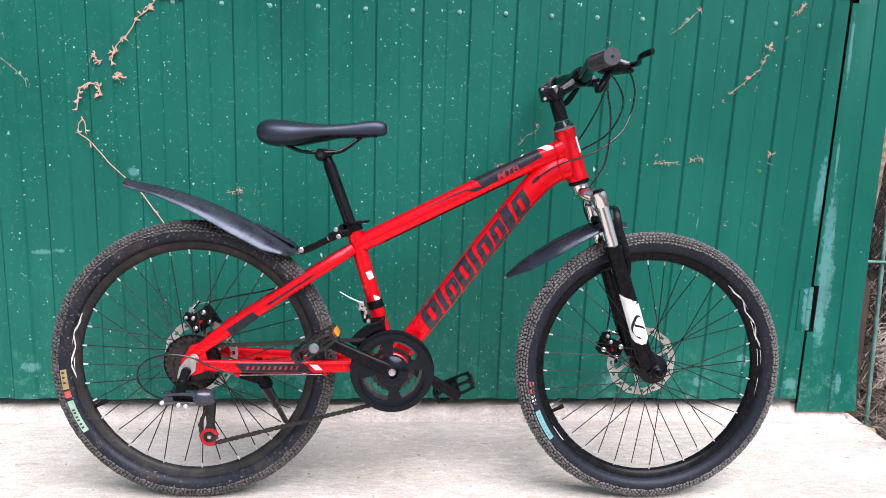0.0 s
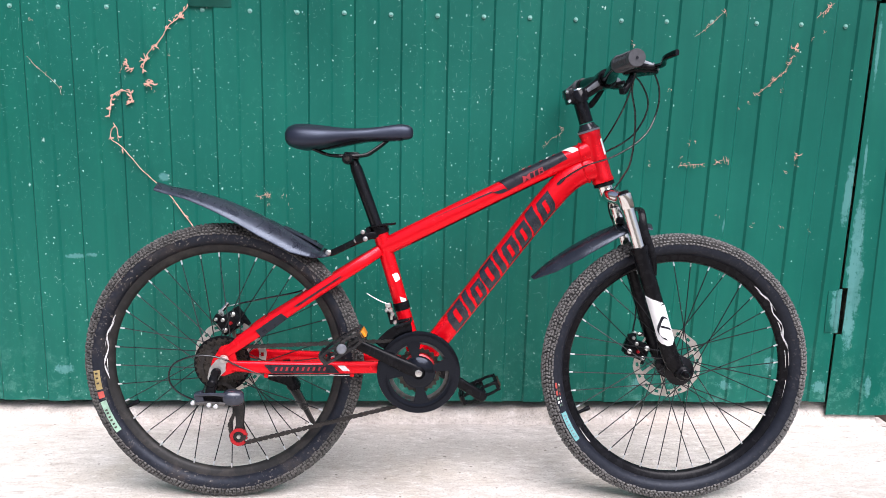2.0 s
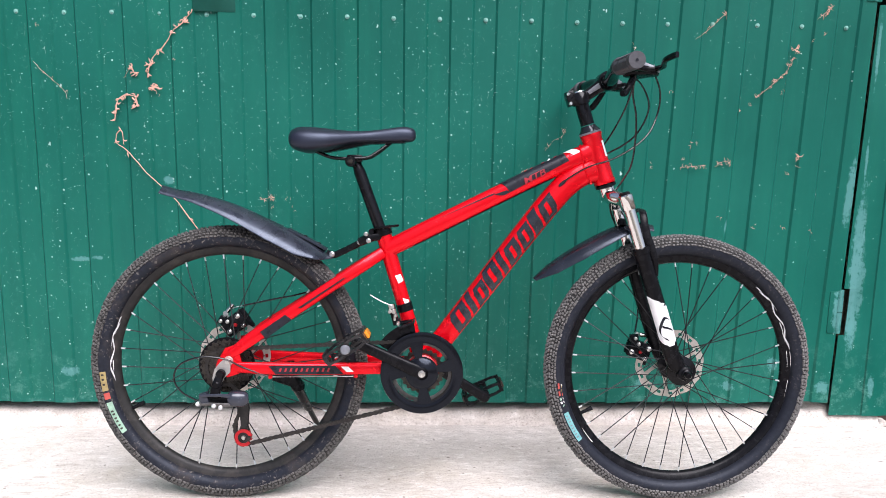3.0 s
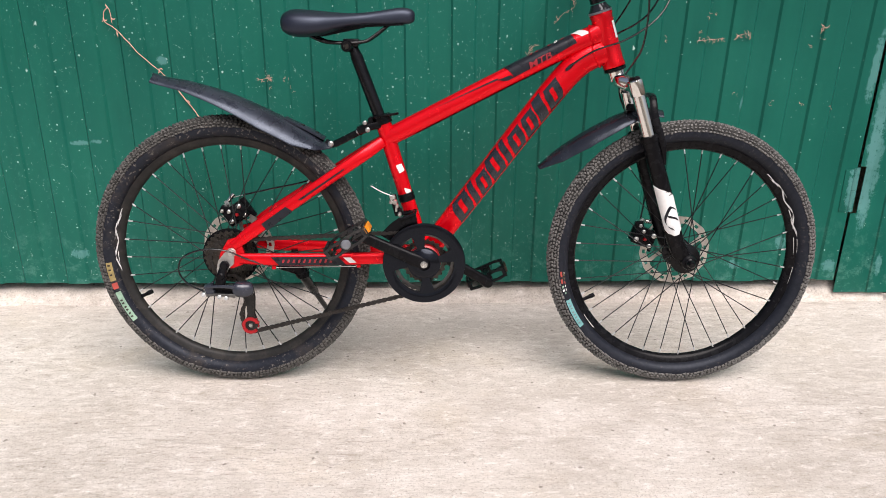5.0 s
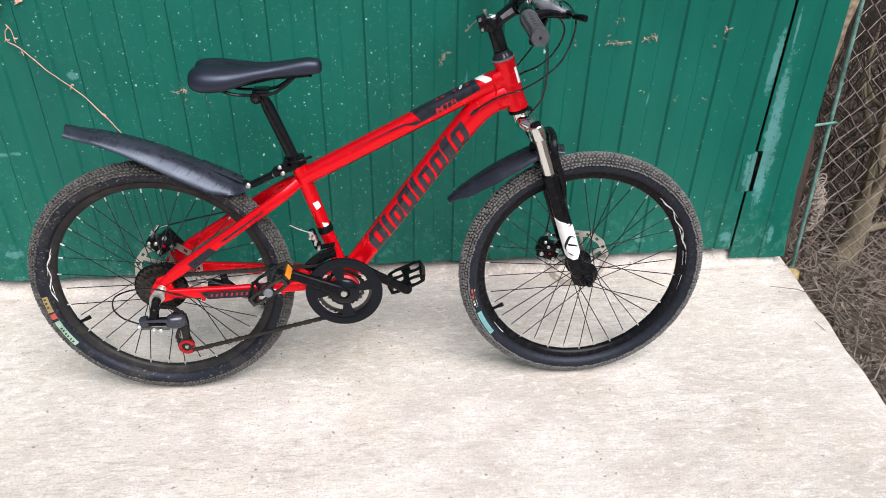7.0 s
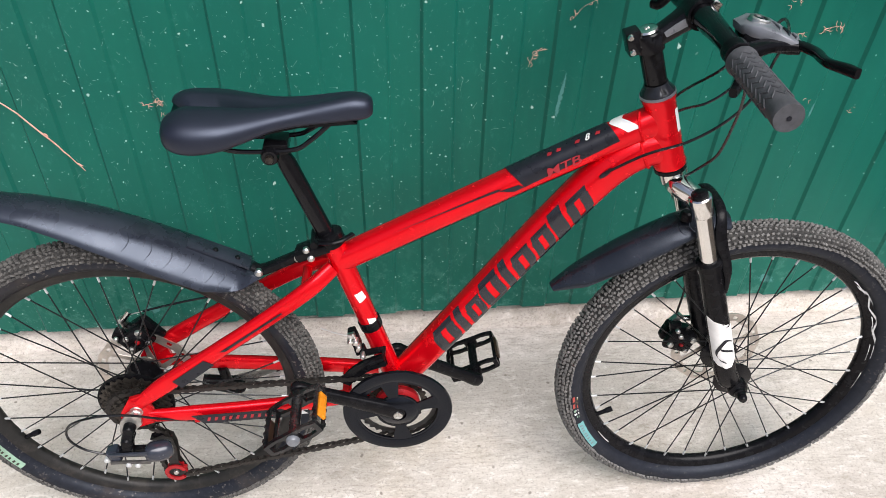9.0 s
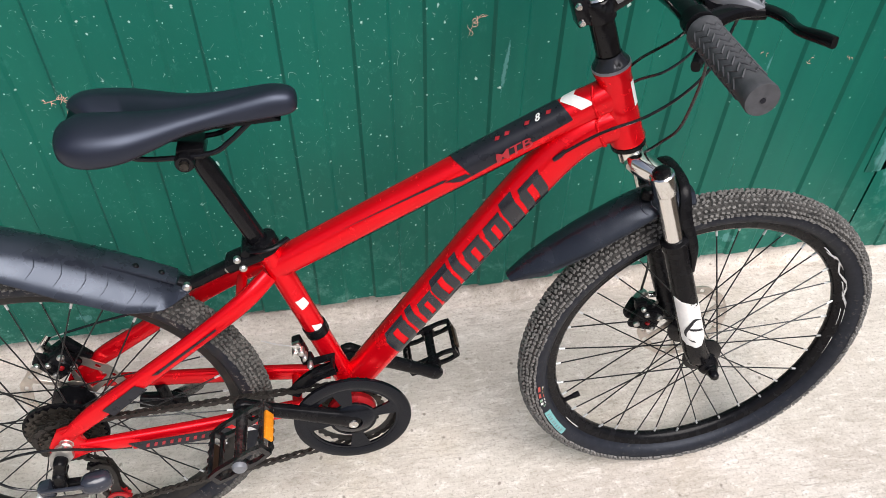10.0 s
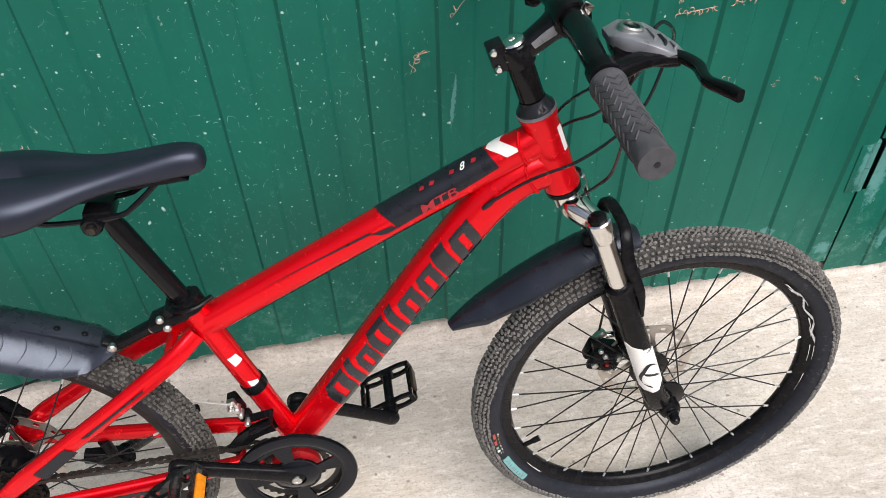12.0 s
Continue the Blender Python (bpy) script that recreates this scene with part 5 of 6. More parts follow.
HB += [(x, -y, z) for x, y, z in reversed(HB)]
sweep(bm, glide(HB, 6), [0.0111, 0.0111, 0.0125, 0.0150, 0.0158, 0.0158, 0.0150, 0.0125, 0.0111, 0.0111], seg=18)
bar = part("handlebar", bm, BLACK_METAL, bike, "black riser handlebar", STEER)


def bar_side(s):
    """Grip, brake lever and shifter on one half of the bar; s is -1 for the right-hand half."""
    q0, q1 = Vector((0.3852, s * 0.178, 0.9540)), Vector((0.3835, s * 0.3065, 0.9468))
    d = (q1 - q0).normalized()
    side = Vector((1, 0, 0))
    up = d.cross(side).normalized() * s * -1
    bm = bmesh.new()
    prof = [(0.0, 0.0150), (0.002, 0.0175), (0.006, 0.0180), (0.010, 0.0160), (0.112, 0.0155), (0.118, 0.0160), (0.126, 0.0165), (0.1282, 0.0158), (0.1285, 0.004)]
    sweep(bm, [q0 + d * p[0] for p in prof], [p[1] for p in prof], seg=24)
    g = part("grip", bm, GRIP, bar, "grey rubber handlebar grip with a zigzag tread")
    bm = bmesh.new()
    for k in range(9):
        base = 0.016 + 0.0108 * k
        ring = []
        for j in range(32):
            w = 2 * math.pi * j / 32
            zig = 0.0040 * (abs((j % 4) - 2) - 1)
            ring.append(q0 + d * (base + zig) + (side * math.cos(w) + up * math.sin(w)) * 0.0157)
        sweep(bm, ring, 0.0011, seg=5, loop=True)
    part("grip_tread", bm, GRIP, g)
    bm = bmesh.new()
    lathe(bm, [(0.0, 0.0), (0.0028, 0.0), (0.0028, 0.0004), (0.0, 0.0004)], 10, closed=False, axis="z")
    part("vent_hole", bm, DECAL, g, m=Matrix.Translation(q0 + d * 0.1288) @ d.to_track_quat("Z", "Y").to_matrix().to_4x4())
    # brake bracket and lever
    bm = bmesh.new()
    c = Vector((0.3760, s * 0.160, 0.9580))
    sweep(bm, [c - d * 0.009, c - d * 0.008, c + d * 0.008, c + d * 0.009], [0.0135, 0.0155, 0.0155, 0.0135], seg=18)
    sweep(bm, glide([c + Vector((0.008, 0, -0.002)), Vector((0.412, s * 0.150, 0.960)), Vector((0.436, s * 0.142, 0.958)), Vector((0.456, s * 0.146, 0.957))], 4), [0.009, 0.007, 0.0065, 0.005], [0.011, 0.010, 0.010, 0.007], 3.4, 14)
    lev = part("brake_lever", bm, BLACK, bar, "black brake lever with its bracket", Matrix.Translation((0.0115, 0, -0.003)))
    bm = bmesh.new()
    sweep(bm, glide([(0.446, s * 0.132, 0.958), (0.458, s * 0.150, 0.959), (0.463, s * 0.172, 0.960), (0.457, s * 0.196, 0.963), (0.454, s * 0.216, 0.966), (0.460, s * 0.238, 0.969), (0.464, s * 0.253, 0.9700)], 6), [0.0045, 0.0050, 0.0048, 0.0046, 0.0050, 0.0060, 0.0058], [0.006, 0.0065, 0.0060, 0.0050, 0.0050, 0.0050, 0.0040], 3.4, 14)
    part("blade", bm, BLACK_METAL, lev)
    # shifter pod
    bm = bmesh.new()
    rows = ((0.390, 0.013, 0.008, 0.966), (0.397, 0.021, 0.0115, 0.968), (0.412, 0.026, 0.0115, 0.9665), (0.427, 0.023, 0.0080, 0.965), (0.442, 0.016, 0.0055, 0.962), (0.451, 0.007, 0.003, 0.960))
    pts = [Vector((x, s * (0.104 + 0.66 * max(0, x - 0.396)), z - 0.004)) for x, w, h, z in rows]
    sweep(bm, pts, [r[2] for r in rows], [r[1] for r in rows], 4.5, 20, side=(0, 1, 0))
    pod = part("shifter", bm, BLACK, bar, "black gear shifter pod with a grey hood", Matrix.Translation((0.0230, 0, -0.010)))
    bm = bmesh.new()
    hood = ((0.386, 0.012, 0.005, 0.974), (0.396, 0.021, 0.008, 0.976), (0.412, 0.026, 0.009, 0.975), (0.428, 0.025, 0.007, 0.971), (0.442, 0.019, 0.005, 0.966), (0.452, 0.008, 0.003, 0.962))
    sweep(bm, [Vector((x, s * (0.102 + 0.72 * max(0, x - 0.396)), z)) for x, w, h, z in hood], [r[2] for r in hood], [r[1] for r in hood], 5.5, 20, side=(0, 1, 0))
    part("hood", bm, GREY_PLASTIC, pod, "light grey plastic hood")
    tilt = Matrix.Translation((0.407, s * 0.112, 0.9845)) @ Matrix.Rotation(radians(12), 4, "Y")
    bm = bmesh.new()
    lathe(bm, [(0.0085, 0.0010), (0.0085, 0.0030), (0.0110, 0.0034), (0.0128, 0.0020), (0.0132, -0.0030)], 24, closed=False, axis="z")
    part("window_ring", bm, STEEL, pod, "bright ring round the gear window", tilt)
    bm = bmesh.new()
    lathe(bm, [(0.0, 0.0022), (0.006, 0.0020), (0.0088, 0.0012)], 20, closed=False, axis="z")
    part("gear_window", bm, GUARD, pod, m=tilt)
    # raised facets of the hood, towards the lever
    for k in range(3):
        x = 0.424 + 0.009 * k
        y, z, w = s * (0.102 + 0.72 * (x - 0.396)), 0.9795 - 0.0040 * k, 0.019 - 0.004 * k
        bm = bmesh.new()
        sweep(bm, [(x - 0.004, y - w, z - 0.0030), (x + 0.001, y - w * 0.5, z + 0.0008), (x + 0.001, y + w * 0.5, z + 0.0008), (x - 0.004, y + w, z - 0.0030)], [0.0022, 0.0028, 0.0028, 0.0022], 0.0014, 4, seg=8)
        part("hood_facet", bm, DARK_PLASTIC if k == 1 else GREY_PLASTIC, pod)
    bm = bmesh.new()
    sweep(bm, glide([(0.405, s * 0.128, 0.952), (0.392, s * 0.138, 0.930), (0.382, s * 0.146, 0.916), (0.374, s * 0.156, 0.914)], 4), [0.005, 0.006, 0.007, 0.006], [0.007, 0.007, 0.006, 0.005], 3, 12)
    part("thumb_lever", bm, BLACK, pod)
    bm = bmesh.new()
    rod(bm, (0.430, s * 0.100, 0.962), (0.444, s * 0.082, 0.964), 0.0045, 10)
    part("barrel_adjuster", bm, BLACK, pod)


bar_side(-1), bar_side(1)


def cable(name, pts, r=0.0020, mat=None, label="", m=None, steps=8):
    bm = bmesh.new()
    sweep(bm, glide(pts, steps), r, seg=8)
    return part(name, bm, mat or CABLE, bike, label, m)


cable("cable", [(0.449, -0.110, 0.962), (0.471, -0.090, 0.968), (0.496, -0.060, 0.948), (0.514, -0.030, 0.919), (0.516, -0.010, 0.881), (0.496, -0.020, 0.837), (0.461, -0.030, 0.804), (0.412, -0.034, 0.776), (0.357, -0.032, 0.757), (0.304, -0.025, 0.724)], label="black gear cable housing")
cable("cable", [(0.434, -0.100, 0.947), (0.464, -0.060, 0.935), (0.492, -0.020, 0.904), (0.494, 0.0, 0.872), (0.475, 0.010, 0.834), (0.448, 0.015, 0.810), (0.418, 0.030, 0.792), (0.380, 0.031, 0.768), (0.320, 0.027, 0.728)])
cable("cable", [(0.430, -0.140, 0.945), (0.434, -0.110, 0.909), (0.447, -0.090, 0.867), (0.453, -0.070, 0.821), (0.451, -0.050, 0.765), (0.440, -0.030, 0.733), (0.424, -0.005, 0.698), (0.432, 0.046, 0.655), (0.480, 0.070, 0.560), (0.508, 0.074, 0.440), (0.502, 0.066, 0.372)])
cable("cable", [(0.439, -0.120, 0.954), (0.442, -0.070, 0.922), (0.434, -0.030, 0.877), (0.414, 0.030, 0.820), (0.380, 0.032, 0.780), (0.33, 0.026, 0.755), (0.20, 0.025, 0.690), (0.0, 0.023, 0.592), (-0.09, 0.030, 0.548)])
cable("cable", [(-0.09, 0.032, 0.545), (-0.16, 0.050, 0.505), (-0.27, 0.063, 0.462), (-0.35, 0.064, 0.444), (-0.405, 0.062, 0.432), (-0.418, 0.061, 0.429)])
cable("cable", [(-0.418, 0.061, 0.429), (-0.442, 0.060, 0.422), (-0.466, 0.058, 0.404)], 0.0011, WIRE, "bare brake wire at the caliper")
cable("cable", [(-0.150, -0.046, 0.291), (-0.26, -0.055, 0.2915), (-0.325, -0.060, 0.2915)], 0.0009, WIRE, "bare gear wire along the chainstay")
cable("cable", [(-0.335, -0.062, 0.2935), (-0.385, -0.074, 0.315), (-0.425, -0.084, 0.336), (-0.475, -0.088, 0.340), (-0.520, -0.086, 0.322), (-0.532, -0.084, 0.290), (-0.515, -0.084, 0.262), (-0.480, -0.082, 0.242)], label="looped rear gear cable housing")
# dark grommet where the cable enters the frame
bm = bmesh.new()
sweep(bm, [(0.314, -0.0215, 0.729), (0.309, -0.0235, 0.7245), (0.303, -0.0235, 0.7195), (0.299, -0.0225, 0.716)], [0.002, 0.0038, 0.0038, 0.002], 0.003, seg=10)
part("cable_port", bm, DECAL, frame_ob)

# ---- drive train ----
BB = Vector((0.001, 0, 0.3060))
WORN = plain("worn_ring_steel", (0.12, 0.115, 0.11), 0.4, 0.8, 0.3, 90)


def gear(bm, centre, r, teeth, y, thick, hole=None, slot=0, tooth=0.0035):
    out = []
    for k in range(teeth):
        for f, rr in ((0.0, r - tooth), (0.28, r), (0.5, r), (0.78, r - tooth)):
            w = 2 * math.pi * (k + f) / teeth
            out.append((centre.x + rr * math.cos(w), centre.z + rr * math.sin(w)))
    plate(bm, out, [ring2(centre.x, centre.z, hole or r * 0.6, 24)], y, y + thick, slot)


bm = bmesh.new()
lathe(bm, [(0.008, -0.074), (0.016, -0.074), (0.020, -0.070), (0.020, -0.030), (0.008, -0.030)], 24, BB)
openings = [sector(0.036, 0.066, 28, 88, 10, BB.x, BB.z), sector(0.036, 0.066, -70, 4, 10, BB.x, BB.z), sector(0.036, 0.066, 194, 262, 10, BB.x, BB.z), sector(0.036, 0.064, 114, 144, 6, BB.x, BB.z)]
plate(bm, ring2(BB.x, BB.z, 0.0895, 64), openings, -0.0735, -0.0700)
lathe(bm, [(0.0700, -0.0740), (0.078, -0.0765), (0.0895, -0.0745), (0.0905, -0.0715), (0.0895, -0.0685), (0.070, -0.0695)], 64, BB)
lathe(bm, [(0.014, -0.0740), (0.014, -0.0805), (0.028, -0.0775), (0.033, -0.0737)], 32, BB, closed=False)
crank = part("crankset", bm, GUARD, bike, "black crankset with a plastic chain guard")
for r, teeth, y, mat in ((0.0862, 42, -0.0665, COG), (0.0700, 34, -0.0590, WORN), (0.0500, 24, -0.0515, COG)):
    bm = bmesh.new()
    gear(bm, BB, r, teeth, y, 0.0022, r - 0.011)
    part("chainring", bm, mat, crank, "toothed steel chainring")
bm = bmesh.new()
lathe(bm, [(0.020, -0.068), (0.037, -0.058), (0.037, -0.049), (0.020, -0.049)], 32, BB)
part("spider", bm, RED_METAL, crank)
bm = bmesh.new()
lathe(bm, [(0.018, 0.032), (0.023, 0.032), (0.024, 0.036), (0.024, 0.046), (0.012, 0.050), (0.008, 0.066)], 24, BB, closed=False)
part("bottom_bracket_cup", bm, BLACK, crank)
for s, end, tilt in ((-1, Vector((-0.154, -0.084, 0.3800)), 33), (1, Vector((0.150, 0.084, 0.2120)), 24)):
    a = Vector((BB.x, s * 0.071, BB.z))
    bm = bmesh.new()
    line = [a + (a - end).normalized() * 0.014, a + (a - end).normalized() * 0.008, a, a.lerp(end, 0.2), a.lerp(end, 0.5), a.lerp(end, 0.85), end, end + (end - a).normalized() * 0.009, end + (end - a).normalized() * 0.0125]
    sweep(bm, line, [0.008, 0.014, 0.0175, 0.0145, 0.0125, 0.0120, 0.0140, 0.011, 0.006], [0.007, 0.010, 0.0110, 0.0095, 0.0080, 0.0080, 0.0090, 0.008, 0.005], 2.8, 18, side=(0, 1, 0))
    arm = part("crank_arm", bm, BLACK, crank, "scuffed black crank arm")
    bm = bmesh.new()
    lathe(bm, [(0.0, s * 0.0835), (0.0035, s * 0.0835), (0.004, s * 0.0845), (0.0075, s * 0.084), (0.0085, s * 0.080)], 14, BB, closed=False)
    part("crank_bolt", bm, STEEL, arm)
    # pedal: a cage round its spindle
    m = Matrix.Translation((end.x, s * 0.100, end.z)) @ Matrix.Rotation(radians(-tilt), 4, "Y")
    bm = bmesh.new()
    rod(bm, (0, -s * 0.014, 0), (0, s * 0.090, 0), 0.0085, 14)
    lathe(bm, [(0.0, s * 0.0), (0.014, s * 0.0), (0.014, s * 0.006), (0.009, s * 0.010)], 16, closed=False)
    for x in (-0.046, 0.046):
        for z in (-0.0095, 0.0095):
            box(bm, (x, s * 0.046, z), (0.006, 0.072, 0.005), bevel=0.0015)
        for k in range(5):
            for z in (-0.012, 0.012):
                box(bm, (x, s * (0.018 + 0.014 * k), z), (0.005, 0.007, 0.005), bevel=0.001)
    for y in (0.010, 0.084):
        hole = lambda d: [(d * 0.012, -0.007), (d * 0.024, -0.0085), (d * 0.040, -0.006), (d * 0.040, 0.006), (d * 0.024, 0.0085), (d * 0.012, 0.007)]
        plate(bm, [(-0.048, -0.010), (-0.030, -0.0135), (0.030, -0.0135), (0.048, -0.010), (0.048, 0.010), (0.030, 0.0135), (-0.030, 0.0135), (-0.048, 0.010)], [hole(-1), hole(1)], s * y - 0.0035, s * y + 0.0035)
    ped = part("pedal", bm, BLACK if s > 0 else PEDAL, crank, "black cage pedal with amber reflectors", m)
    bm = bmesh.new()
    lathe(bm, [(0.0, s * 0.0945), (0.008, s * 0.0935), (0.0105, s * 0.090), (0.0105, s * 0.084)], 16, closed=False)
    part("end_cap", bm, GREY_PLASTIC, ped)
    for x in (-0.0505, 0.0505):
        bm = bmesh.new()
        box(bm, (x, s * 0.047, 0), (0.005, 0.046, 0.015), bevel=0.0015)
        part("reflector", bm, ORANGE if s < 0 < x else DULL_AMBER, ped, "amber pedal reflector" if s < 0 < x else "dirty amber pedal reflector")

# cassette
bm = bmesh.new()
for k, (r, teeth) in enumerate(((0.0575, 28), (0.050, 24), (0.045, 22), (0.041, 20), (0.037, 18), (0.033, 16), (0.029, 14))):
    gear(bm, Vector((0, 0, 0)), r, teeth, -0.0315 - 0.0043 * k - 0.0018, 0.0018, 0.017, tooth=0.004)
lathe(bm, [(0.017, -0.0605), (0.021, -0.0605), (0.021, -0.028), (0.017, -0.028)], 20)
part("cassette", bm, COG, rear_wheel, "oily seven-speed cog stack")
bm = bmesh.new()
lathe(bm, [(0.058, -0.0290), (0.061, -0.0285), (0.061, -0.0265), (0.036, -0.0250), (0.036, -0.0265)], 40)
part("spoke_guard", bm, BLACK, rear_wheel)
for s in (-1, 1):
    bm = bmesh.new()
    lathe(bm, [(0.0, s * 0.086), (0.0045, s * 0.086), (0.005, s * 0.084), (0.005, s * 0.078), (0.0085, s * 0.078), (0.0090, s * 0.0735), (0.0105, s * 0.0735), (0.0105, s * 0.069)], 12, closed=False)
    part("axle_nut", bm, STEEL if s < 0 else BLACK_METAL, rear_wheel, m=Matrix.Translation((0.013, 0.004 if s < 0 else 0.0, 0.018)))

# chain: side plates link by link along its run
UP, LOW = Vector((-0.405, 0, 0.232)), Vector((-0.3915, 0, 0.1520))


def arc(c, r, a0, a1, y, n=10):
    return [Vector((c.x + r * math.cos(radians(a0 + (a1 - a0) * k / n)), y, c.z + r * math.sin(radians(a0 + (a1 - a0) * k / n)))) for k in range(n + 1)]


run = arc(BB, 0.0690, 98, -95, -0.058, 20) + arc(LOW, 0.0185, -85, -190, -0.043, 8) + [Vector((-0.4135, -0.042, 0.180))] + arc(UP, 0.0180, -60, 60, -0.041, 6)[:-1] + arc(Vector((REAR.x, 0, REAR.z)), 0.0395, 285, 95, -0.048, 16)
run.append(run[0].copy())
dist = [0.0]
for p, q in zip(run, run[1:]):
    dist.append(dist[-1] + (q - p).length)
count = int(dist[-1] / 0.0127)
knots = [Vector([float(np.interp(dist[-1] * k / count, dist, [p[i] for p in run])) for i in range(3)]) for k in range(count)]
bm = bmesh.new()
for k in range(count):
    p, q = knots[k], knots[(k + 1) % count]
    d = (q - p).normalized()
    n = Vector((-d.z, 0, d.x))
    off = 0.0034 if k % 2 else 0.0022
    for sgn in (-1, 1):
        for y0 in (0.0,):
            ring = []
            for e, f in ((-0.0042, 0), (-0.002, 0.0038), (0.003, 0.0042), (0.00635, 0.0026), (0.0097, 0.0042), (0.0147, 0.0038), (0.0169, 0), (0.0147, -0.0038), (0.0097, -0.0042), (0.00635, -0.0026), (0.003, -0.0042), (-0.002, -0.0038)):
                ring.append(p + d * e + n * f)
            va = [bm.verts.new(v + Vector((0, sgn * off, 0))) for v in ring]
            vb = [bm.verts.new(v + Vector((0, sgn * (off + 0.0009), 0))) for v in ring]
            bm.faces.new(va), bm.faces.new(vb)
            for i in range(12):
                bm.faces.new((va[i], va[(i + 1) % 12], vb[(i + 1) % 12], vb[i]))
    rod(bm, p - Vector((0, 0.0042, 0)), p + Vector((0, 0.0042, 0)), 0.0024, 6)
tagged(part("chain", bm, CHAIN, bike, "dusty roller chain"), kind="stuff")

# rear derailleur
bm = bmesh.new()
plate(bm, [(-0.412, 0.330), (-0.422, 0.3355), (-0.434, 0.328), (-0.447, 0.312), (-0.452, 0.292), (-0.450, 0.276), (-0.434, 0.274), (-0.427, 0.292), (-0.414, 0.304)], [], -0.076, -0.070)
der = part("rear_derailleur", bm, plain("dull_steel", (0.42, 0.41, 0.39), 0.36, 0.8, 0.25, 60), bike, "rear derailleur with red jockey wheels")
bm = bmesh.new()
lathe(bm, [(0.0, -0.090), (0.0070, -0.090), (0.0095, -0.087), (0.0105, -0.072), (0.0105, -0.066)], 18, (-0.4330, 0, 0.3020), closed=False)
lathe(bm, [(0.0, -0.096), (0.0060, -0.096), (0.0090, -0.093), (0.0105, -0.078), (0.0105, -0.070)], 18, (-0.4400, 0, 0.2800), closed=False)
sweep(bm, glide([(-0.4330, -0.080, 0.302), (-0.4385, -0.084, 0.285), (-0.4420, -0.086, 0.266), (-0.4440, -0.086, 0.254)], 4), [0.0085, 0.0095, 0.0105, 0.010], [0.008, 0.009, 0.010, 0.010], 3, 14, side=(0, 1, 0))
part("knuckle", bm, BLACK, der)
SLATE = plain("slate_grey_plastic", (0.026, 0.030, 0.042), 0.20, 0.1, 0.2, 50, gloss=0.6, relief=0.02)
bm = bmesh.new()
sweep(bm, glide([(-0.414, -0.086, 0.250), (-0.408, -0.086, 0.250), (-0.396, -0.084, 0.249), (-0.384, -0.080, 0.2475), (-0.377, -0.077, 0.246), (-0.3745, -0.076, 0.246)], 4), [0.0125, 0.0165, 0.0178, 0.0172, 0.0125, 0.004], [0.012, 0.0150, 0.0160, 0.0150, 0.0115, 0.004], 2.4, 20, side=(0, 1, 0))
part("body", bm, SLATE, der, "slate-grey rounded derailleur body")
bm = bmesh.new()
box(bm, (-0.466, -0.086, 0.250), (0.020, 0.020, 0.026), Matrix.Rotation(radians(-14), 3, "Y"), 0.005)
part("cable_block", bm, SLATE, der)
bm = bmesh.new()
box(bm, (-0.436, -0.080, 0.2465), (0.050, 0.012, 0.020), bevel=0.004)
part("inner_link", bm, BLACK, der)
for z0, z1 in ((0.2595, 0.2600), (0.2410, 0.2400)):
    bm = bmesh.new()
    sweep(bm, [(-0.472, -0.0965, z0 - 0.002), (-0.452, -0.098, z0), (-0.430, -0.0985, z1), (-0.409, -0.097, z1 - 0.002)], [0.0030, 0.0034, 0.0036, 0.0046], 0.0024, 3, 10, side=(0, 1, 0))
    part("link", bm, WORN if z0 < 0.25 else SLATE, der)
for p in ((-0.480, -0.090, 0.2385), (-0.443, -0.100, 0.2370), (-0.429, -0.099, 0.2340)):
    bm = bmesh.new()
    lathe(bm, [(0.0, -0.004), (0.003, -0.004), (0.0048, -0.0025), (0.0048, 0.006)], 12, p, closed=False)
    part("bolt", bm, NIPPLE, der)
for y in (-0.0500, -0.0355):
    bm = bmesh.new()
    plate(bm, [(-0.418, 0.238), (-0.398, 0.246), (-0.384, 0.238), (-0.381, 0.215), (-0.384, 0.175), (-0.376, 0.150), (-0.386, 0.135), (-0.400, 0.136), (-0.407, 0.150), (-0.398, 0.180), (-0.400, 0.210)], [], y, y + 0.002)
    part("cage_plate", bm, DIRTY, der)
for c, mat, r in ((UP, BLACK, 0.0170), (LOW, RED_METAL, 0.0180)):
    bm = bmesh.new()
    gear(bm, c, r, 11, -0.0455, 0.006, 0.006, tooth=0.0035)
    jock = part("jockey_wheel", bm, mat, der, "red anodised jockey wheel" if mat is RED_METAL else "black jockey wheel")
    bm = bmesh.new()
    lathe(bm, [(0.0, -0.054), (0.004, -0.054), (0.005, -0.0525), (0.005, -0.045)], 12, c, closed=False)
    part("bolt", bm, STEEL, jock)
bm = bmesh.new()
plate(bm, sector(0.0125, 0.0195, 20, 320, 18, LOW.x, LOW.z), [], -0.0535, -0.0505)
part("jockey_cover", bm, RED_METAL, der)

# front derailleur
bm = bmesh.new()
t = Vector((-0.285, 0, 0.958)).normalized()
c = Vector((-0.0395, 0, 0.440))
sweep(bm, [c - t * 0.009, c - t * 0.008, c + t * 0.008, c + t * 0.009], [0.0175, 0.0185, 0.0185, 0.0175], seg=22)
fd = part("front_derailleur", bm, BLACK, bike, "front derailleur clamped to the seat tube")
bm = bmesh.new()
box(bm, (-0.064, -0.028, 0.432), (0.014, 0.018, 0.036), Matrix.Rotation(radians(-16), 3, "Y"), 0.003)
box(bm, (-0.056, -0.034, 0.412), (0.018, 0.014, 0.014), Matrix.Rotation(radians(-16), 3, "Y"), 0.003)
part("link", bm, BLACK, fd)
bm = bmesh.new()
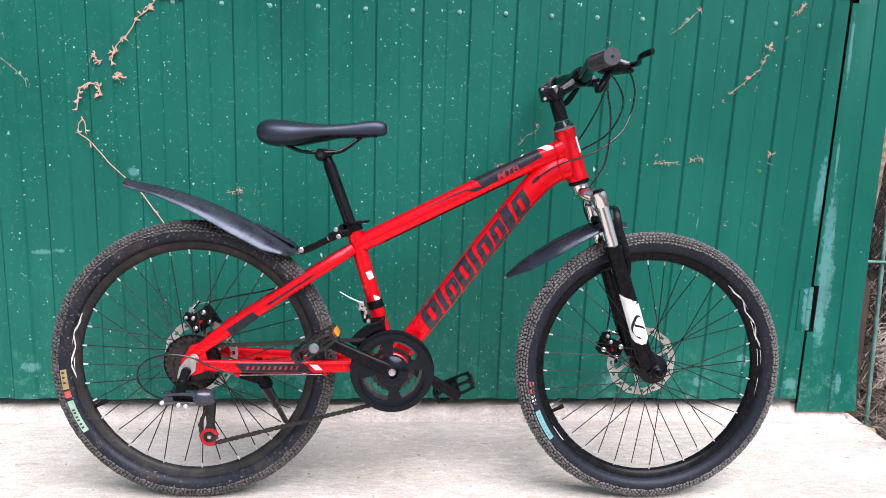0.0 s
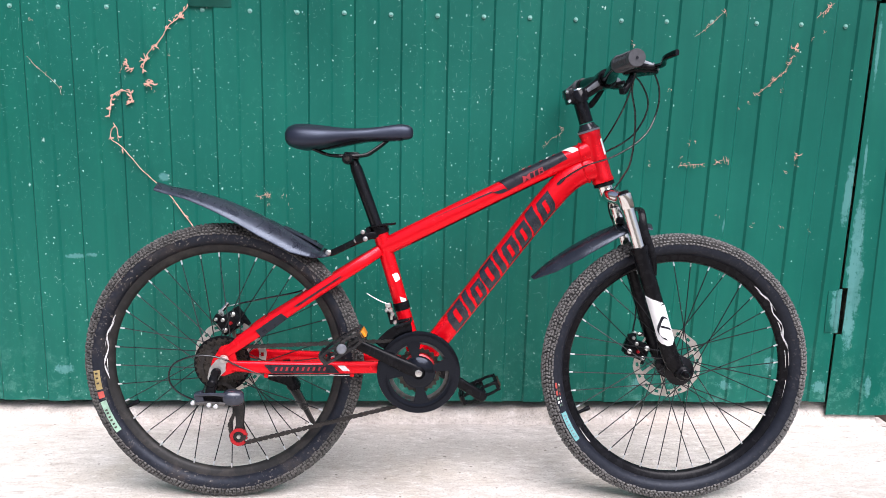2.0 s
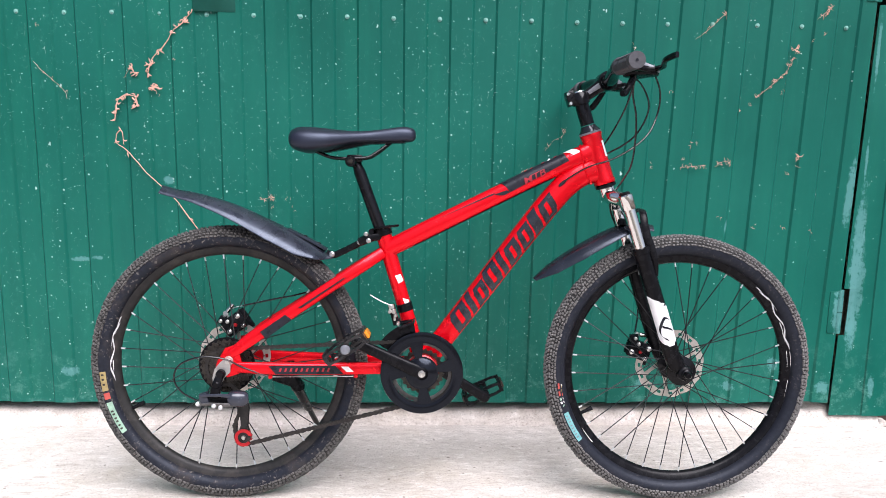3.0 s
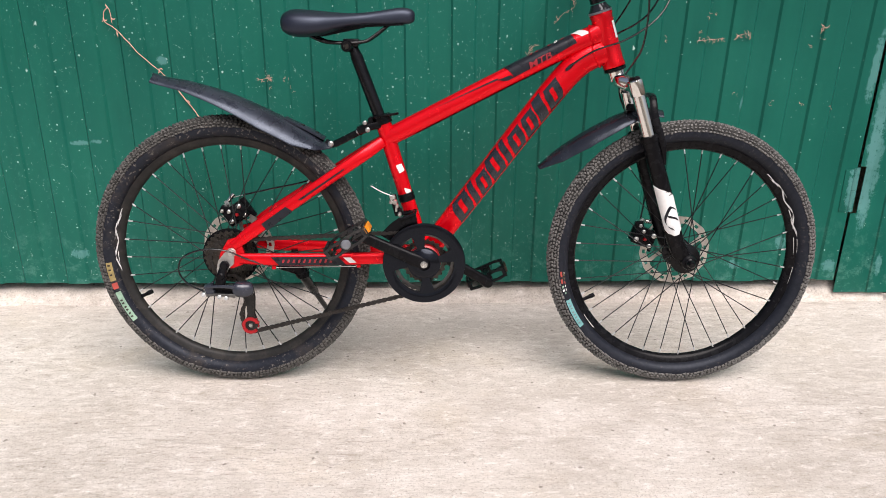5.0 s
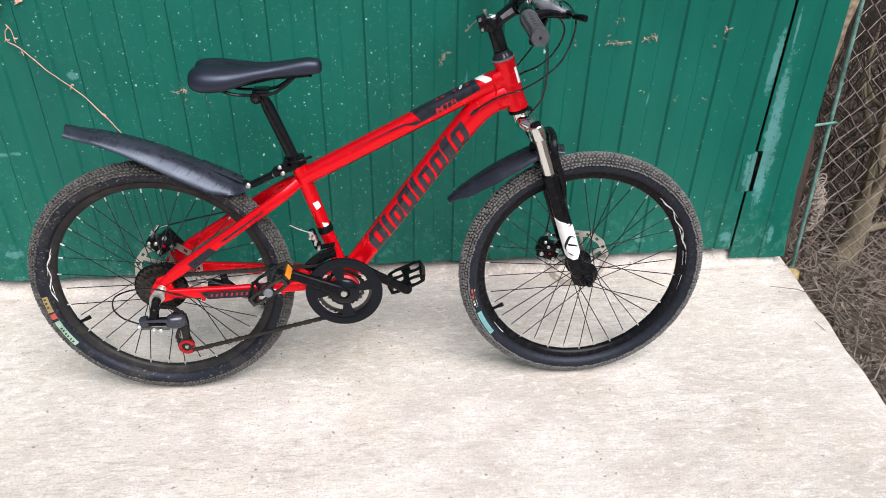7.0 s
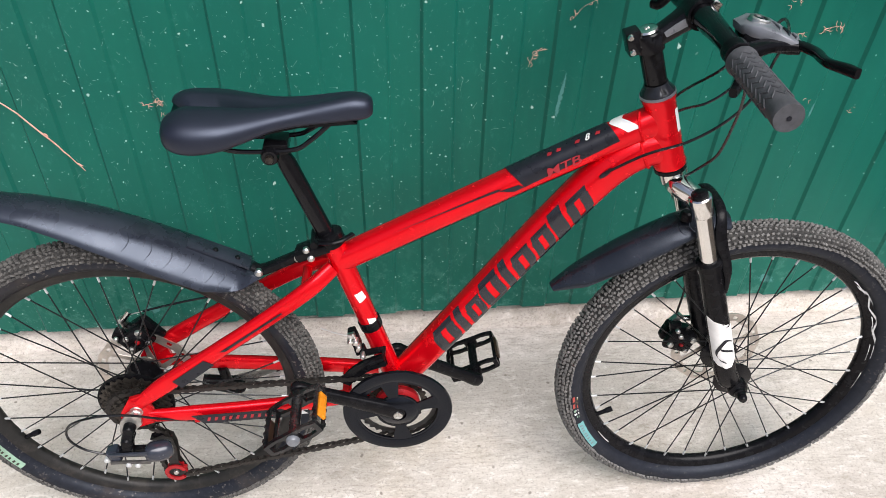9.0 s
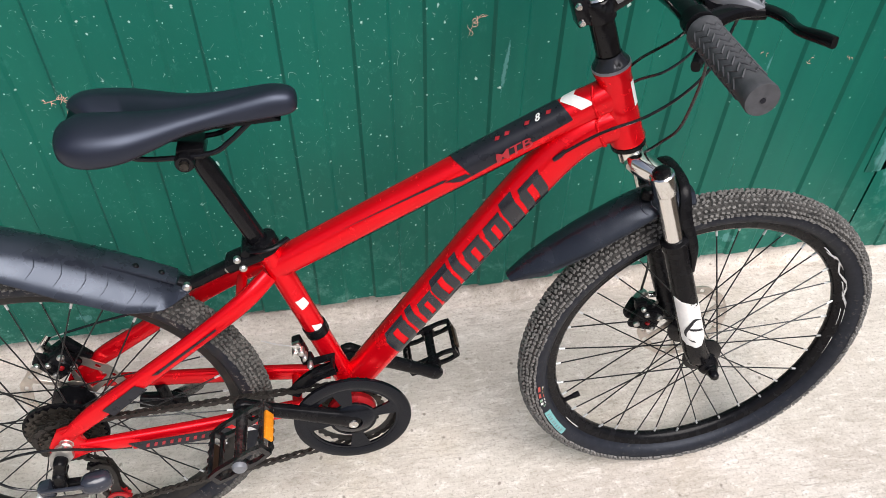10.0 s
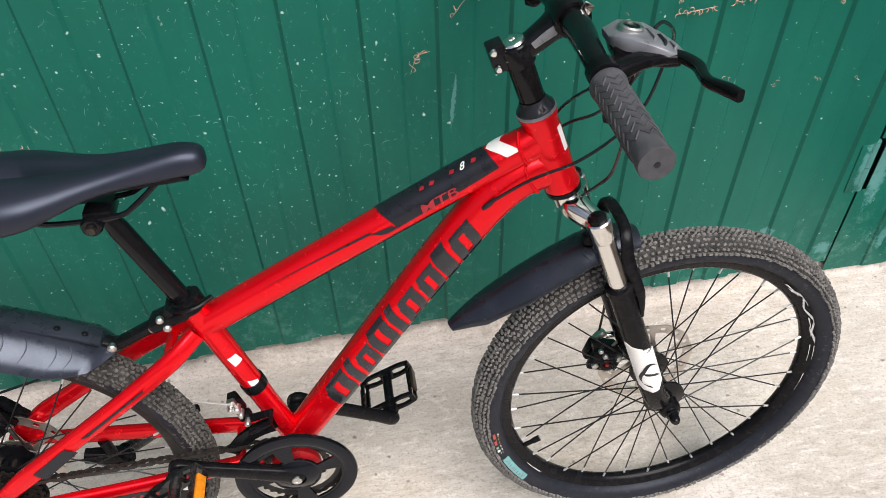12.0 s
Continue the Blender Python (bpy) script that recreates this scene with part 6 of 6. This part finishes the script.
box(bm, (-0.068, -0.038, 0.446), (0.012, 0.008, 0.010), Matrix.Rotation(radians(-16), 3, "Y"), 0.002), lathe(bm, [(0.0, -0.012), (0.004, -0.012), (0.0055, -0.010), (0.0055, 0.0)], 12, (-0.062, -0.036, 0.436), closed=False), box(bm, (-0.060, -0.042, 0.424), (0.005, 0.005, 0.018), bevel=0.001)
part("cable_anchor", bm, STEEL, fd)
for x, y, z in ((-0.058, -0.046, 0.428), (-0.071, -0.042, 0.436), (-0.052, -0.048, 0.410)):
    bm = bmesh.new()
    lathe(bm, [(0.0, -0.005), (0.003, -0.005), (0.0045, -0.003), (0.0045, 0.008)], 12, (x, y, z), closed=False)
    part("bolt", bm, STEEL, fd)
for y in (-0.0575, -0.0430):
    bm = bmesh.new()
    plate(bm, sector(0.0905, 0.1120, 100, 148, 12, BB.x, BB.z) if y < -0.05 else sector(0.080, 0.104, 100, 150, 12, BB.x, BB.z), [], y, y + 0.0018)
    part("cage_plate", bm, BLACK, fd)
bm = bmesh.new()
sweep(bm, [(-0.050, -0.0575, 0.402), (-0.020, -0.058, 0.413), (-0.018, -0.040, 0.416), (-0.048, -0.040, 0.410)], 0.004, 0.006, 3, 8)
part("cage_bridge", bm, BLACK, fd)
cable("cable", [(-0.066, -0.044, 0.449), (-0.090, -0.046, 0.459), (-0.114, -0.048, 0.473)], 0.0011, WIRE, "loose end of a bare gear wire")


# ---- disc brakes ----
def caliper(centre, m, turn):
    c = Vector(centre)
    place = m @ Matrix.Translation(c) @ Matrix.Rotation(radians(turn), 4, "Y")
    bm = bmesh.new()
    box(bm, (0, -0.012, 0), (0.052, 0.013, 0.040), bevel=0.005), box(bm, (0, 0.012, 0), (0.050, 0.020, 0.038), bevel=0.006), box(bm, (0, 0, 0.015), (0.044, 0.030, 0.013), bevel=0.003)
    lathe(bm, [(0.006, -0.0215), (0.012, -0.0215), (0.014, -0.019), (0.014, -0.016)], 18, (0.002, 0, -0.002), closed=False)
    box(bm, (-0.020, -0.006, 0.024), (0.020, 0.012, 0.016), Matrix.Rotation(radians(-25), 3, "Y"), 0.003)
    cal = part("brake_caliper", bm, BLACK, bike, "black disc brake caliper with bright bolts", place)
    for x, z, r in ((-0.017, -0.008, 0.0055), (0.017, -0.013, 0.0050), (-0.008, 0.014, 0.0046), (0.018, 0.012, 0.0056), (-0.020, 0.024, 0.0042)):
        bm = bmesh.new()
        lathe(bm, [(0.0, -0.0240), (r * 0.6, -0.0240), (r, -0.0225), (r, -0.0180)], 12, (x, 0, z), closed=False)
        part("bolt", bm, STEEL, cal)
    bm = bmesh.new()
    lathe(bm, [(0.0, -0.0235), (0.003, -0.0235), (0.0045, -0.0210), (0.0045, -0.0180)], 16, (0.002, 0, -0.002), closed=False)
    part("pad_adjuster", bm, RED_METAL, cal)
    bm = bmesh.new()
    box(bm, (-0.012, 0.016, 0.026), (0.012, 0.012, 0.024), Matrix.Rotation(radians(20), 3, "Y"), 0.003)
    part("actuator_arm", bm, STEEL, cal)
    bm = bmesh.new()
    rod(bm, (-0.004, 0.010, 0.034), (0.018, 0.010, 0.040), 0.0052, 12)
    part("barrel_adjuster", bm, CHROME, cal)
    bm = bmesh.new()
    box(bm, (0.026, 0.006, -0.004), (0.014, 0.012, 0.052), bevel=0.003)
    part("mount", bm, BLACK, cal)
    return cal


caliper((0.505, 0.048, 0.338), STEER, 20)
caliper((-0.430, 0.048, 0.390), Matrix(), -35)
cable("cable", [(-0.453, 0.058, 0.399), (-0.463, 0.056, 0.386), (-0.455, 0.054, 0.376)], 0.001, WIRE)

# ---- kickstand ----
FOOT = Vector((-0.262, 0.318, 0.0375))
k0 = Vector((-0.300, 0.056, 0.256))
bm = bmesh.new()
sweep(bm, [k0 + Vector((-0.045, 0, 0.010)), k0, k0 + Vector((0.010, 0.010, -0.018)), k0.lerp(FOOT, 0.12)], [0.012, 0.016, 0.016, 0.013], [0.010, 0.013, 0.013, 0.010], 3, 14, side=(0, 1, 0))
rod(bm, (-0.300, 0.052, 0.262), (-0.305, 0.052, 0.302), 0.009, 12)
ks = part("kickstand", bm, BLACK, bike, "black kickstand standing on the slab")
bm = bmesh.new()
sweep(bm, [k0.lerp(FOOT, 0.10), k0.lerp(FOOT, 0.45), k0.lerp(FOOT, 0.47)], [0.0125, 0.0105, 0.009], seg=14)
part("sleeve", bm, BLACK, ks)
bm = bmesh.new()
sweep(bm, [k0.lerp(FOOT, 0.46), FOOT.lerp(k0, 0.05)], 0.007, seg=12)
part("leg", bm, BLACK_METAL, ks)
bm = bmesh.new()
sweep(bm, glide([FOOT.lerp(k0, 0.08), FOOT + Vector((0, 0, 0.004)), FOOT + Vector((0.016, 0.012, -0.002))], 3), 0.008, 0.011, 3, 12)
part("foot", bm, BLACK, ks)


# ---- wear on the gate ----
# darker repainted rectangle and a small pale plate
DARK_GREEN = plain("fresh_green_paint", (0.0010, 0.060, 0.043), 0.35, 0.0, 0.25, 12)
bm = bmesh.new()
box(bm, (-0.531, WALL_Y - 0.0078, 1.195), (0.107, 0.0012, 0.160), bevel=0.0004)
part("repair_plate", bm, DARK_GREEN, gate, "dark green repainted sheet patch")
bm = bmesh.new()
box(bm, (-1.217, WALL_Y - 0.0095, 0.128), (0.022, 0.003, 0.046), Matrix.Rotation(radians(-4), 3, "Y"), 0.0008)
part("tag", bm, WHITE, gate, "small pale plate near the gate's corner")


# ---- dry creeper on the gate ----
CREEPER = plain("dry_creeper", (0.60, 0.34, 0.26), 0.8, 0.0, 0.3, 120)


def creeper(points, r, curls, seed, label, spray=0.0):
    rnd = random.Random(seed)
    line = [Vector((x, WALL_Y - 0.011 - 0.004 * abs(noise.noise(Vector((x * 20, z * 20, 1)))), z)) for x, z in points]
    bm = bmesh.new()
    path = glide(line, 6)
    path = [p + 0.0016 * noise.noise_vector(p * 160) * Vector((1, 0.3, 1)) for p in path]
    sweep(bm, path, [r * k for k in (0.22, 0.48, 0.28, 0.42, 0.24, 0.46, 0.20)], seg=6)
    ob = tagged(new("dry_creeper", finish(bm, "dry_creeper", CREEPER)), label, "dry creeper", "dry creeper stems on the gate")
    for k in range(curls * (1 if spray else 3)):
        p = path[rnd.randrange(len(path))] + Vector((rnd.uniform(-1, 1), 0, rnd.uniform(-1, 1))) * spray
        bm, pts, q, a = bmesh.new(), [], p.copy(), rnd.uniform(0, 6.28)
        turn = rnd.uniform(-0.9, 0.9)
        for j in range(6):
            pts.append(q.copy())
            q = q + Vector((math.cos(a), rnd.uniform(-0.15, 0.12), math.sin(a))) * rnd.uniform(0.002, 0.006) * (0.45 if spray else 0.6)
            a += turn + rnd.uniform(-0.4, 0.4)
        sweep(bm, glide(pts, 2), [r * 0.4, r * 0.55, r * 0.2], seg=5)
        part("tendril", bm, CREEPER, ob)
    return ob


LONG = "long thin orange dry creeper stem clinging to the gate"
BITS = "curled orange scrap of dry creeper on the gate"
creeper([(-0.560, 0.500), (-0.594, 0.556), (-0.652, 0.639), (-0.713, 0.696), (-0.765, 0.759), (-0.792, 0.779), (-0.792, 0.800), (-0.779, 0.812), (-0.774, 0.775)], 0.0034, 3, 1, LONG)
creeper([(-0.795, 0.835), (-0.789, 0.870), (-0.783, 0.890), (-0.765, 0.902), (-0.742, 0.900), (-0.735, 0.880), (-0.750, 0.868)], 0.0044, 7, 2, BITS)
creeper([(-0.705, 0.950), (-0.700, 0.975), (-0.688, 1.000), (-0.656, 1.033), (-0.634, 1.067), (-0.612, 1.085), (-0.590, 1.110)], 0.0034, 9, 3, LONG)
creeper([(-0.680, 0.920), (-0.690, 0.925), (-0.702, 0.918)], 0.0034, 4, 4, BITS)
creeper([(-0.735, 0.955), (-0.742, 0.965), (-0.745, 0.975)], 0.0034, 3, 5, BITS)
creeper([(-0.990, 0.985), (-0.971, 0.961), (-0.930, 0.925), (-0.915, 0.905), (-0.912, 0.890)], 0.0013, 1, 6, LONG)
creeper([(0.713, 1.069), (0.745, 1.092), (0.775, 1.122), (0.790, 1.134), (0.792, 1.120)], 0.0012, 3, 7, LONG)
creeper([(0.890, 0.925), (0.915, 0.945), (0.940, 0.968), (0.964, 0.993), (0.975, 1.020)], 0.0013, 9, 8, LONG)
creeper([(0.978, 1.045), (0.990, 1.052), (0.985, 1.040)], 0.0014, 4, 9, BITS)
creeper([(1.035, 1.125), (1.050, 1.140), (1.076, 1.163)], 0.0013, 4, 10, BITS)
creeper([(0.705, 0.735), (0.730, 0.738), (0.765, 0.741)], 0.0012, 5, 11, BITS)
creeper([(0.795, 0.745), (0.815, 0.752), (0.830, 0.750)], 0.0012, 4, 12, BITS)
creeper([(0.262, 0.690), (0.272, 0.715), (0.290, 0.725)], 0.0010, 3, 13, BITS)
creeper([(0.330, 0.775), (0.350, 0.800), (0.375, 0.815), (0.372, 0.830)], 0.0009, 3, 14, BITS)
creeper([(1.01, 0.765), (1.03, 0.770)], 0.0014, 2, 15, BITS)
creeper([(-0.425, 0.635), (-0.40, 0.640), (-0.39, 0.632)], 0.0012, 4, 16, BITS)

for k, (x, z) in enumerate(((0.93, 0.96), (0.96, 0.93), (0.87, 0.905), (0.845, 0.885), (1.03, 1.07), (1.055, 1.09), (0.72, 0.79), (0.735, 0.805), (0.70, 0.755), (0.62, 0.735), (1.01, 0.745), (0.985, 0.72), (0.82, 0.60), (0.90, 0.575), (1.07, 0.565), (0.985, 0.58), (-0.68, 0.90), (-0.755, 0.955), (-0.64, 0.995), (-0.97, 1.07), (-0.39, 0.62), (-0.36, 0.64), (-0.33, 0.605), (0.55, 1.05), (0.66, 0.93), (0.47, 0.93))):
    a = 2.4 * k
    creeper([(x, z), (x + 0.005 * math.cos(a), z + 0.004 * math.sin(a)), (x + 0.008 * math.cos(a + 0.8), z + 0.007 * math.sin(a + 0.8))], 0.0010, 1 + k % 2, 40 + k, BITS, 0.008)

# ---- fence and undergrowth past the slab ----
POST = plain("old_green_pipe", (0.10, 0.22, 0.18), 0.6, 0.1, 0.5, 40, (0.30, 0.36, 0.33), 0.7)
MESH_WIRE = plain("grey_fence_wire", (0.38, 0.31, 0.285), 0.6, 0.15, 0.3, 60, (0.30, 0.20, 0.14), 0.4)
bm = bmesh.new()
rod(bm, (1.436, 2.305, -0.15), (1.372, 2.298, 1.75), 0.0062, 12)
fence = new("wire_fence", finish(bm, "wire_fence", POST))
tagged(fence, "green pipe post with rusty chain-link mesh beside the gate", "fence")
bm = bmesh.new()
rod(bm, (1.336, 2.262, 0.470), (1.434, 2.298, 0.462), 0.0042, 10)
part("tie_rod", bm, POST, fence, "pale welded tie rod")
bm = bmesh.new()
CELL = 0.037
for k in range(50):
    x0 = 1.420 + CELL * k
    pts = []
    for j in range(50):
        z = -0.12 + CELL * j + 0.008 * noise.noise(Vector((k * 0.9, j * 1.1, 5)))
        x = x0 + (CELL * 0.5 if (j + k) % 2 else -CELL * 0.5) + 0.010 * noise.noise(Vector((k * 1.3, j * 0.9, 0))) + 0.012 * noise.noise(Vector((k * 0.3, j * 0.25, 7)))
        bulge = 0.03 * noise.noise(Vector((x * 1.4, 0, z * 1.4)))
        pts.append(Vector((x, 2.305 + 0.02 * (x - 1.4) + bulge + (0.0025 if (j + k) % 2 else -0.0025), z)))
    sweep(bm, pts, 0.0012, seg=4, cap=False)
tagged(part("wire_mesh", bm, MESH_WIRE, fence, "sagging rusty chain-link mesh"), kind="stuff")

BARK = wood("grey_bark", (0.10, 0.082, 0.050), (0.34, 0.285, 0.185), 26)
# standing twigs: the dense brush's shade is put into this dark colour
SHADED_BRUSH = wood("shaded_brush_twigs", (0.012, 0.009, 0.007), (0.070, 0.055, 0.042), 18)
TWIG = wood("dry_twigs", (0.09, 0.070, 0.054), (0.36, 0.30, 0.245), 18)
LEAF = wood("dead_leaves", (0.08, 0.062, 0.046), (0.38, 0.32, 0.265), 14)
for pts, r, sd in (([(1.61, 2.36, -0.16), (1.655, 2.385, -0.09), (1.695, 2.41, 0.0), (1.74, 2.48, 0.28), (1.81, 2.56, 0.70), (1.97, 2.70, 1.30), (2.05, 2.8, 1.9)], [0.048, 0.041, 0.037, 0.034, 0.032, 0.028, 0.022], 1),
                   ([(1.98, 2.50, -0.14), (2.02, 2.60, 0.25), (2.00, 2.74, 0.80), (2.10, 2.85, 1.60)], [0.045, 0.040, 0.034, 0.026], 2),
                   ([(1.50, 2.85, -0.14), (1.56, 2.90, 0.5), (1.50, 3.0, 1.2), (1.62, 3.1, 2.0)], [0.040, 0.036, 0.030, 0.022], 3)):
    bm = bmesh.new()
    line = glide(pts, 7)
    line = [p + 0.012 * noise.noise_vector(p * 6) for p in line]
    sweep(bm, line, r, seg=16)
    tree = tagged(new("tree_trunk", finish(bm, "tree_trunk", BARK, 60)), "bare grey-brown trunk of a shrub behind the fence", "tree trunk", "shrub trunks behind the fence")
    rnd = random.Random(sd)
    for j in range(7):
        i = rnd.randrange(len(line) // 3, len(line) - 2)
        q, d = line[i].copy(), Vector((rnd.uniform(-1, 1), rnd.uniform(-0.6, 0.5), rnd.uniform(0.2, 1))).normalized()
        limb = []
        for k in range(6):
            limb.append(q.copy())
            q += d * 0.12
            q.x, q.y = max(q.x, 1.46), max(q.y, 2.36)
            d = (d + Vector((rnd.uniform(-0.4, 0.4), rnd.uniform(-0.4, 0.4), rnd.uniform(-0.2, 0.4)))).normalized()
        bm = bmesh.new()
        sweep(bm, glide(limb, 3), [0.014, 0.010, 0.004], seg=7)
        part("limb", bm, BARK, tree)

# post end leaning behind the jamb
bm = bmesh.new()
line = [Vector((1.374, 2.322, -0.13)), Vector((1.374, 2.322, 0.15)), Vector((1.376, 2.325, 0.36)), Vector((1.380, 2.33, 0.44))]
sweep(bm, [p + 0.01 * noise.noise_vector(p * 9) for p in glide(line, 8)], [0.026, 0.026, 0.022, 0.010], [0.02, 0.022, 0.02, 0.010], 2.6, 12)
tagged(new("old_board", finish(bm, "old_board", wood("rotten_wood", (0.030, 0.020, 0.015), (0.10, 0.066, 0.048), 40))), "dark rotten board standing behind the jamb", "board")


def strewn(name, count, seed, place, length, thick, mat, label, category, droop=0.3, seg=3):
    """Loose bent twigs, one mesh of stuff."""
    rnd = random.Random(seed)
    verts, faces = [], []
    for _ in range(count):
        p, d = place(rnd)
        n, ln, r = seg, rnd.uniform(*length), rnd.uniform(*thick)
        ring = []
        for j in range(n + 1):
            s = (d.cross(Vector((0.3, 0.8, 0.5)))).normalized()
            t = d.cross(s)
            rr = r * (1 - 0.6 * j / n)
            base = len(verts)
            for k in range(4):
                a = math.pi / 2 * k
                verts.append(p + (s * math.cos(a) + t * math.sin(a)) * rr)
            if j:
                for k in range(4):
                    faces.append((base - 4 + k, base - 4 + (k + 1) % 4, base + (k + 1) % 4, base + k))
            p = p + d * ln / n
            if p.y > 2.2 and p.x < 1.43:
                p.x = 1.43
            d = (d + Vector((rnd.uniform(-1, 1), rnd.uniform(-1, 1), rnd.uniform(-1, 1))) * droop).normalized()
    me = bpy.data.meshes.new(name)
    me.from_pydata([tuple(v) for v in verts], [], faces)
    me.materials.append(mat)
    me.polygons.foreach_set("use_smooth", [True] * len(me.polygons))
    return tagged(new(name, me), label, category, kind="stuff")


def standing(rnd):
    p = Vector((rnd.uniform(1.44, 3.4), 2.42 + 1.3 * rnd.random() ** 1.2, rnd.uniform(-0.12, 0.55)))
    return p, Vector((rnd.uniform(-0.7, 0.7), rnd.uniform(-0.5, 0.5), rnd.uniform(0.1, 1))).normalized()


def lying(rnd):
    p = Vector((1.40 + 2.2 * rnd.random() ** 1.5, 2.75 - 2.0 * rnd.random() ** 1.4, rnd.uniform(-0.10, 0.0) if rnd.random() < 0.85 else rnd.uniform(0.0, 0.16)))
    if p.y < 1.9:
        p.z = rnd.uniform(-0.10, -0.04)
    return p, Vector((rnd.uniform(-1, 1), rnd.uniform(-1, 1), rnd.uniform(-0.15, 0.25))).normalized()


strewn("brushwood", 1500, 5, standing, (0.25, 0.8), (0.0011, 0.0040), SHADED_BRUSH, "tangle of dry bare twigs behind the fence", "brushwood", 0.55, 6)
strewn("fallen_twigs", 2200, 6, lying, (0.08, 0.35), (0.0008, 0.0028), TWIG, "fallen dry twigs on the soil by the slab", "twigs", 0.6, 4)
# dead leaves on the soil and caught in the brush
rnd = random.Random(8)
verts, faces = [], []
for _ in range(12000):
    if rnd.random() < 0.88:
        p = Vector((1.36 + 2.4 * rnd.random() ** 1.9, 2.7 - 2.9 * rnd.random() ** 1.35, rnd.uniform(-0.115, -0.065)))
        up = Vector((rnd.uniform(-0.9, 0.9), rnd.uniform(-0.9, 0.9), 1)).normalized()
    else:
        p = Vector((rnd.uniform(1.42, 3.4), rnd.uniform(2.45, 3.8), rnd.uniform(-0.1, 1.7)))
        up = Vector((rnd.uniform(-1, 1), rnd.uniform(-1, 1), rnd.uniform(-1, 1))).normalized()
    a = up.orthogonal().normalized()
    a = Matrix.Rotation(rnd.uniform(0, 6.28), 3, up) @ a
    b = up.cross(a)
    ln, w = rnd.uniform(0.006, 0.020), rnd.uniform(0.003, 0.008)
    i = len(verts)
    verts += [p - a * ln, p - b * w + up * 0.004, p + a * ln, p + b * w + up * 0.004, p - up * 0.003]
    faces += [(i, i + 1, i + 4), (i + 1, i + 2, i + 4), (i + 2, i + 3, i + 4), (i + 3, i, i + 4)]
me = bpy.data.meshes.new("leaf_litter")
me.from_pydata([tuple(v) for v in verts], [], faces)
me.materials.append(LEAF)
tagged(new("leaf_litter", me), "curled dead brown leaves on the soil and in the brush", "dead leaves", kind="stuff")
# lumps of old foam or stone at the slab's corner
LUMP = plain("yellowish_stone", (0.42, 0.32, 0.14), 0.9, 0.0, 0.4, 60)
for x, y, z, r in ((1.392, 2.235, -0.045, 0.026), (1.378, 2.190, -0.070, 0.022)):
    bm = bmesh.new()
    bmesh.ops.create_icosphere(bm, subdivisions=3, radius=r)
    for v in bm.verts:
        v.co *= 1 + 0.35 * noise.noise(v.co * 60 + Vector((x * 9, y, 0)))
    o = tagged(new("stone", finish(bm, "stone", LUMP, 70)), "small yellowish rough stone at the slab's edge", "stone", "stones at the slab's edge")
    o.location = (x, y, z)
# a wad of twisted pale wire caught in the mesh
bm, rnd = bmesh.new(), random.Random(12)
pts = []
for k in range(150):
    f = k / 149
    w = 1.25 * k
    r = 0.024 * (0.45 + 0.55 * math.sin(math.pi * (0.1 + 0.8 * f))) * rnd.uniform(0.35, 1.2)
    pts.append(Vector((1.470 + 0.010 * math.sin(f * 5) + r * math.cos(w), 2.333 + 0.5 * r * math.sin(w), 0.07 + 0.185 * f + 0.012 * math.sin(w + 0.7) + rnd.uniform(-0.010, 0.010))))
sweep(bm, glide(pts, 3), 0.0017, seg=5)
tagged(new("wire_coil", finish(bm, "wire_coil", plain("pale_twisted_wire", (0.36, 0.31, 0.26), 0.7, 0.1, 0.4, 80))), "wad of pale twisted wire caught in the mesh fence", "wire coil")
# plain boards added far behind the brush to close the view; shade painted in
bm = bmesh.new()
box(bm, (3.9, 4.6, 1.0), (5.2, 0.06, 2.4))
tagged(new("wall_far", finish(bm, "wall_far", wood("shade_dark_boards", (0.016, 0.013, 0.010), (0.045, 0.036, 0.028), 9))), "plain boards added far behind the brush, coloured dark for its deep shade", "board fence", kind="structure")
